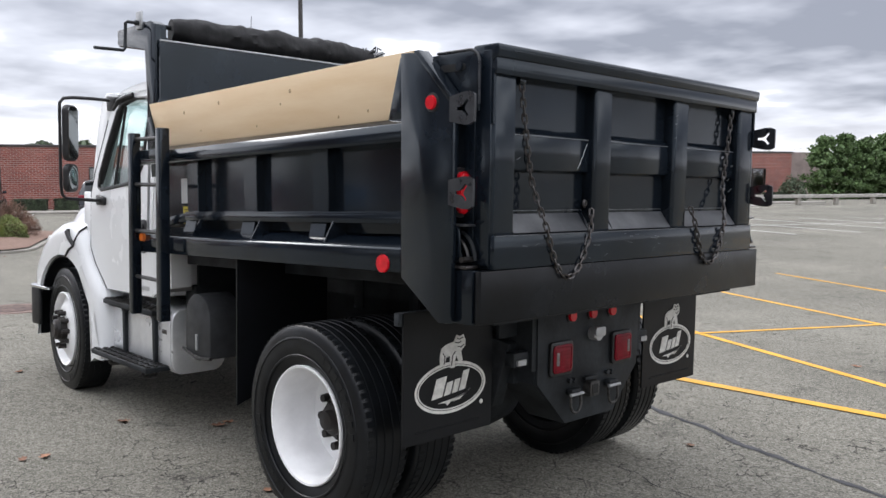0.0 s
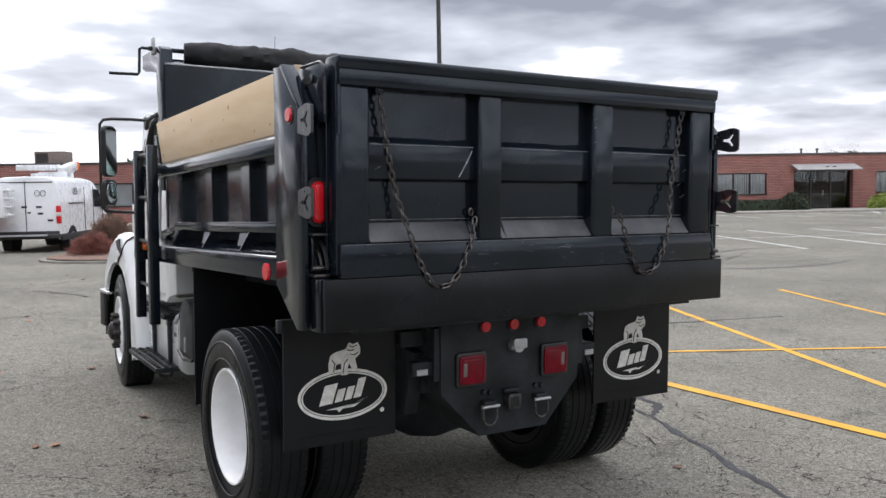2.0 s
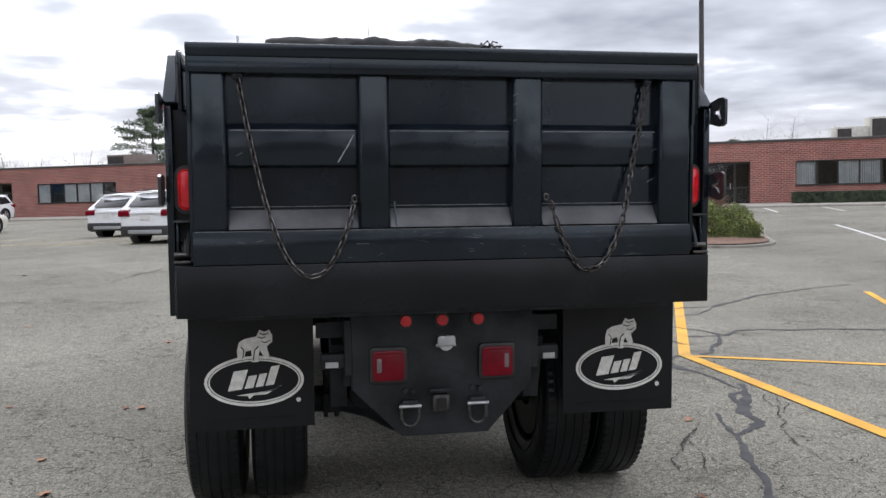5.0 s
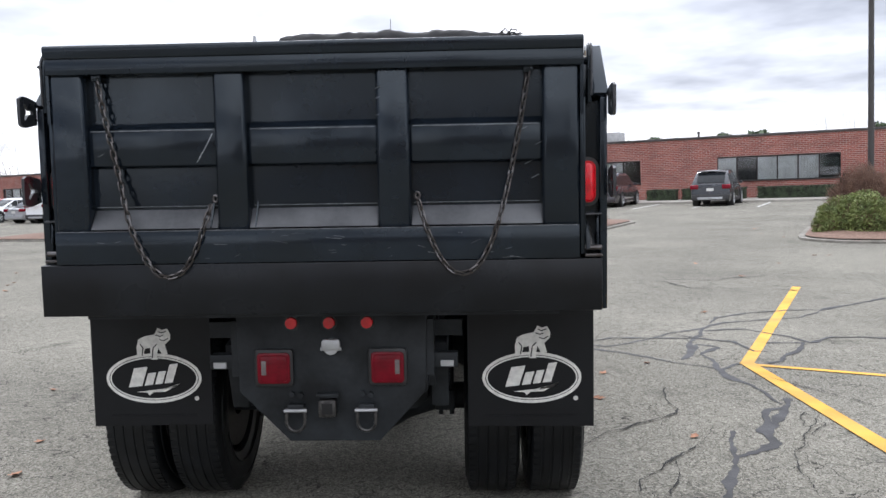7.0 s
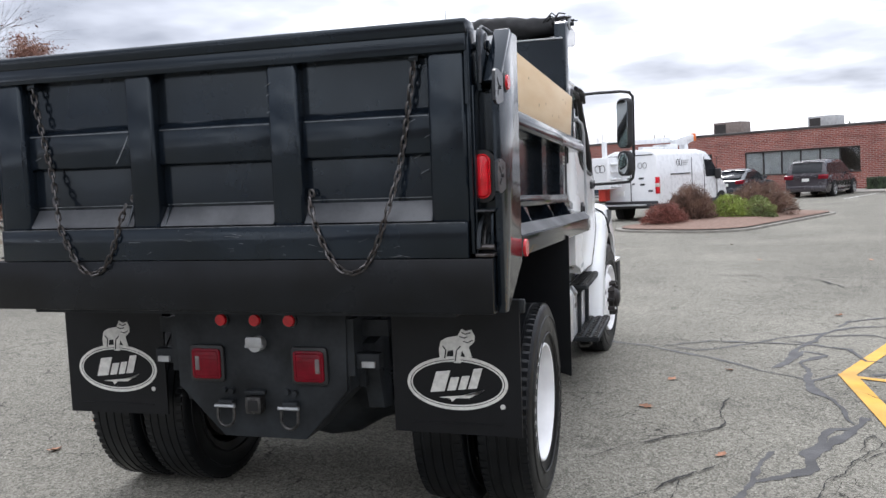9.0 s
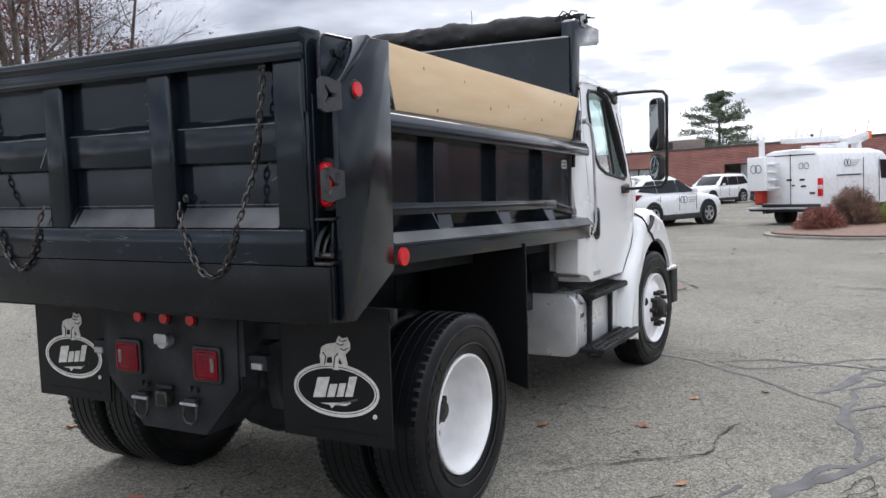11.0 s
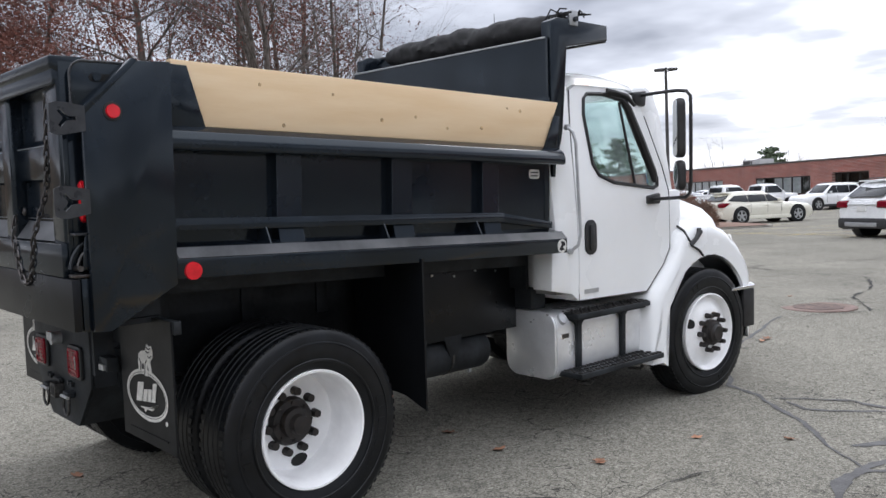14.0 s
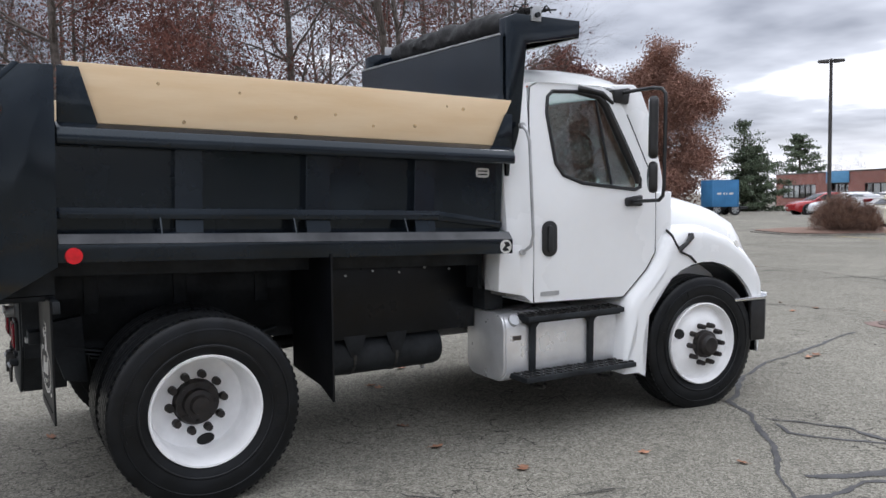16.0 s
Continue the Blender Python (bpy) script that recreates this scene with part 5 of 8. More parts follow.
        bmesh.ops.transform(bm2, matrix=Matrix.Translation((1.4225 + o, 3.012, 1.735)) @ Matrix.Diagonal((0.064, 0.014, 0.088, 1)), verts=bm2.verts)
        part("mirror_face", sx(bm2, s), MIRROR, m, xf=ang)
        # lower cab corner skirt
        part("cab_skirt", sx(prism([(1.915, 1.0), (1.93, 1.30), (2.19, 1.30), (2.19, 0.91), (2.13, 0.955)], "x", 0.95, 1.118, 0.008), s), WHITE, truck)
        # stickers on the front of the box
    part("cab_rear_seal", box(-0.9, 0.9, 1.90, 1.93, 1.0, 1.3), BLACK_ROUGH, truck)
    for x in (-0.6, -0.25, 0, 0.25, 0.6):
        part("roof_lamp", prism(rounded(x - 0.05, x + 0.05, 2.86, 2.96, 0.03, 3), "z", 2.44, 2.475, 0.01), AMBER, truck, "amber roof marker lamp")


def build_hood():
    # bonnet lofted along y
    secs = []
    for y, zc, hw, zs in ((3.40, 1.672, 1.00, 1.50), (3.60, 1.652, 0.97, 1.47), (3.90, 1.605, 0.93, 1.41), (4.22, 1.535, 0.89, 1.33), (4.46, 1.435, 0.85, 1.235), (4.61, 1.315, 0.80, 1.12), (4.69, 1.13, 0.74, 0.98), (4.71, 0.85, 0.69, 0.80)):
        prof = [(0, zc), (hw * 0.45, zc - 0.005), (hw * 0.75, zc - 0.035), (hw * 0.93, zc - 0.085), (hw, zs), (hw + 0.03, zs - 0.10), (hw + 0.03, 0.75)]
        secs.append([(-a, y, b) for a, b in prof[::-1][:-1]] + [(a, y, b) for a, b in prof])
    part("bonnet", loft(secs), WHITE, truck, "white sloping bonnet", smooth=60)

    def fender(s):
        # outline with the wheel arch cut out
        wc = (3.715, 0.49)
        arch = arc(*wc, 0.615, 197, -12, 20)[::1]
        outer = [(4.36, 0.62), (4.41, 0.80), (4.39, 0.94), (4.325, 1.045), (4.19, 1.18), (3.99, 1.30), (3.75, 1.372), (3.50, 1.375), (3.36, 1.30), (3.29, 1.18), (3.20, 1.06), (3.02, 0.90), (2.965, 0.80), (2.94, 0.60), (2.925, 0.348), (3.06, 0.345)]
        pts = arch + outer
        # inner to outer skin, rolling in along the crown
        rings = []
        n = len(pts)
        for x, shrink in ((0.70, 0.0), (1.10, 0.0), (1.165, 0.02), (1.195, 0.055), (1.205, 0.10)):
            ring = []
            for i, (y, z) in enumerate(pts):
                v = Vector((y - wc[0], z - wc[1]))
                if i >= len(arch) and i < len(pts) - 2 and z > 0.5:
                    d = v.normalized()
                    ring.append((x, y - d.x * shrink, z - d.y * shrink))
                else:
                    ring.append((x, y, z))
            rings.append(ring)
        bm = bmesh.new()
        vs = [[bm.verts.new(p) for p in r] for r in rings]
        for A, B in zip(vs, vs[1:]):
            for k in range(n):
                bm.faces.new((A[k], A[(k + 1) % n], B[(k + 1) % n], B[k]))
        f = bm.faces.new(vs[-1])
        bmesh.ops.triangulate(bm, faces=[f])
        fe = part("fender", sx(bm, s), WHITE, truck, "rounded white front wing", smooth=40)
        # bonnet seam across the wing, rubber latch, side marker
        part("wing_seam", sx(tube([(0.80, 3.575, 1.607), (0.925, 3.55, 1.560), (0.99, 3.53, 1.478), (1.022, 3.49, 1.385), (1.04, 3.45, 1.352), (1.10, 3.42, 1.345), (1.168, 3.41, 1.31), (1.203, 3.415, 1.25), (1.212, 3.46, 1.19), (1.213, 3.55, 1.155), (1.213, 3.61, 1.105)], 0.0085, 6), s), SEAM, fe)
        lt = part("bonnet_latch", sx(tube([(1.205, 3.44, 1.20), (1.225, 3.50, 1.25), (1.215, 3.56, 1.30)], [0.022, 0.016, 0.024], 8), s), PLASTIC, truck, "black rubber bonnet latch")
        part("latch_loop", sx(box(1.195, 1.215, 3.54, 3.585, 1.285, 1.325, 0.006), s), PLASTIC, lt)
        part("wing_marker", sx(cyl((1.135, 4.075, 1.205), (1.180, 4.085, 1.222), 0.036, 0.026, 14), s), CLEAR, truck, "small pale wing marker lamp")
        part("arch_liner", sx(prism(arc(*wc, 0.612, 197, -12, 16) + arc(*wc, 0.598, -12, 197, 16), "x", 0.66, 1.178), s), MATTE, truck)
        part("arch_back", sx(prism(arc(*wc, 0.65, 200, -15, 16), "x", 0.64, 0.66), s), MATTE, truck)

    both(fender)
    bp = part("bumper", prism([(-1.235, 4.20), (-1.25, 4.34), (-1.12, 4.51), (-0.92, 4.66), (-0.6, 4.74), (0.6, 4.74), (0.92, 4.66), (1.12, 4.51), (1.25, 4.34), (1.235, 4.20), (1.195, 4.20), (1.20, 4.30), (1.07, 4.46), (0.88, 4.58), (0.58, 4.64), (-0.58, 4.64), (-0.88, 4.58), (-1.07, 4.46), (-1.20, 4.30), (-1.195, 4.20)], "z", 0.46, 0.78, 0.012), PLASTIC, truck, "black front bumper with bright top edge")
    part("bumper_trim", prism([(-1.235, 4.02), (-1.258, 4.34), (-1.125, 4.518), (-0.922, 4.668), (-0.6, 4.748), (0.6, 4.748), (0.922, 4.668), (1.125, 4.518), (1.258, 4.34), (1.235, 4.02), (1.16, 4.02), (1.18, 4.30), (1.06, 4.45), (0.87, 4.57), (0.57, 4.63), (-0.57, 4.63), (-0.87, 4.57), (-1.06, 4.45), (-1.18, 4.30), (-1.16, 4.02)], "z", 0.782, 0.805, 0.004), CHROME, bp)
    part("firewall", box(-0.95, 0.95, 3.38, 3.42, 0.75, 1.62), BLACK_ROUGH, truck)


def tread_step(y0, y1, x0, x1, z, parent, name):
    st = part(name, box(x0, x1, y0, y1, z - 0.035, z, 0.004), BLACK_ROUGH, parent, "black expanded-metal step")
    bm = bmesh.new()
    ny = int((y1 - y0) / 0.045)
    for i in range(ny):
        for j in range(4):
            xx = x0 + (x1 - x0) * (j + 0.5) / 4
            yy = y0 + (y1 - y0) * (i + 0.5) / ny
            own = box(-0.018, 0.018, -0.006, 0.006, 0, 0.010)
            merge(bm, own, Matrix.Translation((xx, yy, z)) @ pose(0, 0, 0, 0, 0, 28 if (i + j) % 2 else -28))
    part("tread_teeth", bm, STEELDARK, st)["kind"] = "stuff"
    return st


def build_steps():
    def side(s):
        # aluminium tank with rounded rectangular section
        pts = rounded(0.62, 1.085, 0.375, 0.835, 0.10, 6)
        bm = prism(pts, "y", 2.0, 2.95, 0.0)
        tk = part("fuel_tank", sx(bm, s), ALU, truck, "scuffed aluminium tank", smooth=40)
        cap = prism(rounded(0.625, 1.08, 0.38, 0.84, 0.10, 6), "y", 1.98, 2.002, 0.012, 2)
        part("tank_end", sx(cap, s), ALU, tk)
        part("tank_cap", sx(cyl((1.02, 2.065, 0.755), (1.085, 2.065, 0.800), 0.040, 0.038, 18), s), STEEL, tk)
        part("tank_label", sx(box(1.085, 1.0865, 2.05, 2.12, 0.66, 0.69), s), CHAIN, tk)
        for y in (2.20, 2.70):
            part("tank_strap", sx(prism([(1.086, 0.42), (1.112, 0.42), (1.118, 0.775), (1.086, 0.78)], "y", y - 0.022, y + 0.022, 0.003), s), BLACK_ROUGH, tk)
            for e in (-1, 1):
                part("strap_gusset", sx(prism([(y + e * 0.022, 0.775), (y + e * 0.062, 0.775), (y + e * 0.022, 0.735)], "x", 1.092, 1.112), s), BLACK_ROUGH, tk)
        hold = part("step_bracket", sx(box(0.98, 1.13, 2.13, 2.95, 0.770, 0.786), s), BLACK_ROUGH, truck)
        ob = tread_step(2.12, 2.955, 0.99, 1.17, 0.822, truck, "upper_step") if s > 0 else tread_step(2.12, 2.955, -1.17, -0.99, 0.822, truck, "upper_step")
        ob = tread_step(2.04, 2.99, 1.02, 1.26, 0.44, truck, "lower_step") if s > 0 else tread_step(2.04, 2.99, -1.26, -1.02, 0.44, truck, "lower_step")
        for y in (2.2, 2.78):
            part("step_hanger", sx(tube([(1.06, y, 0.41), (1.10, y, 0.34), (1.16, y + 0.05, 0.335), (1.18, y + 0.05, 0.36)], 0.014, 6), s), STEELDARK, truck)
        # body mounts under the cab
        part("cab_mount", sx(box(0.5, 0.9, 1.95, 2.1, 0.85, 1.0, 0.01), s), BLACK_ROUGH, truck)

    both(side)


def build_ladder():
    """Black ladder at the front of the box on the driver's side, and the box under it."""
    ld = part("ladder", box(-1.29, -1.225, 1.895, 1.95, 0.85, 2.03, 0.006), BLACK, truck, "black steel bed ladder")
    part("ladder_stile", box(-1.29, -1.225, 1.485, 1.55, 0.85, 2.05, 0.006), BLACK, ld)
    for z in (1.99, 1.70, 1.40, 1.10):
        part("rung", cyl((-1.258, 1.51, z), (-1.258, 1.93, z), 0.013, seg=8), STEELDARK, ld)
    part("ladder_bracket", box(-1.235, -1.05, 1.53, 1.90, 1.86, 1.92, 0.005), BLACK, ld)
    part("ladder_bracket", box(-1.235, -1.10, 1.30, 1.95, 1.30, 1.38, 0.005), BLACK, ld)
    part("ladder_lamp", cyl((-1.235, 1.84, 1.36), (-1.255, 1.84, 1.36), 0.03, 0.026, 14), AMBER, truck, "amber side marker lamp")
    # grey plastic case behind the tank
    case = part("tool_case", prism(arc(1.42, 0.86, 0.16, 0, 180, 10) + [(1.26, 0.62), (1.58, 0.62)], "x", -1.08, -0.86, 0.012), CASEGREY, truck, "dark grey plastic case")
    part("case_latch", box(-1.09, -1.08, 1.41, 1.43, 0.66, 0.76), STEEL, case)
    part("case_strap", tube([(-1.085, 1.24, 0.63), (-1.10, 1.40, 0.615), (-1.085, 1.60, 0.65)], 0.011, 6), STEELDARK, case)


def build_labels():
    # paper labels by the ladder, stickers on the other side
    part("white_label", box(-1.0565, -1.055, 1.52, 1.66, 1.66, 1.82), LABELW, truck, xf=BED)
    lb = part("yellow_label", box(-1.0565, -1.055, 1.52, 1.64, 1.53, 1.64), LABELY, truck, xf=BED)
    for k in range(4):
        part("label_bar", box(-1.0575, -1.0565, 1.535, 1.625, 1.55 + 0.022 * k, 1.556 + 0.022 * k), SEAM, lb, xf=BED)
    st = part("maker_sticker", prism(rounded(1.77, 1.87, 1.825, 1.885, 0.02, 3), "x", 1.0555, 1.058), DECAL, truck, "small silver maker's sticker", xf=BED)
    for k in range(2):
        part("label_bar", box(1.058, 1.0595, 1.785, 1.855, 1.84 + 0.022 * k, 1.848 + 0.022 * k), SEAM, st, xf=BED)
    dc = part("round_sticker", cyl((1.2245, 1.90, 1.39), (1.2265, 1.90, 1.39), 0.044, seg=24), DECAL, truck, "round white maker's sticker", xf=BED)
    part("sticker_figure", prism([(1.87, 1.37), (1.895, 1.40), (1.885, 1.42), (1.92, 1.42), (1.93, 1.395), (1.905, 1.385), (1.925, 1.365), (1.89, 1.36)], "x", 1.2265, 1.2285), SEAM, dc, xf=BED)


CASEGREY = mat("dark_grey_plastic", (0.035, 0.037, 0.04), 0.55, vary=0.15, scale=10)
before = set(bpy.data.objects)
build_cab()
build_hood()
build_steps()
# the cab stands a little off the box's middle, so its driver's side lies closer in
for ob in set(bpy.data.objects) - before:
    if ob.type == "MESH":
        for v in ob.data.vertices:
            if v.co.x < 0:
                v.co.x *= 0.905
build_ladder()
build_labels()

# ---- painted lines, cracks, ground litter ----
YELLOW = mat("yellow_line_paint", (0.74, 0.385, 0.035), 0.7, vary=0.1, scale=3, grain=40, stains=0.35, bump=0.2)
YELLOW_OLD = mat("faded_yellow_paint", (0.42, 0.33, 0.14), 0.8, vary=0.15, scale=3, grain=40, stains=0.5, bump=0.2)
WHITELINE = mat("white_line_paint", (0.62, 0.62, 0.60), 0.75, vary=0.1, scale=2, grain=40, stains=0.35, bump=0.2)
TAR = mat("crack_sealer", (0.030, 0.030, 0.033), 0.6, vary=0.25, scale=6, grain=60, bump=0.25)
CRACK = mat("open_crack", (0.028, 0.027, 0.025), 0.95, vary=0.2)
CONCRETE = mat("pale_concrete", (0.34, 0.32, 0.285), 0.85, vary=0.12, scale=3, grain=60, bump=0.15, stains=0.3)
MULCH = mat("bark_mulch", (0.25, 0.155, 0.115), 0.95, col2=(0.13, 0.080, 0.058), scale=14, grain=50, bump=0.8)


def painted(name, label, runs, width, material, h=0.005):
    for a, b in runs:
        pts = [Vector((*(S0 + s * D_ + n * F_).to_2d(),)) for s, n in (a, b)]
        tagged(part(name, ribbon(bmesh.new(), pts, width, h), material), label, "line", "painted bay lines", "structure")


# yellow double bay row: spine along D_, bay lines across it, and a slanting end line
painted("bay_line", "thick yellow painted bay line", [((0.045, 0), (0.045, 5.45))], 0.115, YELLOW)
painted("bay_line", "thick yellow painted bay line", [((2.82 * k, -5.3), (2.82 * k, 5.4)) for k in range(1, 7)], 0.10, YELLOW)
painted("bay_spine", "thin yellow painted line across the bays", [((0.09, 0.0), (17, 0.0))], 0.075, YELLOW, 0.007)
e = Vector((3.34, -2.4, 0)) - S0
painted("bay_end_line", "thick yellow slanting painted line", [((0.035, 0.06), (e.dot(D_), e.dot(F_)))], 0.13, YELLOW, 0.009)
painted("white_bay_line", "worn white painted bay line", [((5.3 + 2.55 * k, 12.9), (5.3 + 2.55 * k, 21.6)) for k in range(10)], 0.11, WHITELINE)
painted("white_spine", "worn white painted line", [((5.0, 17.3), (31, 17.3))], 0.09, WHITELINE, 0.007)
painted("white_bay_line", "worn white painted bay line", [((-9.2 + 2.8 * k, 32.0), (-9.2 + 2.8 * k, 37.6)) for k in range(17)], 0.10, WHITELINE)
painted("hatch_line", "white hatched walkway stripe", [((27.5 + 0.9 * k, 35.4), (28.3 + 0.9 * k, 37.4)) for k in range(7)], 0.25, WHITELINE)
painted("faded_bay_line", "faded yellow painted bay line", [((-15.7 - 2.75 * k, 13.6), (-15.7 - 2.75 * k, 21.5)) for k in range(6)], 0.11, YELLOW_OLD)
painted("faded_spine", "faded yellow painted line", [((-14, 14.5), (-29, 14.5))], 0.12, YELLOW_OLD, 0.007)
painted("faded_bay_line", "faded yellow painted bay line", [((-24 - 2.8 * k, 31.5), (-24 - 2.8 * k, 37.4)) for k in range(12)], 0.11, YELLOW_OLD)

SEALED = [  # width, points
    (0.065, [(1.42, -2.0), (1.60, -1.25), (1.83, -0.73), (1.99, -0.24), (2.14, 0.12), (2.26, 0.37), (2.28, 0.61), (2.33, 0.92)]),
    (0.085, [(2.26, 0.37), (2.45, 0.51), (2.54, 0.65), (2.52, 0.88), (2.68, 1.10), (2.86, 1.28), (3.04, 1.70)]),
    (0.06, [(2.60, 1.00), (2.68, 1.22), (2.80, 1.38), (2.92, 1.44)]),
    (0.055, [(2.94, 1.55), (2.92, 1.81), (2.84, 2.21), (2.80, 2.53), (2.85, 3.03), (2.82, 3.27), (3.03, 3.60), (2.90, 3.73), (2.60, 3.10)]),
    (0.045, [(-0.09, 7.49), (0.39, 5.64), (0.70, 4.72), (1.22, 3.99), (1.54, 3.87), (2.05, 3.43), (2.54, 2.89), (2.83, 2.64), (3.08, 2.92)]),
    (0.05, [(1.80, 3.83), (1.98, 3.73), (2.43, 4.00), (2.80, 4.33), (3.18, 4.59), (3.56, 4.97), (4.15, 5.13), (4.50, 5.19), (4.92, 5.75), (6.15, 6.65), (8.2, 7.4)]),
    (0.06, [(3.18, 4.59), (2.85, 3.79), (2.57, 3.07)]),
    (0.05, [(3.38, 4.93), (3.52, 5.29), (4.03, 5.58), (4.53, 5.77), (4.90, 5.75)]),
    (0.05, [(7.79, 3.31), (6.08, 3.67), (4.66, 4.01), (4.34, 4.02), (4.03, 3.79), (3.92, 4.10), (3.60, 4.53), (3.16, 4.46)]),
    (0.06, [(3.59, 3.77), (3.93, 3.76), (3.76, 3.38), (3.54, 3.17), (3.42, 2.94), (3.29, 2.90)]),
    (0.045, [(2.80, 4.20), (3.30, 3.87), (3.34, 3.39), (3.46, 3.38)]),
    (0.04, [(1.66, 3.86), (2.12, 4.16), (2.64, 4.06), (3.06, 4.04)]),
]
OPEN = [
    (0.022, [(1.33, 0.57), (1.55, 0.88), (1.85, 1.09), (2.05, 1.36), (2.21, 2.04)]),
    (0.020, [(2.33, 0.92), (2.18, 0.76), (1.92, 0.50), (1.80, 0.33), (1.58, 0.02), (1.52, -0.17)]),
    (0.018, [(1.83, 0.33), (1.81, 0.18), (1.71, -0.22)]),
    (0.022, [(3.07, 1.22), (2.75, 0.58), (2.63, 0.44), (2.53, 0.19), (2.50, -0.15)]),
    (0.018, [(2.81, 0.96), (3.00, 1.31), (3.04, 1.05), (2.88, 0.77)]),
    (0.020, [(2.84, 2.21), (3.10, 2.30), (3.36, 1.95), (3.52, 1.40)]),
    (0.016, [(0.78, -0.17), (0.71, -0.48), (0.62, -0.87), (0.64, -1.4)]),
    (0.016, [(-2.64, 4.41), (-1.88, 4.27), (-1.14, 4.15), (-0.4, 4.1), (0.5, 4.0), (1.22, 3.97)]),
    (0.035, [(1.92, 9.18), (2.80, 8.94), (3.67, 8.52), (3.84, 7.78), (4.74, 7.58), (5.95, 7.02)]),
    (0.016, [(-4.15, 19.27), (-2.12, 16.62), (-2.06, 13.41), (-0.63, 12.41), (1.2, 11.8)]),
    (0.04, [(-1.68, 12.62), (-0.7, 11.81), (-0.13, 10.23), (-0.07, 9.51), (0.55, 8.48), (0.1, 7.6)]),
    (0.04, [(11.21, 11.11), (11.87, 9.68), (13.77, 9.47), (16.32, 10.65)]),
    (0.04, [(-3.73, 10.49), (-3.68, 11.43), (-3.23, 13.11), (-2.0, 15.5)]),
    (0.04, [(-9.0, 12.2), (-6.4, 12.9), (-3.3, 12.6), (-0.7, 11.8)]),
    (0.04, [(2.3, 9.2), (4.4, 8.7), (6.6, 9.6)]),
    (0.04, [(1.2, 14.5), (3.8, 13.7), (6.2, 14.2)]),
    (0.04, [(-6.5, 7.5), (-4.6, 8.4), (-2.9, 7.9), (-1.0, 8.9)]),
]
for i, (w, pts) in enumerate(SEALED):
    tagged(part("sealed_crack", ribbon(bmesh.new(), [Vector(p) for p in pts], 0.85 * w, 0.0035 + 0.00025 * i, 0.35, 0.04, 0.95), TAR), "crack in the asphalt filled with black sealer", "crack", "pavement cracks", "structure")
for i, (w, pts) in enumerate(OPEN):
    tagged(part("open_crack", ribbon(bmesh.new(), [Vector(p) for p in pts], (0.55 if w < 0.03 else 0.7) * w, 0.0105, 0.6, 0.025, 1.5), CRACK), "thin dark crack in the asphalt", "crack", "pavement cracks", "structure")

# tyre scuff rings
SCUFF = mat("tyre_scuff", (0.075, 0.074, 0.07), 0.85, vary=0.2, scale=2)
for cx, cy, r, a0, a1 in ((13.2, 8.2, 2.4, 20, 190), (16.4, 8.0, 3.2, 40, 170), (15.0, 11.5, 4.0, 200, 290)):
    tagged(part("tyre_scuff", ribbon(bmesh.new(), [Vector(p) for p in arc(cx, cy, r, a0, a1, 14)], 0.16, 0.003, 0.9, 0.3), SCUFF), "faint dark tyre scuff on the asphalt", "scuff", kind="structure")

# manhole
mh = thing("manhole_cover", "rusty round manhole cover set in a patched collar", "manhole", Matrix.Translation((-0.05, 8.45, fall(-0.05, 8.45))))
part("collar", cyl((0, 0, -0.02), (0, 0, 0.006), 0.46, seg=32), mat("reddish_patch", (0.20, 0.135, 0.115), 0.9, vary=0.2, scale=8, grain=60, bump=0.3), mh)
part("cover", cyl((0, 0, 0), (0, 0, 0.011), 0.31, seg=32), mat("rusty_iron", (0.115, 0.07, 0.055), 0.75, metal=0.2, vary=0.3, scale=12, bump=0.4), mh)

# fallen leaves
LEAF = mat("fallen_oak_leaf", (0.40, 0.20, 0.115), 0.8, col2=(0.24, 0.115, 0.07), scale=30, grain=90, per_object=0.35)


def leaf_mesh(seed, size):
    rnd = random.Random(seed)
    bm = bmesh.new()
    n = 14
    ring, mid = [], []
    for k in range(n):
        a = 2 * math.pi * k / n
        r = size * (0.62 + 0.38 * abs(math.cos(2.5 * a))) * rnd.uniform(0.8, 1.1)
        x, y = r * math.cos(a) * 1.25, r * math.sin(a) * 0.8
        z = 0.006 + 0.55 * abs(y) * rnd.uniform(0.2, 0.9) + 0.25 * max(0, abs(x) - size * 0.5)
        ring.append(bm.verts.new((x, y, z)))
    c = bm.verts.new((0, 0, 0.004))
    for k in range(n):
        bm.faces.new((c, ring[k], ring[(k + 1) % n]))
    tube([(size * 1.1, 0, 0.01), (size * 1.6, size * 0.1, 0.012)], 0.0012, 4, False, bm)
    return bm


leaf_base = [leaf_mesh(i, 0.041) for i in range(5)]
leaf_data = []
for i, bm in enumerate(leaf_base):
    for f in bm.faces:
        f.smooth = True
    me = bpy.data.meshes.new("fallen_leaf")
    bm.to_mesh(me)
    bm.free()
    me.materials.append(LEAF)
    leaf_data.append(me)
LEAVES = [(-1.2, 4.48), (-1.84, 1.93), (-1.96, 1.96), (-1.16, 2.37), (-0.6, 1.88), (-1.12, 0.53), (1.47, -0.6), (5.08, -0.34), (-1.99, 4.68), (-2.26, 0.79), (-1.99, 8.69), (-1.38, 8.63), (-2.85, 2.18), (-2.08, 0.16),
          (1.78, 2.57), (2.23, 2.94), (1.63, 1.74), (1.6, 1.77), (2.09, 0.79), (3.07, 11.16), (1.0, 1.51), (0.48, 1.54), (-0.56, -0.61), (-0.7, 1.85), (0.49, 6.05), (-1.39, 8.17)]
rl = random.Random(11)
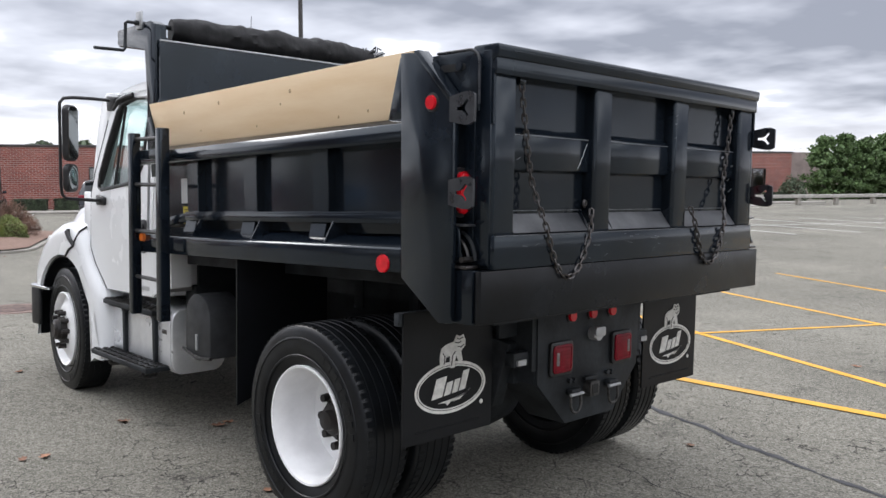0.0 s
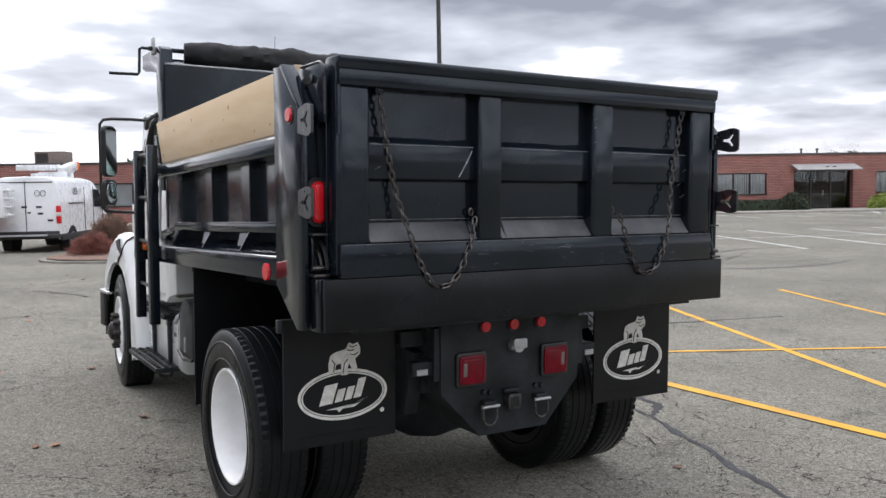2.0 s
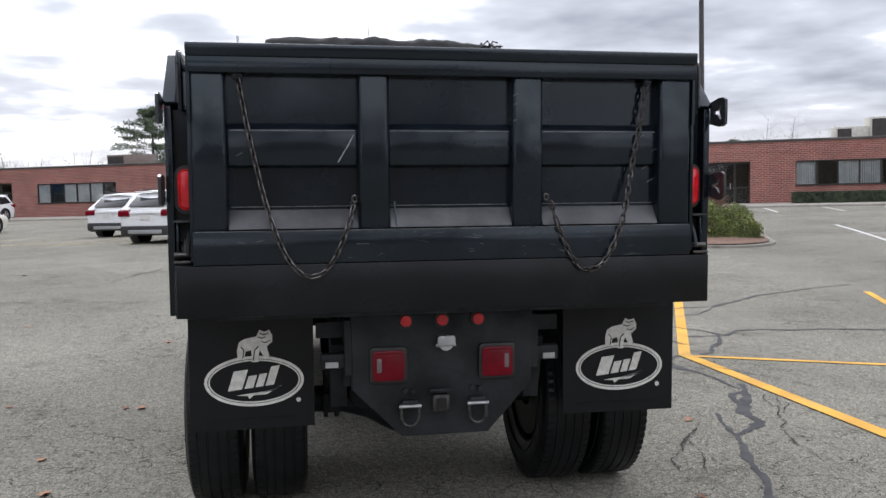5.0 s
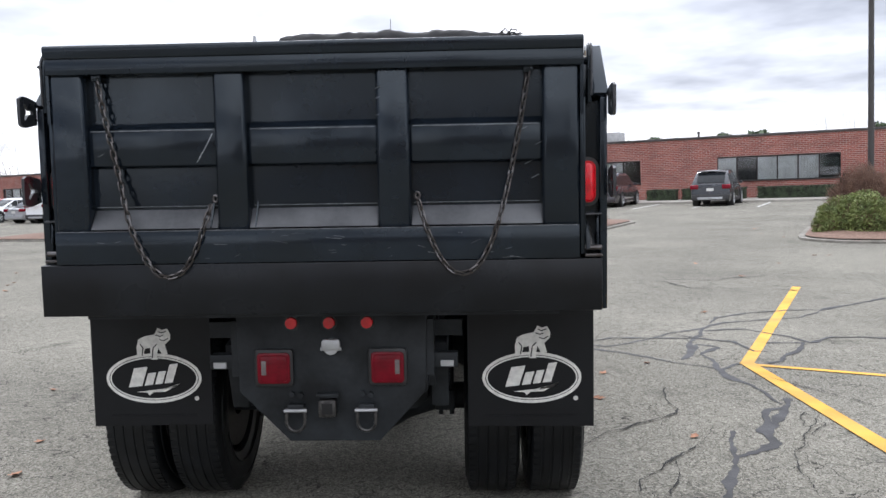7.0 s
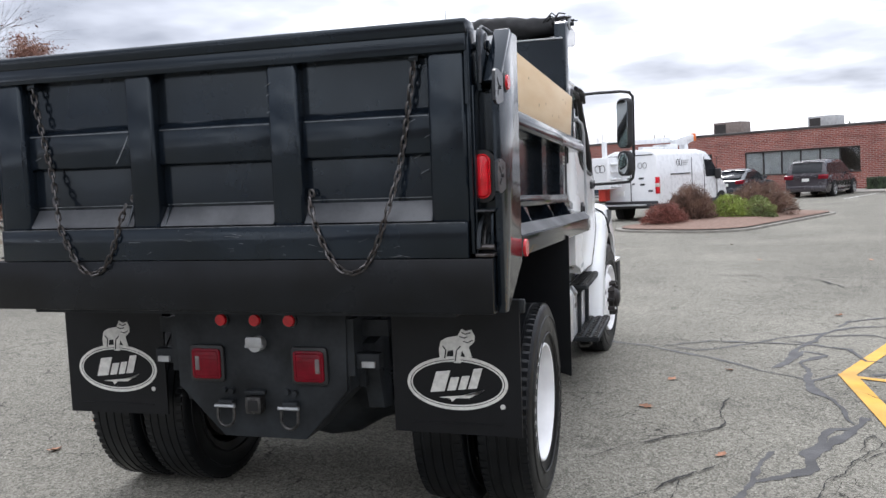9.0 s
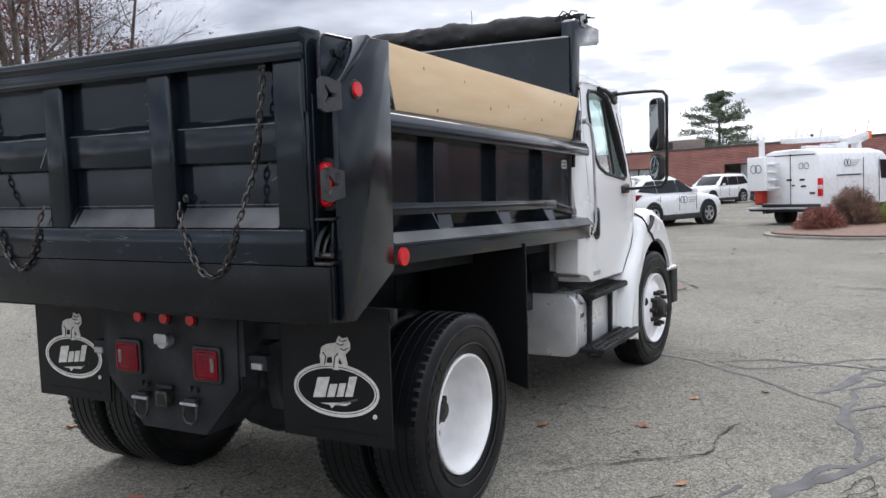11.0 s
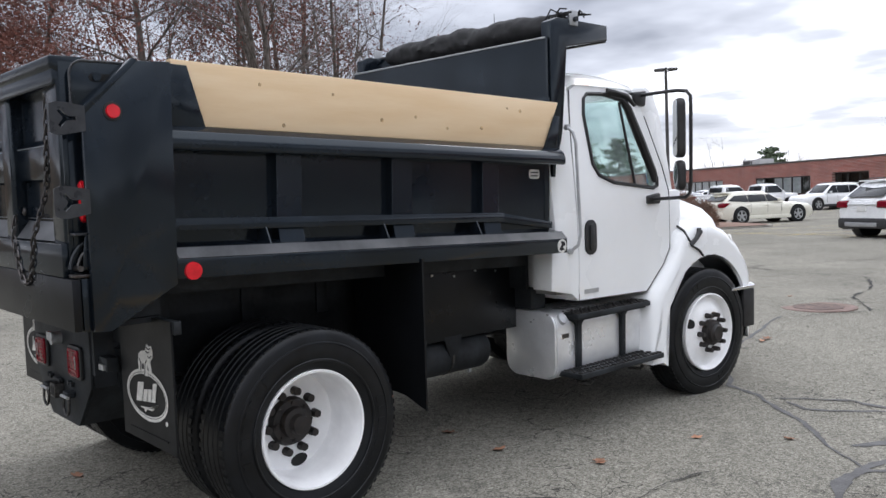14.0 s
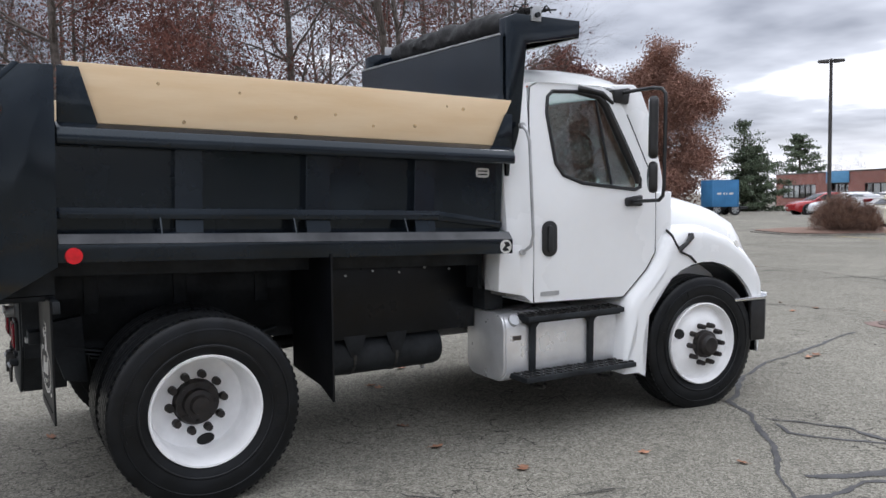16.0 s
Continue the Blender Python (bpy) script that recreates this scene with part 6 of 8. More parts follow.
LEAVES += [(rl.uniform(-9, 9), rl.uniform(5, 20)) for k in range(34)]
for k, (x, y) in enumerate(LEAVES):
    ob = new("fallen_leaf", leaf_data[k % 5])
    ob.matrix_basis = Matrix.Translation((x, y, fall(x, y) + 0.001)) @ pose(0, 0, 0, rl.uniform(-6, 6), rl.uniform(-6, 6), rl.uniform(0, 360)) @ Matrix.Scale(rl.uniform(0.75, 1.25), 4)
    tagged(ob, "curled brown fallen oak leaf on asphalt", "leaf", "fallen leaves")

# ---- the building ----
BRICK = None


def brick_mat():
    m = bpy.data.materials.new("red_brick_wall")
    m.use_nodes = True
    nt = m.node_tree
    N, L = nt.nodes.new, nt.links.new
    p = nt.nodes["Principled BSDF"]
    tc, mp = N("ShaderNodeTexCoord"), N("ShaderNodeMapping")
    mp.inputs["Rotation"].default_value = (radians(90), 0, 0)
    L(tc.outputs["Object"], mp.inputs[0])
    br = N("ShaderNodeTexBrick")
    br.inputs["Scale"].default_value = 1.0
    br.inputs["Brick Width"].default_value, br.inputs["Row Height"].default_value = 0.30, 0.102
    br.inputs["Mortar Size"].default_value = 0.011
    br.inputs["Color1"].default_value, br.inputs["Color2"].default_value = (0.300, 0.090, 0.068, 1), (0.200, 0.062, 0.050, 1)
    br.inputs["Mortar"].default_value = (0.40, 0.31, 0.275, 1)
    L(mp.outputs[0], br.inputs["Vector"])
    n = N("ShaderNodeTexNoise")
    n.inputs["Scale"].default_value, n.inputs["Detail"].default_value = 0.9, 6
    L(tc.outputs["Object"], n.inputs["Vector"])
    mr = N("ShaderNodeMapRange")
    L(n.outputs["Fac"], mr.inputs[0])
    mr.inputs[1].default_value, mr.inputs[2].default_value, mr.inputs[3].default_value, mr.inputs[4].default_value = 0.3, 0.7, 0.82, 1.14
    mu = N("ShaderNodeVectorMath")
    mu.operation = "SCALE"
    L(br.outputs["Color"], mu.inputs[0])
    L(mr.outputs[0], mu.inputs["Scale"])
    L(mu.outputs[0], p.inputs["Base Color"])
    p.inputs["Roughness"].default_value = 0.88
    bn = N("ShaderNodeBump")
    bn.inputs["Strength"].default_value, bn.inputs["Distance"].default_value = 0.4, 0.01
    bn.invert = True
    L(br.outputs["Fac"], bn.inputs["Height"])
    L(bn.outputs[0], p.inputs["Normal"])
    return m


BRICK = brick_mat()
COPING = mat("dark_metal_coping", (0.065, 0.058, 0.055), 0.55, vary=0.2, scale=1)
BFRAME = mat("dark_bronze_frame", (0.035, 0.030, 0.028), 0.5, vary=0.15, scale=4)
BLIND = mat("vertical_blind", (0.74, 0.75, 0.74), 0.7, vary=0.1, scale=3)
WALLTOP, N0 = 3.5, 42.3
bpose = lot_pose(0, N0)
WINDOWS = [(-84, -77.2), (-68.8, -62.1), (-57.5, -50.9), (-42.9, -36.5), (-31.3, -24.4), (-17.6, -11.3), (-6.93, -0.57), (7.0, 13.54), (17.9, 24.4), (31.8, 38.4)]
DOORS = [(-74.8, -71.4, 2.5), (-48.6, -45.0, 2.55), (-21.6, -19.6, 2.45), (2.2, 4.6, 2.45), (26.2, 30.2, 2.55)]


def build_building():
    holes = sorted([(a, b, 1.08, 2.42) for a, b in WINDOWS] + [(a, b, 0.0, h) for a, b, h in DOORS])
    bm = bmesh.new()
    x = -85.4
    for a, b, z0, z1 in holes + [(40.6, 40.6, 0, 0)]:
        box(x, a, 0, 0.32, -0.1, WALLTOP, bm=bm)
        if b > a:
            box(a, b, 0, 0.32, z1, WALLTOP, bm=bm)
            if z0 > 0:
                box(a, b, 0, 0.32, -0.1, z0, bm=bm)
        x = b
    wall = part("wall_front", bm, BRICK)
    wall.matrix_basis = bpose
    tagged(wall, "long red brick front wall of a low building", "wall", kind="structure")
    for nm, b in (("wall_left", (-85.4, -85.1, 0.32, 32)), ("wall_right", (40.3, 40.6, 0.32, 32)), ("wall_back", (-85.4, 40.6, 32, 32.3))):
        w = part(nm, box(*b, -0.1, WALLTOP), BRICK)
        w.matrix_basis = bpose
        tagged(w, "red brick wall of a low building", "wall", kind="structure")
    r = part("roof", box(-85.4, 40.6, 0.05, 32.2, WALLTOP - 0.15, WALLTOP - 0.02), mat("roof_gravel", (0.2, 0.19, 0.18), 0.9, vary=0.2))
    r.matrix_basis = bpose
    tagged(r, "flat gravel roof", "roof", kind="structure")
    c = part("roof_coping", box(-85.5, 40.7, -0.06, 0.36, WALLTOP, WALLTOP + 0.13, 0.02), COPING)
    c.matrix_basis = bpose
    tagged(c, "dark metal coping along the roof edge", "coping", kind="structure")
    rb = part("brick_band", box(-85.4, 40.6, -0.02, 0.0, 2.95, 3.06), BRICK)
    rb.matrix_basis = bpose
    tagged(rb, "projecting brick band under the roof edge", "trim", kind="structure")
    rnd = random.Random(4)
    for i, (a, b) in enumerate(WINDOWS):
        w = thing("window_%d" % (i + 1), "wide office window with dark frame and vertical blinds", "window", bpose, "office windows", "structure")
        n = 6
        part("window_sill", box(a - 0.05, b + 0.05, -0.06, 0.25, 1.02, 1.09, 0.01), BFRAME, w)
        part("window_head", box(a, b, 0.05, 0.2, 2.35, 2.42), BFRAME, w)
        step = (b - a) / n
        for k in range(n + 1):
            xx = a + step * k
            part("mullion", box(xx - 0.035, xx + 0.035, 0.06, 0.18, 1.09, 2.35), BFRAME, w)
        for k in range(n):
            x0, x1 = a + step * k + 0.035, a + step * (k + 1) - 0.035
            part("pane", box(x0, x1, 0.13, 0.14, 1.09, 2.35), PANE, w)
            if rnd.random() < 0.74:
                bm2 = bmesh.new()
                m = rnd.choice((7, 9, 11))
                hw = (x1 - x0) / m * 0.5
                for j in range(m):
                    xs = x0 + (x1 - x0) * (j + 0.5) / m
                    own = box(-hw, hw, -0.003, 0.003, 1.1, 2.34)
                    merge(bm2, own, Matrix.Translation((xs, 0.175, 0)) @ pose(0, 0, 0, 0, 0, rnd.uniform(6, 34)))
                bl = part("blind", bm2, BLIND, w)
                bl["kind"] = "stuff"
        part("room", prism([(a, 0.30), (b, 0.30), (b, 2.2), (a, 2.2)], "z", 1.0, 1.02), INTERIOR, w)
    back = part("wall_inner", box(-85, 40.2, 2.3, 2.4, 0, WALLTOP - 0.2), INTERIOR)
    back.matrix_basis = bpose
    tagged(back, "dim grey inner office wall", "wall", kind="structure")
    for i, (a, b, h) in enumerate(DOORS):
        d = thing("door_%d" % (i + 1), "recessed dark glazed building entrance", "door", bpose, "building entrances", "structure")
        part("door_recess", box(a, b, 0.9, 0.95, 0, h), SEAM, d)
        for k in range(4):
            xx = a + (b - a) * k / 3
            part("door_frame", box(xx - 0.05, xx + 0.05, 0.30, 0.42, 0, h), BFRAME, d)
        part("door_frame", box(a, b, 0.30, 0.42, h - 0.12, h), BFRAME, d)
        for k in range(3):
            x0, x1 = a + (b - a) * k / 3 + 0.05, a + (b - a) * (k + 1) / 3 - 0.05
            part("door_pane", box(x0, x1, 0.36, 0.37, 0.05, h - 0.12), PANE, d)
            part("door_rail", box(x0, x1, 0.345, 0.385, 0.95, 1.03), BFRAME, d)
        part("door_handle", cyl(((a + b) / 2 + 0.15, 0.30, 0.9), ((a + b) / 2 + 0.15, 0.30, 1.25), 0.015, seg=6), STEEL, d)
    # canopy over the main entrance, blue sign over the far one
    cp = thing("entrance_canopy", "pale grey sloping canopy over the entrance", "canopy", bpose)
    part("canopy_top", prism([(-0.9, 2.52), (0.0, 2.86), (0.0, 2.93), (-0.92, 2.58)], "x", 26.0, 30.3), mat("canopy_metal", (0.40, 0.40, 0.39), 0.5, vary=0.1), cp)
    for k in range(2):
        part("canopy_mark", box(28.0 + 0.5 * k, 28.2 + 0.5 * k, -0.62, -0.50, 2.72, 2.76), SEAM, cp)
    sg = thing("blue_sign", "flat sky-blue sign panel over an entrance", "sign", bpose)
    part("panel", box(-75.1, -71.2, -0.12, -0.02, 2.5, 3.6, 0.02), mat("sky_blue_sign", (0.10, 0.30, 0.52), 0.5, vary=0.06), sg)
    # roof plant
    for a, b, z, n, col in ((11.4, 13.6, 4.85, 3.0, 0), (9.6, 11.5, 4.35, 3.2, 0), (16.4, 18.6, 4.25, 3.0, 1), (-15.1, -13.5, 4.35, 3.4, 2), (-21.2, -19.4, 4.5, 4.0, 3), (-40.0, -36.9, 4.45, 4, 3), (-66, -63.5, 4.3, 5, 2)):
        ac = thing("rooftop_unit", "boxy metal air-conditioning unit on the roof", "air conditioner", bpose, "rooftop units")
        m = (mat("cream_unit", (0.55, 0.53, 0.47), 0.5, vary=0.08), mat("grey_unit", (0.30, 0.30, 0.30), 0.5, vary=0.1), mat("pale_grey_unit", (0.42, 0.42, 0.42), 0.5, vary=0.1), mat("brown_unit", (0.20, 0.16, 0.14), 0.6, vary=0.1))[col]
        part("casing", box(a, b, n, n + 1.6, WALLTOP - 0.02, z, 0.03), m, ac)
        part("louvre", box(a + 0.1, a + (b - a) * 0.45, n - 0.02, n, WALLTOP + 0.12, z - 0.12), BFRAME, ac)
        part("base_rail", box(a - 0.05, b + 0.05, n - 0.05, n + 1.65, WALLTOP - 0.03, WALLTOP + 0.07), COPING, ac)
    for s in (1.0, 27.5, 28.6, -8.2, -26.0, -60, 21):
        v = thing("roof_vent", "short roof vent pipe with cap", "vent", bpose, "roof vents")
        part("pipe", cyl((s, 1.5, WALLTOP - 0.05), (s, 1.5, WALLTOP + 0.38), 0.06, seg=10), COPING, v)
        part("cap", cyl((s, 1.5, WALLTOP + 0.38), (s, 1.5, WALLTOP + 0.48), 0.11, 0.08, 10), COPING, v)
    # pavement along the front
    pv = part("pavement", box(-85, 40, -4.2, -0.0, -0.02, 0.10, 0.02), CONCRETE)
    pv.matrix_basis = bpose
    tagged(pv, "concrete kerb and planting strip before the building", "pavement", kind="structure")


PANE = glass_mat("window_pane", (0.82, 0.85, 0.86), 0.01)
build_building()
# the next wing, past the right end
w = part("wall_wing", box(46, 100, -4, 14, 0, 4.0), mat("grey_block_wall", (0.30, 0.24, 0.22), 0.9, vary=0.15, scale=1))
w.matrix_basis = lot_pose(0, 58)
tagged(w, "dull grey-brown wall of a further building", "wall", kind="structure")
rail = thing("guard_rail", "low weathered wooden guard rail on posts", "guard rail", lot_pose(0, 0))
for k in range(7):
    part("post", box(32 + 3.0 * k - 0.12, 32 + 3.0 * k + 0.12, 35.0, 35.25, -0.1, 0.55, 0.02), CONCRETE, rail)
part("beam", box(31.5, 51, 34.95, 35.3, 0.50, 0.72, 0.02), mat("weathered_beam", (0.42, 0.40, 0.37), 0.9, vary=0.15), rail)


# ---- plants ----
def mesh_from(name, V, Fc, mats, idx=None, parent=None, label=""):
    me = bpy.data.meshes.new(name)
    me.from_pydata([tuple(v) for v in V], [], Fc)
    for m in mats:
        me.materials.append(m)
    if idx:
        me.polygons.foreach_set("material_index", idx)
    me.update()
    ob = new(name, me)
    if parent is not None:
        ob.parent = parent
    if label:
        ob["label"] = label
    return ob


def stick(V, Fc, p, q, r0, r1, seg=5):
    d = q - p
    if d.length < 1e-6:
        return
    t = d.normalized()
    u = t.orthogonal().normalized()
    w = t.cross(u)
    b = len(V)
    for c, r in ((p, r0), (q, r1)):
        for k in range(seg):
            a = 2 * math.pi * k / seg
            V.append(c + (u * math.cos(a) + w * math.sin(a)) * r)
    for k in range(seg):
        Fc.append((b + k, b + (k + 1) % seg, b + seg + (k + 1) % seg, b + seg + k))


def leaf_quad(V, Fc, c, size, rnd):
    n = Vector((rnd.gauss(0, 1), rnd.gauss(0, 1), rnd.gauss(0, 1))).normalized()
    u = n.orthogonal().normalized()
    w = n.cross(u)
    a = rnd.random() * 6.28
    u, w = u * math.cos(a) + w * math.sin(a), w * math.cos(a) - u * math.sin(a)
    b = len(V)
    s = size * rnd.uniform(0.6, 1.3)
    V += [c - u * s, c + w * s * 0.5 + n * s * 0.15, c + u * s, c - w * s * 0.5 + n * s * 0.15]
    Fc.append((b, b + 1, b + 2, b + 3))


def grow(V, Fc, tips, p, d, length, r, level, rnd, maxlev, spread, lift=0.25, seg=6):
    """A limb that bends as it goes, with side limbs, down to twigs."""
    n = 5 if level < 2 else 3
    q = p.copy()
    for k in range(n):
        d = (d + Vector((rnd.gauss(0, 0.13), rnd.gauss(0, 0.13), rnd.gauss(0, 0.09) + lift * 0.1))).normalized()
        e = q + d * length / n
        ra, rb = r * (1 - 0.75 * k / n), r * (1 - 0.75 * (k + 1) / n)
        stick(V, Fc, q, e, ra, rb, max(3, seg - level))
        q = e
        if level < maxlev and (level > 0 or k > 0):
            for _ in range(rnd.choice((1, 2, 2)) if level < 2 else rnd.choice((1, 1, 2))):
                ax = d.orthogonal().normalized()
                ax.rotate(Matrix.Rotation(rnd.random() * 6.28, 3, d))
                nd = (d * math.cos(spread) + ax * math.sin(spread) + Vector((0, 0, lift * 0.3))).normalized()
                grow(V, Fc, tips, q, nd, length * rnd.uniform(0.45, 0.68), rb * 0.54, level + 1, rnd, maxlev, spread, lift, seg)
    tips.append((q, level))


BARK = mat("grey_brown_bark", (0.120, 0.100, 0.088), 0.9, vary=0.25, scale=5, grain=40, bump=0.5)
LEAF_RED = mat("oak_autumn_leaf", (0.19, 0.066, 0.046), 0.75, vary=0.3, scale=1.5, grain=8, col2=(0.11, 0.045, 0.034))
LEAF_RUST = mat("rust_autumn_leaf", (0.30, 0.155, 0.110), 0.8, vary=0.3, scale=0.5, grain=6, col2=(0.20, 0.105, 0.076))
NEEDLE = mat("dark_conifer_needle", (0.125, 0.165, 0.100), 0.7, vary=0.3, scale=2, grain=10)
GREEN_BUSH = mat("juniper_green", (0.34, 0.41, 0.075), 0.65, vary=0.3, scale=4, grain=20, col2=(0.15, 0.21, 0.042))
HEDGE = mat("dark_hedge_green", (0.040, 0.058, 0.028), 0.75, vary=0.3, scale=4, grain=20)
TWIG = mat("brown_twig", (0.225, 0.135, 0.098), 0.85, vary=0.3, scale=3, grain=25)
JUNIPER = mat("dull_juniper_green", (0.24, 0.28, 0.085), 0.65, vary=0.3, scale=3, grain=20, col2=(0.10, 0.13, 0.042))
TWIG_RED = mat("red_barberry_twig", (0.26, 0.095, 0.072), 0.8, vary=0.3, scale=6, grain=20)


def tree(name, label, x, y, height, trunk, leaves, leaf_mat, seed, lev=4, spread=0.62, stems=1, leaf=0.10, clear=0.18, z=None):
    rnd = random.Random(seed)
    ob = thing(name, label, "tree", Matrix.Translation((x, y, (fall(x, y) if z is None else z) - 0.05)), "trees at the edge of the lot")
    V, Fc, tips, TV, TF = [], [], [], [], []
    for s in range(stems):
        base = Vector((rnd.uniform(-0.2, 0.2) * (stems > 1), rnd.uniform(-0.2, 0.2) * (stems > 1), 0))
        d = Vector((rnd.gauss(0, 0.05 + 0.14 * (stems > 1)), rnd.gauss(0, 0.05 + 0.14 * (stems > 1)), 1)).normalized()
        q = base
        n = 9
        for k in range(n):
            d = (d + Vector((rnd.gauss(0, 0.05), rnd.gauss(0, 0.05), 0.06))).normalized()
            e = q + d * height / n
            ra, rb = trunk * (1 - 0.9 * k / n), trunk * (1 - 0.9 * (k + 1) / n)
            stick(TV, TF, q, e, ra * (1.25 if k == 0 else 1), rb, 9)
            q = e
            if (k + 1) / n > clear:
                for _ in range(3 if stems == 1 else 2):
                    a = rnd.random() * 6.28
                    nd = Vector((math.cos(a) * math.sin(spread * 1.5), math.sin(a) * math.sin(spread * 1.5), math.cos(spread * 1.5) * rnd.uniform(0.4, 1.0))).normalized()
                    grow(V, Fc, tips, q, nd, height * rnd.uniform(0.22, 0.36) * (1.15 - 0.6 * k / n), rb * 0.42, 1, rnd, lev, spread)
    mesh_from("trunk", TV, TF, [BARK], parent=ob, label="grey-brown tapering trunk")
    mesh_from("limb_crown", V, Fc, [BARK], parent=ob, label="spreading bare limbs and twigs")["kind"] = "stuff"
    if leaves:
        V, Fc = [], []
        pts = [t for t, l in tips if l >= 2]
        for _ in range(leaves):
            c = rnd.choice(pts)
            if noise.noise(c * 0.45 + Vector((seed, 0, 0))) < (-0.04 if leaf < 0.09 else -0.4):
                continue
            wide = 0.24 if leaf < 0.09 else 0.40
            leaf_quad(V, Fc, c + Vector((rnd.gauss(0, wide), rnd.gauss(0, wide), rnd.gauss(0, wide * 0.75))), leaf, rnd)
        mesh_from("crown", V, Fc, [leaf_mat], parent=ob, label="thin crown of dull autumn leaves")
    return ob


def conifer(name, label, x, y, height, radius, seed, mtl, n=5200, bare=0.15, tiers=11, z=0.0, size=0.16):
    rnd = random.Random(seed)
    ob = thing(name, label, "tree", Matrix.Translation((x, y, z)), "evergreens")
    V, Fc = [], []
    stick(V, Fc, Vector((0, 0, -0.1)), Vector((0.1, 0, height * 0.97)), height * 0.022 + 0.05, 0.03, 8)
    LV, LF = [], []
    for t in range(tiers):
        for b in range(7):
            f = min(1.0, max(0.0, (t + rnd.uniform(-0.7, 0.7)) / (tiers - 1)))
            h = height * (bare + (0.97 - bare) * f)
            reach = radius * (0.25 + 0.75 * math.sin(math.pi * min(1, 0.30 + 0.72 * f)))
            a = 6.28 * (b + rnd.random()) / 7
            rr = reach * rnd.uniform(0.40, 1.18)
            p, q = Vector((0, 0, h)), Vector((math.cos(a) * rr, math.sin(a) * rr, h + rr * rnd.uniform(-0.1, 0.3)))
            stick(V, Fc, p, q, 0.03, 0.01, 4)
            for _ in range(n // (tiers * 7)):
                f = rnd.random() ** 0.6
                c = p.lerp(q, f) + Vector((rnd.gauss(0, 0.14), rnd.gauss(0, 0.14), rnd.gauss(0, 0.10))) * (1 + radius * 0.12)
                leaf_quad(LV, LF, c, size, rnd)
    mesh_from("trunk", V, Fc, [BARK], parent=ob, label="straight dark trunk")
    mesh_from("crown", LV, LF, [mtl], parent=ob, label="tiers of dark green needles")
    return ob


def shrub(name, label, s, n, rx, ry, rz, seed, leaf_mtl, twig_mtl, leaves=2600, twigs=260, size=0.045, group="shrubs", m=None):
    rnd = random.Random(seed)
    ob = thing(name, label, "shrub", m if m is not None else lot_pose(s, n) @ Matrix.Translation((0, 0, 0.08)), group)
    V, Fc = [], []
    for _ in range(twigs):
        a, f = rnd.random() * 6.28, rnd.random() ** 0.5
        q = Vector((math.cos(a) * rx * f, math.sin(a) * ry * f, rz * math.sqrt(max(0.05, 1 - f * f)) * rnd.uniform(0.75, 1.08)))
        p = Vector((q.x * 0.25, q.y * 0.25, 0))
        mid = p.lerp(q, 0.5) + Vector((rnd.gauss(0, 0.05), rnd.gauss(0, 0.05), 0.06))
        stick(V, Fc, p, mid, 0.012, 0.008, 3)
        stick(V, Fc, mid, q, 0.008, 0.003, 3)
        for _ in range(3):
            e = q + Vector((rnd.gauss(0, 0.07), rnd.gauss(0, 0.07), rnd.gauss(0, 0.04)))
            stick(V, Fc, mid.lerp(q, rnd.random()), e, 0.004, 0.002, 3)
    mesh_from("twig_mass", V, Fc, [twig_mtl], parent=ob)["kind"] = "stuff"
    V, Fc = [], []
    for _ in range(leaves):
        a, ph = rnd.random() * 6.28, rnd.random()
        z = ph
        f = math.sqrt(max(0, 1 - z * z))
        d = Vector((math.cos(a) * f, math.sin(a) * f, z))
        r = rnd.uniform(0.72, 1.0) * (1 + 0.22 * noise.noise(d * 2.6 + Vector((seed, seed, 0))))
        leaf_quad(V, Fc, Vector((d.x * rx * r, d.y * ry * r, max(0.02, d.z * rz * r))), size, rnd)
    mesh_from("foliage", V, Fc, [leaf_mtl], parent=ob)
    return ob


def island(nm, s0, s1, n0, n1):
    KERB = mat("weathered_kerb", (0.255, 0.240, 0.208), 0.9, vary=0.15, scale=3, grain=60, bump=0.2, stains=0.3)
    ob = thing("planting_island", "kerbed island bed covered in bark mulch", "island", kind="structure")
    pts = rounded(s0, s1, n0, n1, min(1.4, (s1 - s0) / 2.1), 5)
    inner = rounded(s0 + 0.15, s1 - 0.15, n0 + 0.15, n1 - 0.15, min(1.3, (s1 - s0) / 2.3), 5)
    bm = bmesh.new()
    rows = []
    for p, z in ((pts, -0.05), (pts, 0.055), (inner, 0.06), (inner, 0.02)):
        rows.append([bm.verts.new(lot(a, b, z)) for a, b in p])
    for A, B in zip(rows, rows[1:]):
        for k in range(len(A)):
            bm.faces.new((A[k], A[(k + 1) % len(A)], B[(k + 1) % len(A)], B[k]))
    part("kerb", bm, KERB, ob)
    bm = bmesh.new()
    c = bm.verts.new(lot((s0 + s1) / 2, (n0 + n1) / 2, 0.22))
    mid = [bm.verts.new(lot((s0 + s1) / 2 + (a - (s0 + s1) / 2) * 0.6, (n0 + n1) / 2 + (b - (n0 + n1) / 2) * 0.7, 0.18)) for a, b in inner]
    out = [bm.verts.new(lot(a, b, 0.09)) for a, b in inner]
    for k in range(len(out)):
        j = (k + 1) % len(out)
        bm.faces.new((out[k], out[j], mid[j], mid[k]))
        bm.faces.new((mid[k], mid[j], c))
    part("mulch", bm, MULCH, ob)
    return ob


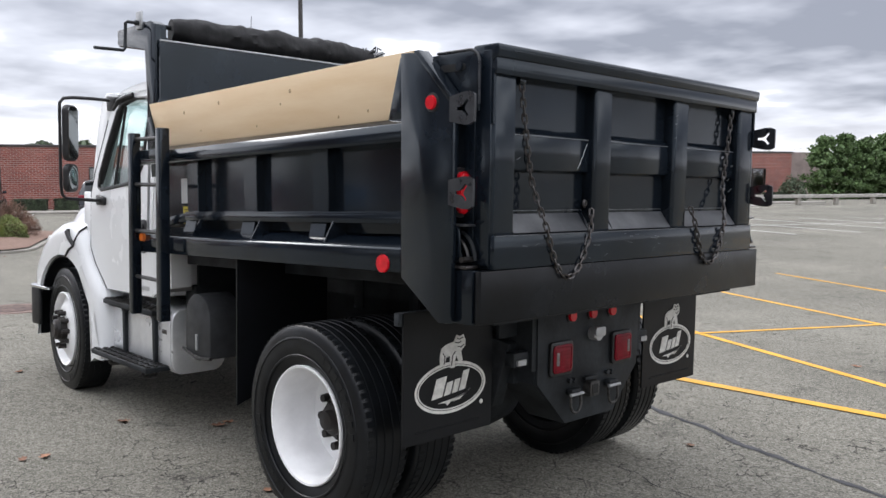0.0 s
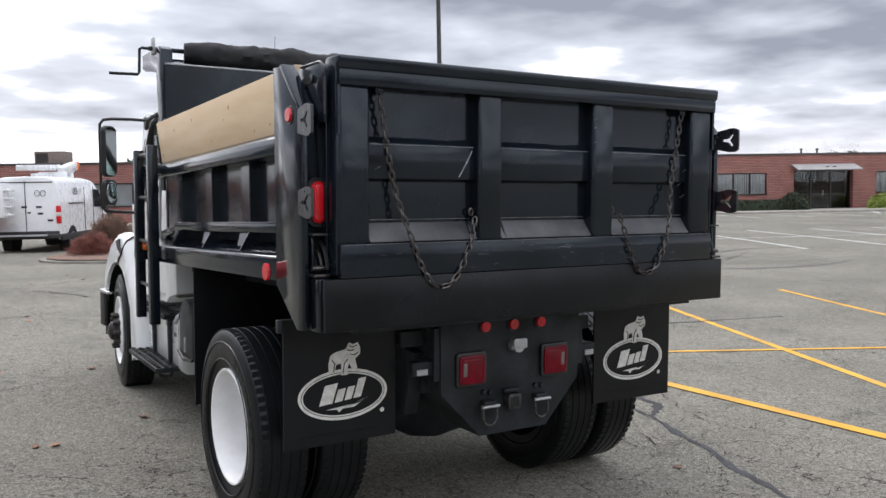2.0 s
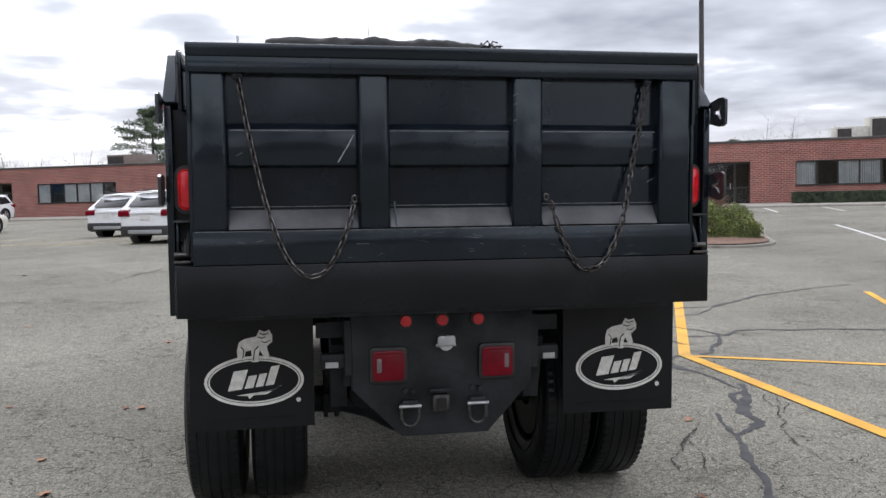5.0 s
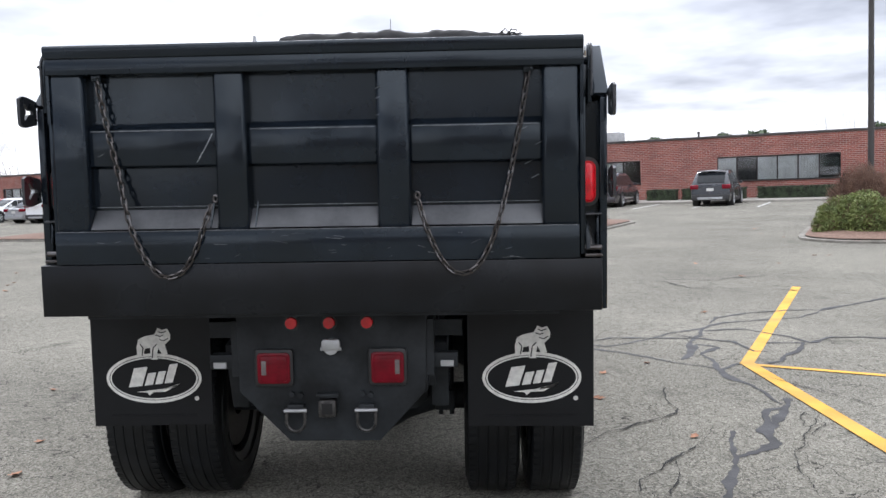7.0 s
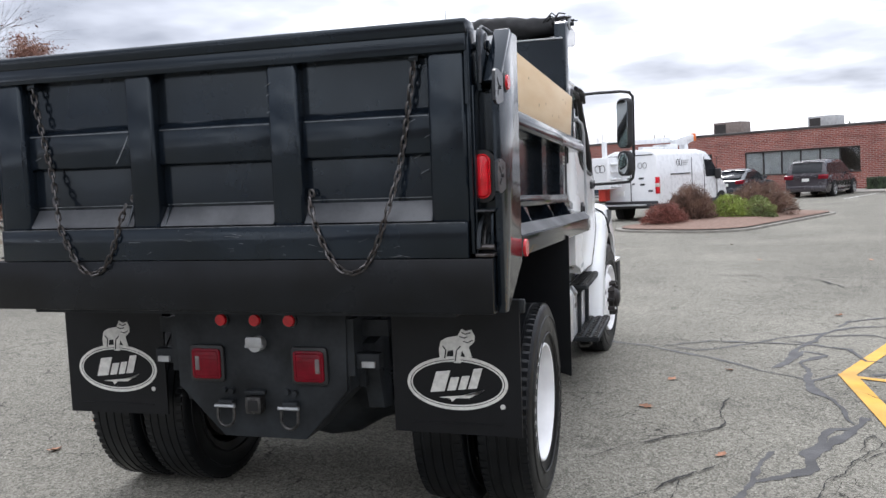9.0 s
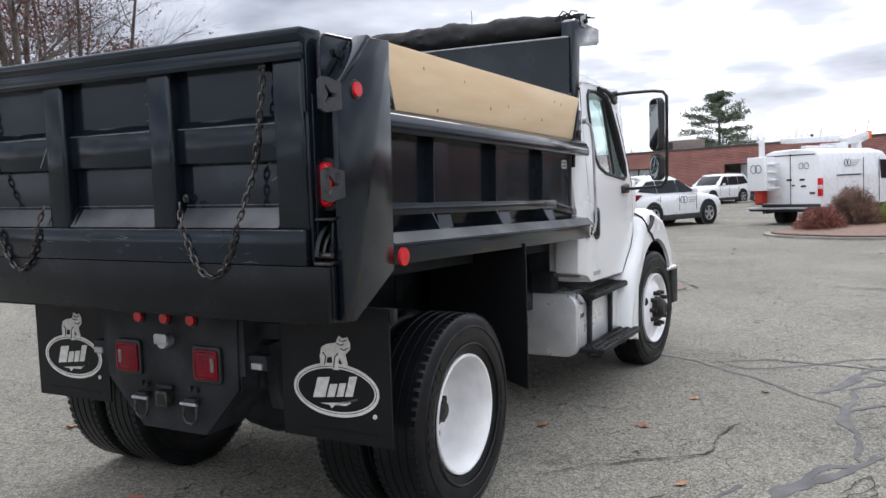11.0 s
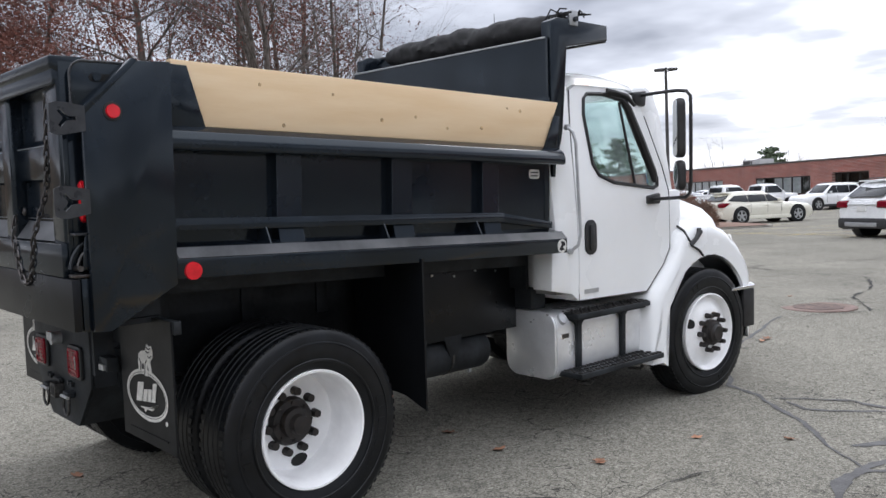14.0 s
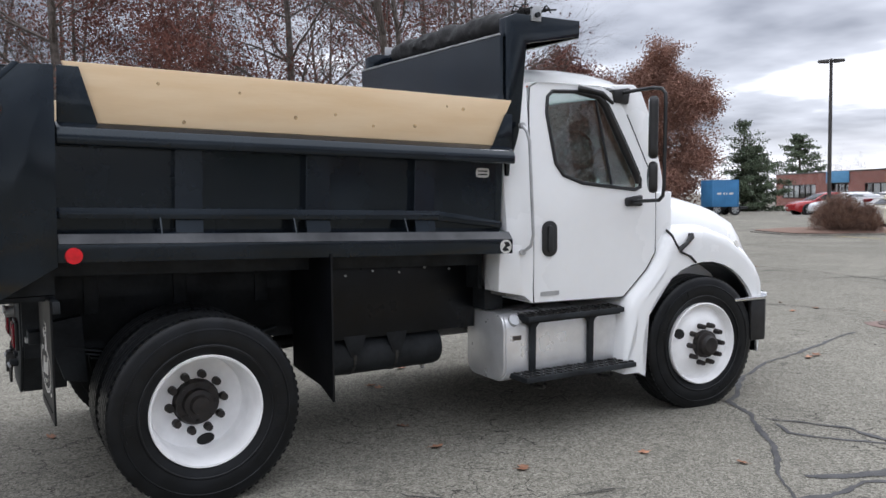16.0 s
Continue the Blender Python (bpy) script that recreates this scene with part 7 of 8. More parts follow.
def lamp_post(label, s, n, h, heads, reach):
    ob = thing("street_lamp", label, "lamp post", lot_pose(s, n), "lot lamp posts")
    part("base", cyl((0, 0, -0.05), (0, 0, 0.55), 0.25, seg=20), CONCRETE, ob)
    pm = mat("bronze_pole_paint", (0.05, 0.046, 0.044), 0.5, vary=0.15, scale=2)
    part("pole", cyl((0, 0, 0.5), (0, 0, h), 0.085, 0.065, 10), pm, ob)
    part("cap", cyl((0, 0, h), (0, 0, h + 0.05), 0.09, 0.05, 10), pm, ob)
    for a in heads:
        d = Vector((math.cos(radians(a)), math.sin(radians(a)), 0))
        part("arm", tube([d * 0.05 + Vector((0, 0, h - 0.06)), d * (0.12 + 0.15 * reach) + Vector((0, 0, h - 0.05))], 0.03, 6), pm, ob)
        hd = part("lamp_head", prism([(0.08, -0.1), (reach - 0.05, -0.07), (reach, -0.02), (reach - 0.05, 0.03), (0.08, 0.05)], "y", -0.15, 0.15, 0.02), pm, ob)
        hd.matrix_local = Matrix.Translation((0, 0, h - 0.03)) @ pose(0, 0, 0, 0, 0, a)
    return ob


def plant_all():
    island("a", -10.0, -6.2, 12.9, 22.0)
    island("b", -0.6, 2.6, 12.9, 19.0)
    island("c", -30.6, -25.4, 13.2, 19.6)
    shrub("barberry_shrub", "low rounded reddish barberry shrub on mulch", -8.75, 14.45, 0.66, 0.66, 0.62, 1, TWIG_RED, TWIG_RED, 4200, 320, 0.018)
    shrub("bare_shrub", "brown leafless rounded shrub on mulch", -8.65, 15.9, 0.72, 0.75, 1.08, 2, TWIG, TWIG, 5200, 520, 0.018)
    shrub("bare_shrub", "brown leafless rounded shrub behind green juniper", -7.7, 18.6, 1.15, 1.0, 1.08, 7, TWIG, TWIG, 6500, 520, 0.020)
    shrub("juniper_shrub", "spreading bright green juniper shrub", -7.95, 16.9, 0.66, 0.62, 0.74, 3, GREEN_BUSH, TWIG, 7500, 80, 0.030)
    shrub("juniper_shrub", "spreading darker green juniper shrub", -7.3, 17.3, 0.60, 0.58, 0.62, 9, JUNIPER, TWIG, 6000, 80, 0.030)
    for k, (a, b, r, h) in enumerate(((0.3, 14.75, 0.65, 0.86), (1.0, 14.5, 0.70, 0.92), (1.65, 14.6, 0.65, 0.90), (0.7, 15.4, 0.65, 0.95))):
        shrub("juniper_shrub", "spreading green juniper shrub with tufted tips", a, b, r, 0.8 * r, h, 40 + k, JUNIPER, TWIG, 9000, 60, 0.030)
    shrub("bare_shrub", "large brown leafless dome-shaped shrub on mulch", 0.78, 17.3, 1.05, 1.0, 1.6, 5, TWIG, TWIG, 12000, 900, 0.020)
    shrub("bare_shrub", "brown leafless rounded shrub on mulch", -26.85, 15.5, 1.2, 1.1, 1.5, 6, TWIG, TWIG, 11000, 700, 0.022)
    shrub("bare_shrub", "smaller brown leafless shrub beside a larger one", -26.4, 16.35, 0.66, 0.6, 1.15, 10, TWIG, TWIG, 4200, 360, 0.022)
    for a, b, h in ((-10.6, -8.9, 0.6), (-8.6, -5.2, 0.62), (-4.6, -0.6, 0.62), (0.2, 1.5, 0.55), (6.6, 12.8, 0.6), (15.0, 16.6, 0.6), (18.3, 25.4, 0.62), (-37.5, -31, 0.6), (-26, -23, 0.9), (34.6, 40, 0.6)):
        m = lot_pose((a + b) / 2, N0 - 1.3) @ Matrix.Translation((0, 0, 0.09))
        rnd = random.Random(int(a * 7))
        ob = thing("hedge", "clipped dark green hedge along the wall", "hedge", m, "foundation hedges")
        V, Fc = [], []
        L2 = (b - a) / 2
        for _ in range(int(700 * L2)):
            x, y, z = rnd.uniform(-L2, L2), rnd.uniform(-0.5, 0.5), rnd.uniform(0, h)
            ax = rnd.random()
            if ax < 0.5:
                z = h * (1 - 0.08 * rnd.random())
            elif ax < 0.9:
                y = -0.5 + 0.1 * rnd.random()
            leaf_quad(V, Fc, Vector((x, y, z)), 0.07, rnd)
        mesh_from("foliage", V, Fc, [HEDGE], parent=ob)
        part("core", box(-L2 + 0.05, L2 - 0.05, -0.44, 0.44, 0.0, h * 0.92), HEDGE, ob)
    shrub("entrance_shrub", "rounded yellow-green shrub beside the entrance", 32.2, N0 - 1.6, 2.1, 1.0, 1.0, 21, GREEN_BUSH, TWIG, 3000, 60, 0.10)
    shrub("entrance_shrub", "rounded dark green shrub beside the entrance", 25.4, N0 - 1.5, 1.0, 0.9, 1.1, 22, HEDGE, TWIG, 1500, 60, 0.09)
    shrub("entrance_shrub", "rounded olive shrub by the wall end", 39.4, N0 - 1.6, 1.1, 0.9, 1.7, 23, NEEDLE, TWIG, 1500, 60, 0.10)
    lamp_post("tall dark lamp post with clustered heads on an island", 0.96, 17.8, 8.0, (30, 120, 210, 300), 0.26)
    lamp_post("tall dark lamp post with two flat heads", -29.0, 16.3, 6.95, (60, 240), 0.52)
    # trees on the left edge of the lot
    tree("oak_tree", "oak with dull red leaves still on", -23.1, 9.4, 14.5, 0.21, 62000, LEAF_RED, 12, 4, 0.66, 1, 0.062)
    tree("bare_tree", "leafless tree with several grey stems", -17.9, 11.6, 15, 0.13, 0, None, 15, 4, 0.5, 3, clear=0.3)
    tree("oak_tree", "oak with dull red leaves still on", -25.5, 14.4, 14, 0.15, 30000, LEAF_RED, 18, 4, 0.62, 2, 0.062)
    tree("bare_tree", "leafless tree with thin limbs", -24.5, 18.2, 13, 0.14, 0, None, 22, 4, 0.55, 3, clear=0.2)
    tree("bare_tree", "leafless tree with thin limbs", -29, 21.5, 13, 0.13, 0, None, 25, 4, 0.55, 3, clear=0.2)
    tree("oak_tree", "oak with dull red leaves still on", -27, 6.4, 13.5, 0.14, 56000, LEAF_RED, 31, 4, 0.66, 1, 0.062)
    tree("bare_tree", "leafless tree with dark trunk", -24.4, 2.6, 15, 0.22, 0, None, 34, 4, 0.6, 1, clear=0.3)
    tree("bare_tree", "leafless tree with dark trunk", -24.0, 0.1, 15, 0.24, 0, None, 37, 4, 0.6, 1, clear=0.3)
    tree("oak_tree", "oak with dull red leaves still on", -29, 3.2, 13, 0.13, 42000, LEAF_RED, 39, 4, 0.66, 1, 0.062)
    tree("bare_tree", "leafless tree with thin limbs", -28, -4, 14, 0.17, 0, None, 41, 4, 0.6, 2, clear=0.25)
    # trees past the far end of the building
    tree("oak_tree", "large oak with rust-brown leaves", -48.4, 51.0, 11.4, 0.34, 170000, LEAF_RUST, 51, 4, 0.7, 1, 0.095, 0.06)
    tree("oak_tree", "oak with rust-brown leaves", -49.0, 42.3, 11.2, 0.3, 40000, LEAF_RED, 53, 4, 0.7, 1, 0.13, 0.08)
    tree("oak_tree", "oak with rust-brown leaves", -53.0, 48.7, 9.6, 0.28, 70000, LEAF_RUST, 55, 4, 0.7, 1, 0.095, 0.08)
    conifer("pine_tree", "rounded dense dark green pine tree", -45.8, 61.0, 5.6, 3.0, 61, NEEDLE, 26000, 0.03, 9, size=0.11)
    conifer("pine_tree", "tall thin pine with open branches", -46.4, 60.5, 8.1, 2.5, 62, NEEDLE, 3600, 0.35, 9, size=0.10)
    conifer("pine_tree", "tall thin pine with open branches", -69.5, 99, 9.3, 3.6, 63, NEEDLE, 7000, 0.3, 8, size=0.16)
    conifer("pine_tree", "tall thin pine with open branches", -58, 122, 7.6, 3.2, 66, NEEDLE, 3600, 0.3, 8, size=0.28)
    conifer("pine_tree", "tall flat-topped pine behind the building", -14.5, 92, 10.8, 4.3, 64, NEEDLE, 16000, 0.42, 8, size=0.11)
    for k in range(5):
        conifer("arborvitae", "dense green arborvitae in a row", 66 + 1.75 * k, 24.8 - 0.9 * k, 4.8 + 0.3 * (k % 2), 1.9, 70 + k, mat("arborvitae_green", (0.115, 0.19, 0.065), 0.7, vary=0.3, scale=2), 5200, 0.0, 10, size=0.19)
    # far bare woods over the roofs
    protos = []
    for k in range(4):
        protos.append(tree("far_tree", "far leafless tree over the roofs", 0, 0, 11, 0.11, 0, None, 80 + k, 4, 0.6, 2, clear=0.25))
    rnd = random.Random(8)
    for k in range(112):
        s, n = -150 + 270 * (k + rnd.random()) / 72, rnd.uniform(95, 140)
        if k >= 72:
            s, n = -175 + 115 * (k - 72 + rnd.random()) / 40, rnd.uniform(90, 125)
        src = protos[k % 4]
        p = lot(s, n)
        m = Matrix.Translation((p.x, p.y, rnd.uniform(-5.4, -3.0))) @ pose(0, 0, 0, 0, 0, rnd.uniform(0, 360)) @ Matrix.Scale(rnd.uniform(0.85, 1.1) if k < 72 else rnd.uniform(0.95, 1.3), 4)
        if k < 4:
            src.matrix_basis = m
        else:
            copy_thing(src, m)
    for k in range(64):
        s, n = (10 + 100 * (k + rnd.random()) / 34 if k < 34 else -38 + 50 * (k - 34 + rnd.random()) / 30), rnd.uniform(110, 150)
        p = lot(s, n)
        conifer("far_pine", "far dark pine over the roofs", p.x, p.y, rnd.uniform(5.0, 6.6) + (0.3 if k >= 34 else 0.0), 4.2, 100 + k, NEEDLE, 700, 0.1, 6, size=0.5)


plant_all()


def setback(deg):
    """How far the woods stand back, by direction; an unseen near clump darkens tailgate reflections."""
    near = max(0.0, 1 - abs(deg - 271) / 22)
    return 55 * min(1, max(0, (deg - 196) / 20)) * (1 - min(1, 1.8 * near))


def bank():
    """Wooded bank behind the trees and to the sides; added unseen behind the viewer for reflections."""
    rnd = random.Random(2)
    bm = bmesh.new()
    rows = []
    for j in range(7):
        row = []
        for k in range(61):
            deg = 136 + 197 * k / 60
            a = radians(deg)
            r = 33 + setback(deg) + 5 * j + 3 * noise.noise(Vector((k * 0.3, j, 0)))
            x, y = r * math.cos(a), r * math.sin(a)
            rise = min(1, k / 11)
            z = (0, 1.6, 3.4, 4.8, 5.6, 6.0, 6.1)[j] * rise * (1 - 0.7 * min(1, setback(deg) / 40)) * (1 + 0.15 * noise.noise(Vector((x * 0.2, y * 0.2, 3)))) - (0.1 if j == 0 else 0)
            row.append(bm.verts.new((x, y, z)))
        rows.append(row)
    for A, B in zip(rows, rows[1:]):
        for k in range(60):
            bm.faces.new((A[k], A[k + 1], B[k + 1], B[k]))
    ob = part("ground_bank", bm, mat("leaf_litter", (0.115, 0.068, 0.040), 0.95, col2=(0.065, 0.06, 0.03), scale=0.8, grain=6, bump=0.6), smooth=80)
    tagged(ob, "low bank of brown leaf litter at the lot's edge, partly added out of view", "bank", kind="structure")
    # undergrowth on the bank
    V, Fc, I = [], [], []
    for _ in range(9000):
        deg = rnd.uniform(140, 332)
        a, r = radians(deg), rnd.uniform(34, 60)
        k = (deg - 136) / 197 * 60
        out = setback(deg)
        rise = min(1, k / 11)
        zz = min(6.0, (r - 33) * 0.33) * rise * (1 - 0.7 * min(1, out / 40))
        r += out
        leaf_quad(V, Fc, Vector((r * math.cos(a), r * math.sin(a), zz + rnd.uniform(0, 1.2))), 0.22, rnd)
        I.append(rnd.choice((0, 0, 1)))
    tagged(mesh_from("undergrowth", V, Fc, [LEAF_RUST, HEDGE], I), "tangled brown undergrowth on the bank, partly added out of view", "undergrowth", kind="stuff")
    # woods added unseen behind the viewer to shape reflections; the last nine stand at the left
    src = tree("edge_tree", "leafless bank tree, most of them added out of view for reflections", 0, 0, 13, 0.17, 5200, LEAF_RED, 91, 4, 0.62, 2, 0.075, 0.15)
    src2 = tree("edge_tree", "leafless bank tree, most of them added out of view for reflections", 0, 0, 12, 0.17, 5200, LEAF_RUST, 93, 4, 0.62, 1, 0.075, 0.12)
    for k in range(53):
        a = radians(186 + 144 * (k + rnd.random()) / 44) if k < 44 else radians(143 + 44 * (k - 44 + rnd.random()) / 9)
        deep = rnd.uniform(36, 56) if k < 44 else rnd.uniform(33, 46)
        r = deep + setback(math.degrees(a))
        m = Matrix.Translation((r * math.cos(a), r * math.sin(a), min(6, (deep - 33) * 0.3) * (1 - 0.7 * min(1, setback(math.degrees(a)) / 40)) - 0.2)) @ pose(0, 0, 0, 0, 0, rnd.uniform(0, 360)) @ Matrix.Scale(rnd.uniform(0.8, 1.15), 4)
        s = (src, src2)[k % 2]
        if k < 2:
            s.matrix_basis = m
        else:
            copy_thing(s, m)


bank()

# ---- parked vehicles ----
CARGLASS = mat("dark_car_glass", (0.016, 0.019, 0.022), 0.06, vary=0.1, spec=0.30)
TRIM = mat("grey_black_trim", (0.03, 0.03, 0.032), 0.6, vary=0.15, scale=8)
ALLOY = mat("silver_alloy_wheel", (0.50, 0.51, 0.52), 0.35, metal=0.6, vary=0.1)
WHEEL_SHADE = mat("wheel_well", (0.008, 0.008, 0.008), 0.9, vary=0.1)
PAINTS = {
    "white": mat("white_car_paint", (0.78, 0.79, 0.80), 0.28, vary=0.02, coat=0.6),
    "cream": mat("cream_car_paint", (0.72, 0.70, 0.60), 0.28, vary=0.02, coat=0.6),
    "blue": mat("dark_blue_car_paint", (0.022, 0.034, 0.055), 0.25, vary=0.05, coat=0.8),
    "grey": mat("dark_grey_car_paint", (0.030, 0.033, 0.040), 0.25, vary=0.05, coat=0.8),
    "plum": mat("dark_plum_car_paint", (0.036, 0.030, 0.036), 0.25, vary=0.05, coat=0.8),
    "red": mat("red_car_paint", (0.36, 0.02, 0.022), 0.25, vary=0.04, coat=0.8),
    "silver": mat("silver_car_paint", (0.40, 0.41, 0.43), 0.3, metal=0.3, vary=0.04, coat=0.6),
}


def car_wheel(parent, x, y, r, w, spokes=5):
    s = 1 if x > 0 else -1
    ty = part("tyre", lathe([(-w / 2, r * 0.66), (-w / 2, r * 0.93), (-w * 0.4, r), (w * 0.4, r), (w / 2, r * 0.93), (w / 2, r * 0.66)], 28), RUBBER, parent)
    ty.matrix_local = Matrix.Translation((x, y, r)) @ (Matrix.Identity(4) if s > 0 else pose(0, 0, 0, 0, 0, 180))
    part("rim", lathe([(w / 2 - 0.005, r * 0.67), (w / 2 + 0.004, r * 0.64), (w / 2 - 0.05, r * 0.58), (w / 2 - 0.06, 0)], 24), WHEEL_SHADE, ty)
    for k in range(spokes):
        a = 2 * math.pi * k / spokes
        own = prism([(-0.035, 0.0), (0.035, 0.0), (0.05, r * 0.62), (-0.05, r * 0.62)], "x", w / 2 - 0.045, w / 2 - 0.01)
        part("spoke", own, ALLOY, ty, xf=Matrix.Rotation(a, 4, "X"))
    part("wheel_cap", cyl((w / 2 - 0.05, 0, 0), (w / 2, 0, 0), r * 0.16, seg=12), ALLOY, ty)
    part("rim_edge", lathe([(w / 2 - 0.01, r * 0.60), (w / 2 + 0.006, r * 0.63), (w / 2 + 0.002, r * 0.67)], 28), ALLOY, ty)


def car(name, label, paint, s, n, turn, L=4.5, W=1.84, H=1.68, wb=2.69, r=0.35, belt=1.02, hood=0.98, nose=0.78, cowl=0.75, roof_f=0.10, roof_r=-1.75, tail=-2.1, low=0.22, cladding=True, rails=True, bed=None):
    """A parked car from its side-view lengths: cowl, roof ends and tail are measured along y from its middle."""
    ob = thing(name, label, "car", lot_pose(s, n, turn), "parked vehicles")
    P, hw = PAINTS[paint], W / 2
    f, b = L / 2, -L / 2
    secs = []
    tail_z = belt if bed is None else bed
    for y, zt, k, zb in ((b, 0.62, 0.86, low + 0.14), (b + 0.03, tail_z - 0.06, 0.93, low + 0.06), (b + 0.16, tail_z, 0.985, low), (-wb / 2, tail_z + 0.01, 1.0, low), (0 if bed is None else -0.55, tail_z + 0.01, 1.0, low), (0.02 if bed is None else -0.5, belt, 1.0, low), (cowl, hood + 0.02, 0.99, low), (cowl + 0.4 * (f - cowl), hood - 0.01, 0.975, low), (f - 0.28, nose + 0.06, 0.94, low), (f - 0.07, nose - 0.06, 0.86, low + 0.06), (f, nose - 0.22, 0.78, low + 0.12)):
        h = hw * k
        pr = [(0, zt + 0.02), (h * 0.6, zt + 0.012), (h * 0.88, zt - 0.012), (h * 0.965, zt - 0.07), (h, zt * 0.72), (h * 0.985, low + 0.2 if zb < low + 0.2 else zb + 0.06), (h * 0.93, zb)]
        secs.append([(-a, y, c) for a, c in pr[::-1][:-1]] + [(a, y, c) for a, c in pr])
    part("body", loft(secs), P, ob, smooth=50)
    # painted upper body with the glass let into it
    y0 = tail if bed is None else -0.42
    yr = roof_r if bed is None else -0.25
    zb = belt - 0.05
    bw, tw, zt = hw * 0.955, hw * 0.775, H - 0.075
    up = []
    for y, z, k in ((y0 - 0.02, belt + 0.01, 0.0), (y0 + 0.45 * (yr - y0), belt + 0.50 * (zt - belt), 0.52), (yr - 0.05, zt - 0.03, 0.94), (yr + 0.22, H - 0.012, 1.0), ((yr + roof_f) / 2, H + 0.01, 1.0), (roof_f - 0.22, H - 0.012, 1.0), (roof_f + 0.03, zt - 0.02, 0.95), (roof_f + 0.55 * (cowl - roof_f), belt + 0.48 * (zt - belt), 0.5), (cowl + 0.03, belt + 0.01, 0.0)):
        w = bw + (tw - bw) * k
        up.append([(-bw, y, zb), (-w, y, z - 0.07 * k), (-w * 0.93, y, z - 0.018 * k), (-w * 0.6, y, z), (0, y, z + 0.012), (w * 0.6, y, z), (w * 0.93, y, z - 0.018 * k), (w, y, z - 0.07 * k), (bw, y, zb)])
    part("roof", loft(up), P, ob, smooth=50)
    part("windscreen", prism([(roof_f + 0.045, zt - 0.045), (cowl - 0.03, belt + 0.05), (cowl + 0.02, belt + 0.05), (roof_f + 0.075, zt - 0.02)], "x", -tw * 0.9, tw * 0.9, 0.012), CARGLASS, ob)
    part("rear_glass", prism([(yr - 0.075, zt - 0.07), (yr - 0.045, zt - 0.10), (y0 + 0.03, belt + 0.10), (y0 - 0.025, belt + 0.10)], "x", -tw * 0.88, tw * 0.88, 0.012), CARGLASS, ob)
    lean = math.atan2(bw - tw, zt - 0.07 - zb)
    for sx_ in (-1, 1):
        za, zc = belt + 0.015, zt - 0.085
        slope_f, slope_r = (cowl - roof_f) / (zt - belt), (yr - y0) / (zt - belt)
        ya, yc = y0 + 0.16, cowl - 0.10
        ends = [ya] + ([-1.10, -0.12] if bed is None else [0.03]) + [yc]
        for k in range(len(ends) - 1):
            p, q = ends[k] + (0.012 if k else 0.0), ends[k + 1] - (0.012 if k < len(ends) - 2 else 0.0)
            rise = 0.05 if k == 0 and bed is None else 0.0
            quad = [(p, za + rise * 1.5), (q, za), (q - (slope_f * (zc - za) if k == len(ends) - 2 else 0.04), zc), (p + (slope_r * (zc - za) + 0.05 if k == 0 else -0.03), zc - 0.4 * rise)]
            own = prism(quad, "x", -0.004, 0.006, 0.003, 1)
            for v in own.verts:
                f = (v.co.z - zb) / (H - 0.075 - zb)
                v.co.x = sx_ * (bw + (tw - bw) * f + 0.009 + v.co.x)
            part("side_glass", own, CARGLASS, ob)
        mir = part("door_mirror", box(sx_ * (hw + 0.02), sx_ * (hw + 0.17), cowl - 0.38, cowl - 0.26, belt + 0.0, belt + 0.14, 0.03), P, ob)
        for ym in (-0.05, -1.0):
            part("door_handle", box(sx_ * hw * 0.985, sx_ * (hw + 0.012), ym - 0.22, ym - 0.02, belt * 0.83, belt * 0.83 + 0.03), P, ob)
        for ym in (cowl - 0.12, -0.12, -1.02):
            part("door_gap", box(sx_ * (hw - 0.01), sx_ * (hw + 0.002), ym - 0.003, ym + 0.003, low + 0.28, belt - 0.08), SEAM, ob)
        part("tail_lamp", prism([(b - 0.02, belt - 0.20), (b - 0.01, belt - 0.03), (b + 0.10, belt + 0.01), (b + 0.42, belt - 0.01), (b + 0.28, belt - 0.10), (b + 0.10, belt - 0.21)], "x", sx_ * hw * 0.58, sx_ * (hw * 1.0), 0.02), DARKRED, ob)
        part("head_lamp", box(sx_ * hw * 0.56, sx_ * (hw * 0.92), f - 0.26, f - 0.045, nose - 0.09, nose + 0.045, 0.03), CLEAR, ob)
        part("sill", box(sx_ * (hw * 0.90), sx_ * (hw + 0.006), -wb / 2 + r, wb / 2 - r, low - 0.01, low + 0.16, 0.02), TRIM if cladding else P, ob)
        if rails:
            part("roof_rail", tube([(sx_ * (tw - 0.06), yr + 0.15, H - 0.02), (sx_ * (tw - 0.06), yr + 0.25, H + 0.035), (sx_ * (tw - 0.06), roof_f - 0.25, H + 0.03), (sx_ * (tw - 0.06), roof_f - 0.15, H - 0.02)], 0.016, 6), TRIM, ob)
        for yw in (-wb / 2, wb / 2):
            part("wheel_arch", cyl((sx_ * (hw * 0.7), yw, r + 0.02), (sx_ * (hw + 0.004), yw, r + 0.02), r + (0.085 if cladding else 0.06), seg=24), TRIM if cladding else WHEEL_SHADE, ob)
            part("arch_shade", cyl((sx_ * (hw * 0.7), yw, r + 0.02), (sx_ * (hw + 0.007), yw, r + 0.02), r + 0.035, seg=24), WHEEL_SHADE, ob)
            car_wheel(ob, sx_ * (hw - 0.085), yw, r, 0.22)
    part("rear_bumper", box(-hw * 0.93, hw * 0.93, b - 0.05, b + 0.25, low + 0.05, low + 0.34, 0.06), TRIM if cladding else P, ob)
    if cladding:
        part("skid_plate", box(-hw * 0.62, hw * 0.62, b - 0.065, b + 0.1, low + 0.10, low + 0.22, 0.02), STEEL, ob)
    part("tail_crease", box(-hw * 0.55, hw * 0.55, b - 0.028, b + 0.05, belt - 0.115, belt - 0.09, 0.006), P, ob)
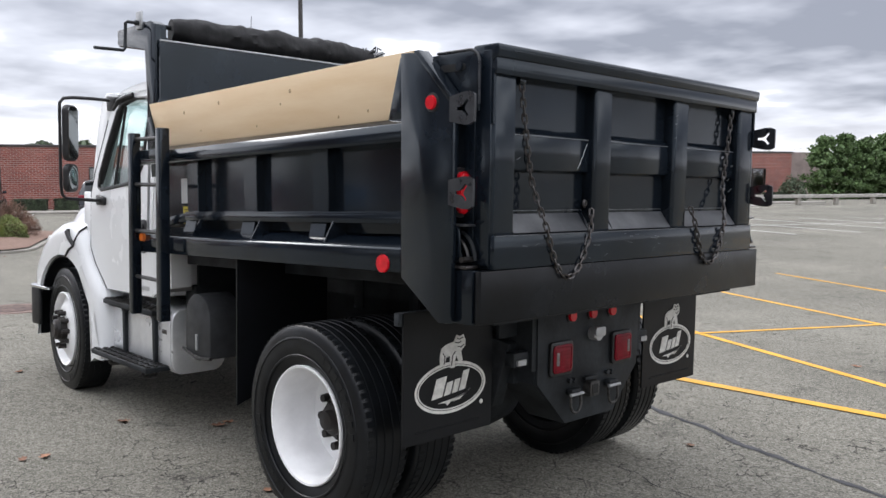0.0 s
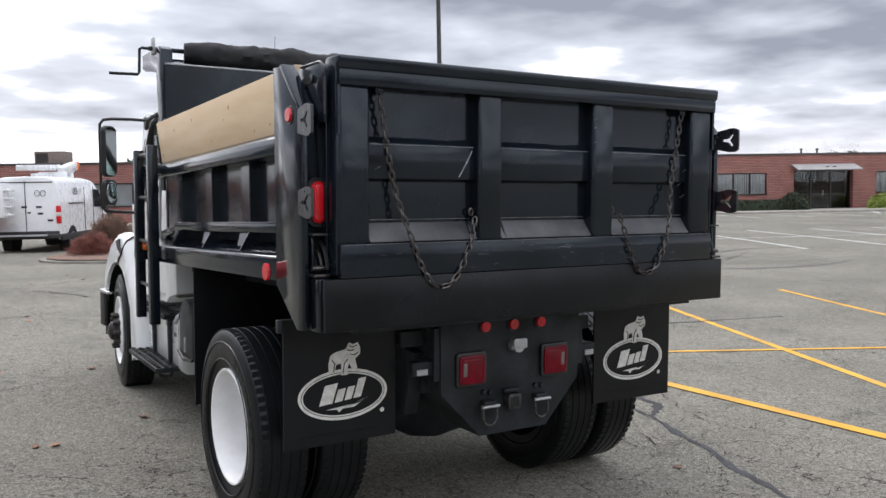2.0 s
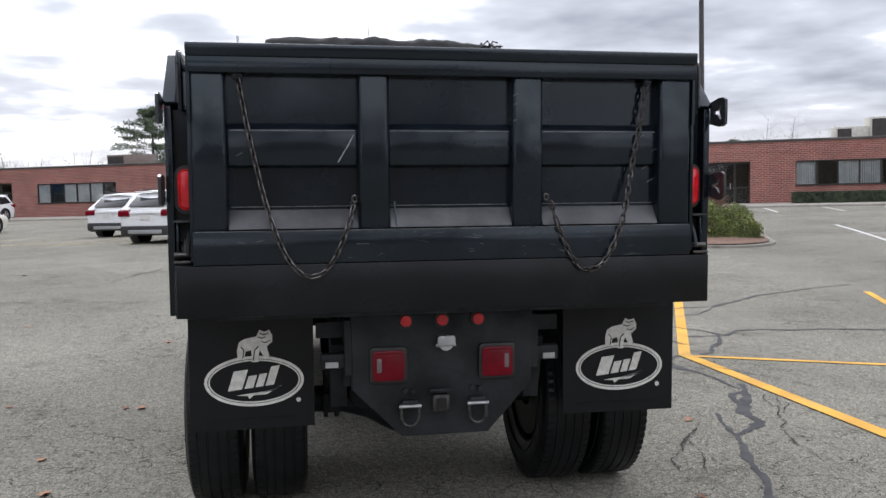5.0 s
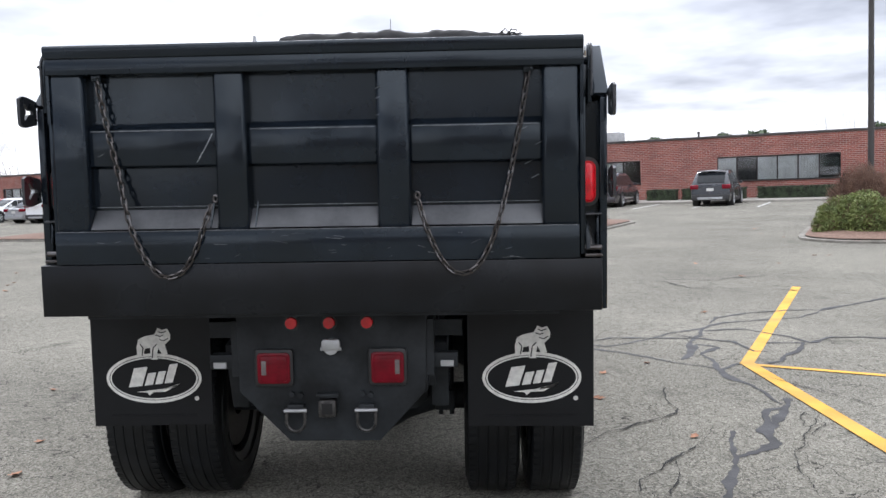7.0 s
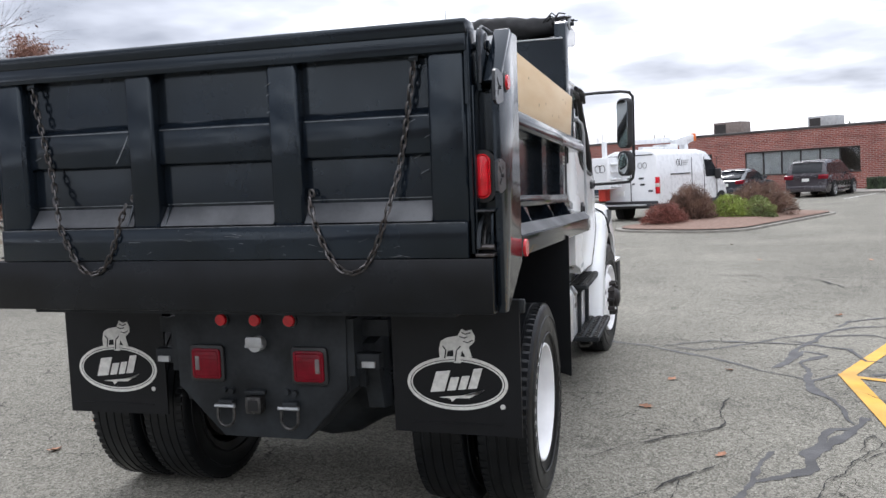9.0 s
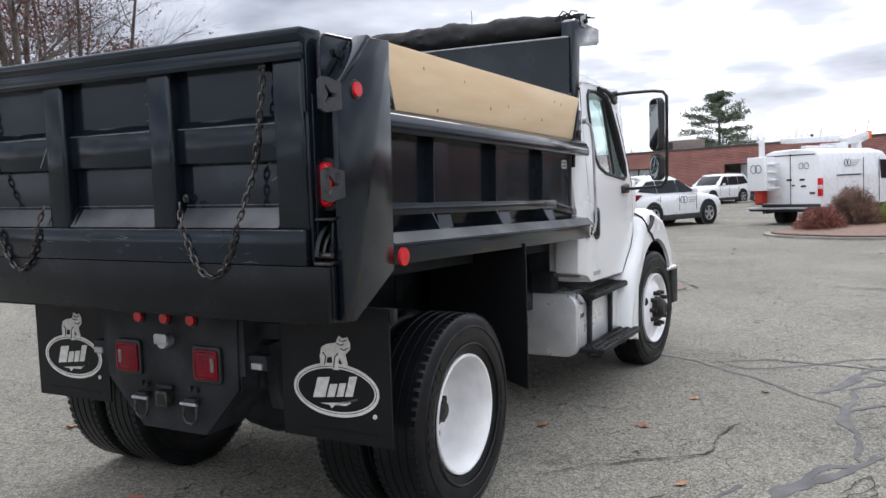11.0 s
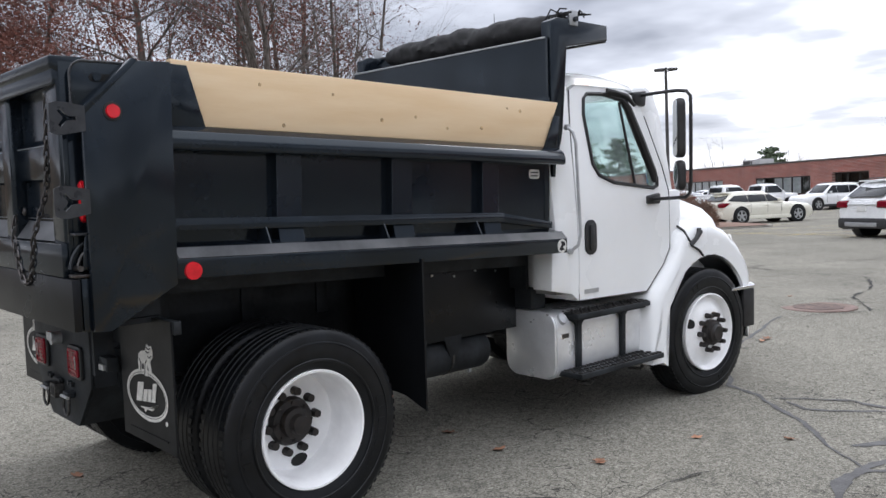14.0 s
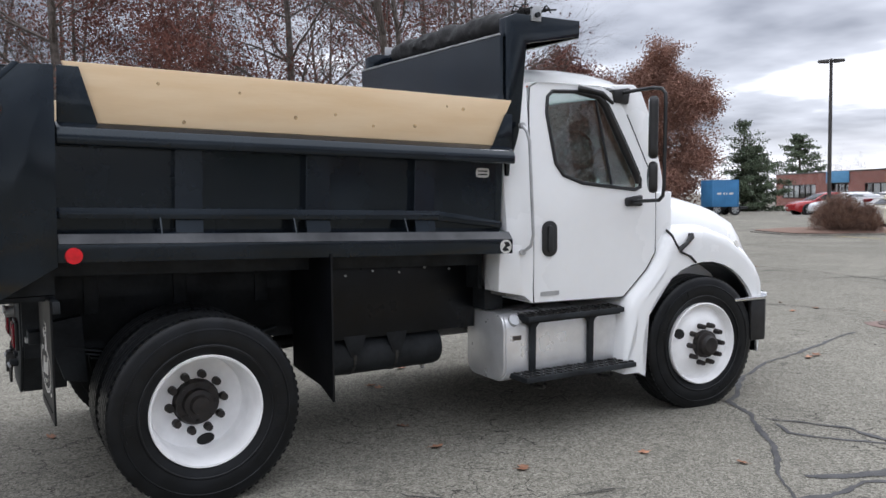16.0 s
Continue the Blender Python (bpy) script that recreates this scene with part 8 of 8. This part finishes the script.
    part("front_bumper", box(-hw * 0.84, hw * 0.84, f - 0.18, f + 0.02, low + 0.05, low + 0.28, 0.05), TRIM if cladding else P, ob)
    part("grille", box(-hw * 0.5, hw * 0.5, f - 0.10, f + 0.012, nose - 0.24, nose - 0.06, 0.02), TRIM, ob)
    part("number_plate", box(-0.16, 0.16, b - 0.02, b + 0.03, belt - 0.30, belt - 0.16), LABELW, ob)
    part("rear_spoiler", box(-tw * 0.93, tw * 0.93, yr - 0.15, yr + 0.05, H - 0.060, H - 0.022, 0.014), P, ob) if bed is None else None
    if bed is not None:
        part("bed_cavity", box(-hw * 0.86, hw * 0.86, b + 0.1, -0.6, bed - 0.35, bed + 0.045), TRIM, ob)
        for sx_ in (-1, 1):
            part("bed_rail", box(sx_ * hw * 0.84, sx_ * hw * 0.99, b + 0.05, -0.5, bed - 0.05, bed + 0.07, 0.02), P, ob)
        part("tail_board", box(-hw * 0.9, hw * 0.9, b + 0.02, b + 0.1, bed - 0.4, bed + 0.07, 0.02), P, ob)
    return ob


def ring_logo(parent, x, ys, z):
    """Two plain dark rings and a grey bar on a door."""
    for k, y in enumerate(ys):
        part("door_ring", tube([(x, y + 0.085 * math.cos(q * math.pi / 10), z + 0.11 * math.sin(q * math.pi / 10)) for q in range(20)], 0.010, 5, True), TRIM, parent)
    for j in range(3):
        part("door_bar", box(x - 0.002, x + 0.003, ys[-1] + 0.16, ys[-1] + 0.62 - 0.08 * j, z + 0.05 - 0.07 * j, z + 0.075 - 0.07 * j), STEEL, parent)


def service_van():
    ob = thing("service_van", "white service van with a lift boom and bucket on its roof", "van", lot_pose(-11.62, 20.8), "parked vehicles")
    P = PAINTS["white"]
    secs = []
    for y, zt, k, zb in ((-2.95, 2.22, 0.965, 0.45), (-2.93, 2.27, 0.985, 0.40), (-2.80, 2.30, 1.0, 0.38), (0.5, 2.30, 1.0, 0.38), (0.95, 2.24, 0.99, 0.38), (1.25, 2.08, 0.985, 0.38), (1.85, 1.38, 0.97, 0.38), (2.35, 1.20, 0.93, 0.38), (2.72, 0.92, 0.82, 0.42)):
        h = 0.99 * k
        t = 0.90 if zt > 2 else 0.95
        pr = [(0, zt + 0.02), (h * t * 0.7, zt), (h * t * 0.93, zt - 0.06), (h * (t + 0.04), zt - 0.2), (h, min(1.3, zt - 0.25)), (h * 0.99, 0.7), (h * 0.95, zb)]
        secs.append([(-a, y, c) for a, c in pr[::-1][:-1]] + [(a, y, c) for a, c in pr])
    part("body", loft(secs), P, ob, smooth=50)
    for s in (-1, 1):
        part("cab_window", prism([(0.55, 1.32), (0.55, 1.92), (1.05, 1.90), (1.62, 1.40), (1.62, 1.32)], "x", s * 0.955, s * 0.992), CARGLASS, ob)
        part("door_mirror", box(s * 1.0, s * 1.2, 1.25, 1.4, 1.22, 1.58, 0.03), TRIM, ob)
        part("tail_lamp", box(s * 0.875, s * 1.0, -2.985, -2.87, 0.88, 1.42, 0.02), RED, ob)
        part("tail_lamp_lens", box(s * 0.875, s * 1.003, -2.99, -2.9, 1.10, 1.22, 0.01), CLEAR, ob)
        part("side_trim", box(s * 0.985, s * 1.003, -2.1, -0.7, 1.46, 1.50), TRIM, ob)
        part("lower_trim", box(s * 0.94, s * 1.006, -2.9, 2.3, 0.36, 0.56, 0.02), TRIM, ob)
        for ym in (-0.55, 0.42, 1.45):
            part("door_seam", box(s * 0.985, s * 1.002, ym - 0.008, ym + 0.008, 0.6, 2.0), SEAM, ob)
        for y in (-1.85, 1.85):
            part("wheel_arch", cyl((s * 0.7, y, 0.36), (s * 0.996, y, 0.36), 0.43, seg=24), WHEEL_SHADE, ob)
            car_wheel(ob, s * 0.88, y, 0.35, 0.23, 6)
    part("windscreen", prism([(1.27, 2.05), (1.82, 1.42), (1.85, 1.42), (1.30, 2.07)], "x", -0.82, 0.82), CARGLASS, ob)
    ring_logo(ob, 1.0, (-1.6, -1.4), 1.85)
    part("door_seam", box(-0.010, 0.010, -2.965, -2.94, 0.6, 2.18), SEAM, ob)
    part("roof_gutter", box(-0.80, 0.80, -2.962, -2.94, 2.12, 2.15), SEAM, ob)
    part("step_bumper", box(-0.95, 0.95, -3.02, -2.93, 0.42, 0.66, 0.02), TRIM, ob)
    for x, z in ((0.30, 1.36), (0.34, 1.16), (0.62, 0.95), (-0.12, 1.36)):
        part("door_mark", box(x, x + 0.16, -2.968, -2.95, z, z + 0.06), TRIM, ob)
    for x in (0.35, 0.52):
        part("door_ring", tube([(x + 0.07 * math.cos(q * math.pi / 8), -2.962, 1.80 + 0.09 * math.sin(q * math.pi / 8)) for q in range(16)], 0.008, 5, True), TRIM, ob)
    part("rear_handle", box(0.05, 0.14, -2.98, -2.955, 1.2, 1.24), TRIM, ob)
    part("number_plate", box(-0.55, -0.25, -2.985, -2.95, 0.85, 1.0), LABELW, ob)
    part("rear_bumper", box(-1.25, 1.0, -3.25, -2.95, 0.45, 0.57, 0.02), TRIM, ob)
    part("hitch_step", box(-1.2, 0.7, -3.45, -3.2, 0.52, 0.57, 0.01), STEEL, ob)
    part("red_box", box(-1.02, -0.75, -3.3, -3.0, 0.70, 1.15, 0.03), mat("red_fuel_can", (0.6, 0.05, 0.03), 0.5, vary=0.1), ob)
    # the lift: turret, boom and bucket at the tail
    part("turret", cyl((0.2, 0.55, 2.28), (0.2, 0.55, 2.62), 0.16, 0.14, 16), P, ob)
    part("boom", prism([(-3.3, 2.48), (-3.3, 2.64), (0.1, 2.76), (0.1, 2.56)], "x", -0.10, 0.10, 0.02), P, ob)
    part("boom_knuckle", prism([(-0.2, 2.44), (-0.3, 2.66), (0.9, 2.86), (1.2, 2.82), (1.2, 2.62), (0.6, 2.48)], "x", 0.08, 0.34, 0.04), P, ob)
    part("boom_tip", box(0.06, 0.36, 1.08, 1.26, 2.60, 2.88, 0.03), AMBER, ob)
    part("boom_rest", box(-0.4, 0.5, -0.6, -0.52, 2.28, 2.50, 0.01), P, ob)
    part("lower_boom", box(-0.05, 0.12, -2.3, -0.2, 2.32, 2.42, 0.02), P, ob)
    part("bucket_arm", box(-0.75, -0.62, -3.45, -3.3, 1.9, 2.66, 0.02), P, ob)
    part("bucket", prism(rounded(-1.02, -0.36, -3.70, -3.12, 0.08, 3), "z", 1.10, 2.12, 0.02), P, ob)
    for k in range(4):
        part("bucket_step", box(-0.37, -0.18, -3.6, -3.2, 1.15 + 0.24 * k, 1.21 + 0.24 * k, 0.02), P, ob)
    for y in (-0.76, -0.60):
        part("bucket_ring", tube([(y + 0.10 * math.cos(q * math.pi / 10), -3.71, 1.76 + 0.12 * math.sin(q * math.pi / 10)) for q in range(20)], 0.010, 5, True), TRIM, ob)


def box_trailer():
    ob = thing("box_truck", "blue box body on a low truck chassis", "truck", lot_pose(-57.0, 23.7), "parked vehicles")
    m = mat("bright_blue_box", (0.045, 0.20, 0.42), 0.5, vary=0.08, scale=1)
    part("box_body", box(-1.05, 1.05, -1.0, 1.0, 0.62, 2.58, 0.04), m, ob)
    for y in (-0.96, 0, 0.96):
        part("box_rib", box(-1.065, 1.065, y - 0.05, y + 0.05, 0.62, 2.59, 0.01), m, ob)
    part("top_rail", box(-1.065, 1.065, -1.01, 1.01, 2.50, 2.60, 0.01), m, ob)
    for k in range(3):
        part("side_bar", box(1.05, 1.062, -0.62 + 0.45 * k, -0.32 + 0.45 * k, 1.52, 1.66), LABELW, ob)
    part("chassis", box(-0.6, 0.6, -1.6, 1.9, 0.42, 0.62), TRIM, ob)
    for s in (-1, 1):
        for y in (-0.9, 1.1):
            car_wheel(ob, s * 0.88, y * 0.7, 0.42, 0.25, 6)


suv = dict(L=4.52, W=1.84, H=1.61, wb=2.69, belt=1.04, hood=1.0, nose=0.82, roof_f=-0.05, roof_r=-1.58, tail=-2.16, cowl=0.85)
a = car("parked_suv", "white compact SUV with ring emblem on its door", "white", -15.1, 15.95, 0, **suv)
ring_logo(a, 0.925, (0.02, 0.17), 0.82)
car("parked_suv", "white SUV beside another white SUV", "white", -19.8, 20.6, 0, **suv)
car("parked_suv", "dark blue SUV parked nose to the building", "blue", -23.5, 37.0, 0, **suv)
car("parked_suv", "white off-road SUV facing out from the wall", "white", -28.4, 37.2, 180, L=4.8, W=1.94, H=1.76, wb=2.9, r=0.38, belt=1.08, hood=1.06, nose=0.94, cowl=0.85, roof_f=0.2, roof_r=-1.95, tail=-2.25)
car("parked_suv", "white off-road SUV facing out from the wall", "white", -43.4, 37.2, 180, L=4.8, W=1.94, H=1.76, wb=2.9, r=0.38, belt=1.08, hood=1.06, nose=0.94, cowl=0.85, roof_f=0.2, roof_r=-1.95, tail=-2.25)
car("parked_pickup", "white crew-cab pickup parked by the wall", "white", -49.8, 36.8, 0, L=5.8, W=2.0, H=1.9, wb=3.65, r=0.39, belt=1.22, hood=1.18, nose=1.08, cowl=1.55, roof_f=0.95, rails=False, bed=1.25)
car("parked_wagon", "cream-white station wagon with chrome wheels", "cream", -30.0, 21.6, 0, L=5.02, W=1.88, H=1.48, wb=3.05, r=0.37, belt=0.98, hood=0.92, nose=0.76, cowl=0.75, roof_f=0.0, roof_r=-1.9, tail=-2.35, cladding=False, rails=False)
car("parked_suv", "white SUV in the far row", "white", -57.4, 36.8, 180, **suv)
car("parked_sedan", "white car in the far row", "silver", -47.0, 29.6, 0, L=4.7, W=1.82, H=1.46, wb=2.75, belt=0.95, hood=0.9, cowl=0.8, roof_f=0.05, roof_r=-1.1, tail=-1.8, cladding=False, rails=False)
car("parked_suv", "red SUV in the far row", "red", -55.2, 30.5, 180, **suv)
car("parked_suv", "white SUV in the far row", "white", -51.8, 30.4, 180, **suv)
car("parked_pickup", "white pickup in the far row", "white", -44.6, 29.8, 0, L=5.6, W=2.0, H=1.88, wb=3.5, r=0.39, belt=1.2, hood=1.15, nose=1.05, cowl=1.55, roof_f=0.95, rails=False, bed=1.22)
car("parked_sedan", "silver sedan near the blue box truck", "silver", -63.4, 20.6, 75, L=4.7, W=1.82, H=1.46, wb=2.75, belt=0.95, hood=0.9, cowl=0.8, roof_f=0.05, roof_r=-1.1, tail=-1.8, cladding=False, rails=False)
car("parked_minivan", "dark plum minivan parked nose to the building", "plum", -11.5, 36.7, 0, L=5.1, W=1.98, H=1.75, wb=3.0, belt=1.06, hood=1.0, cowl=1.15, roof_f=0.45, roof_r=-2.15, tail=-2.4, cladding=False)
car("parked_suv", "dark grey SUV parked nose to the building", "grey", -5.9, 36.0, 0, L=4.6, W=1.85, H=1.7, wb=2.66, roof_f=0.05, roof_r=-1.75, tail=-2.15)
car("parked_sedan", "dark grey car behind the shrubs", "grey", -15.6, 37.0, 0, L=4.7, W=1.82, H=1.5, wb=2.75, belt=0.95, hood=0.9, cowl=0.8, roof_f=0.05, roof_r=-1.3, tail=-2.0, cladding=False, rails=False)
service_van()
box_trailer()
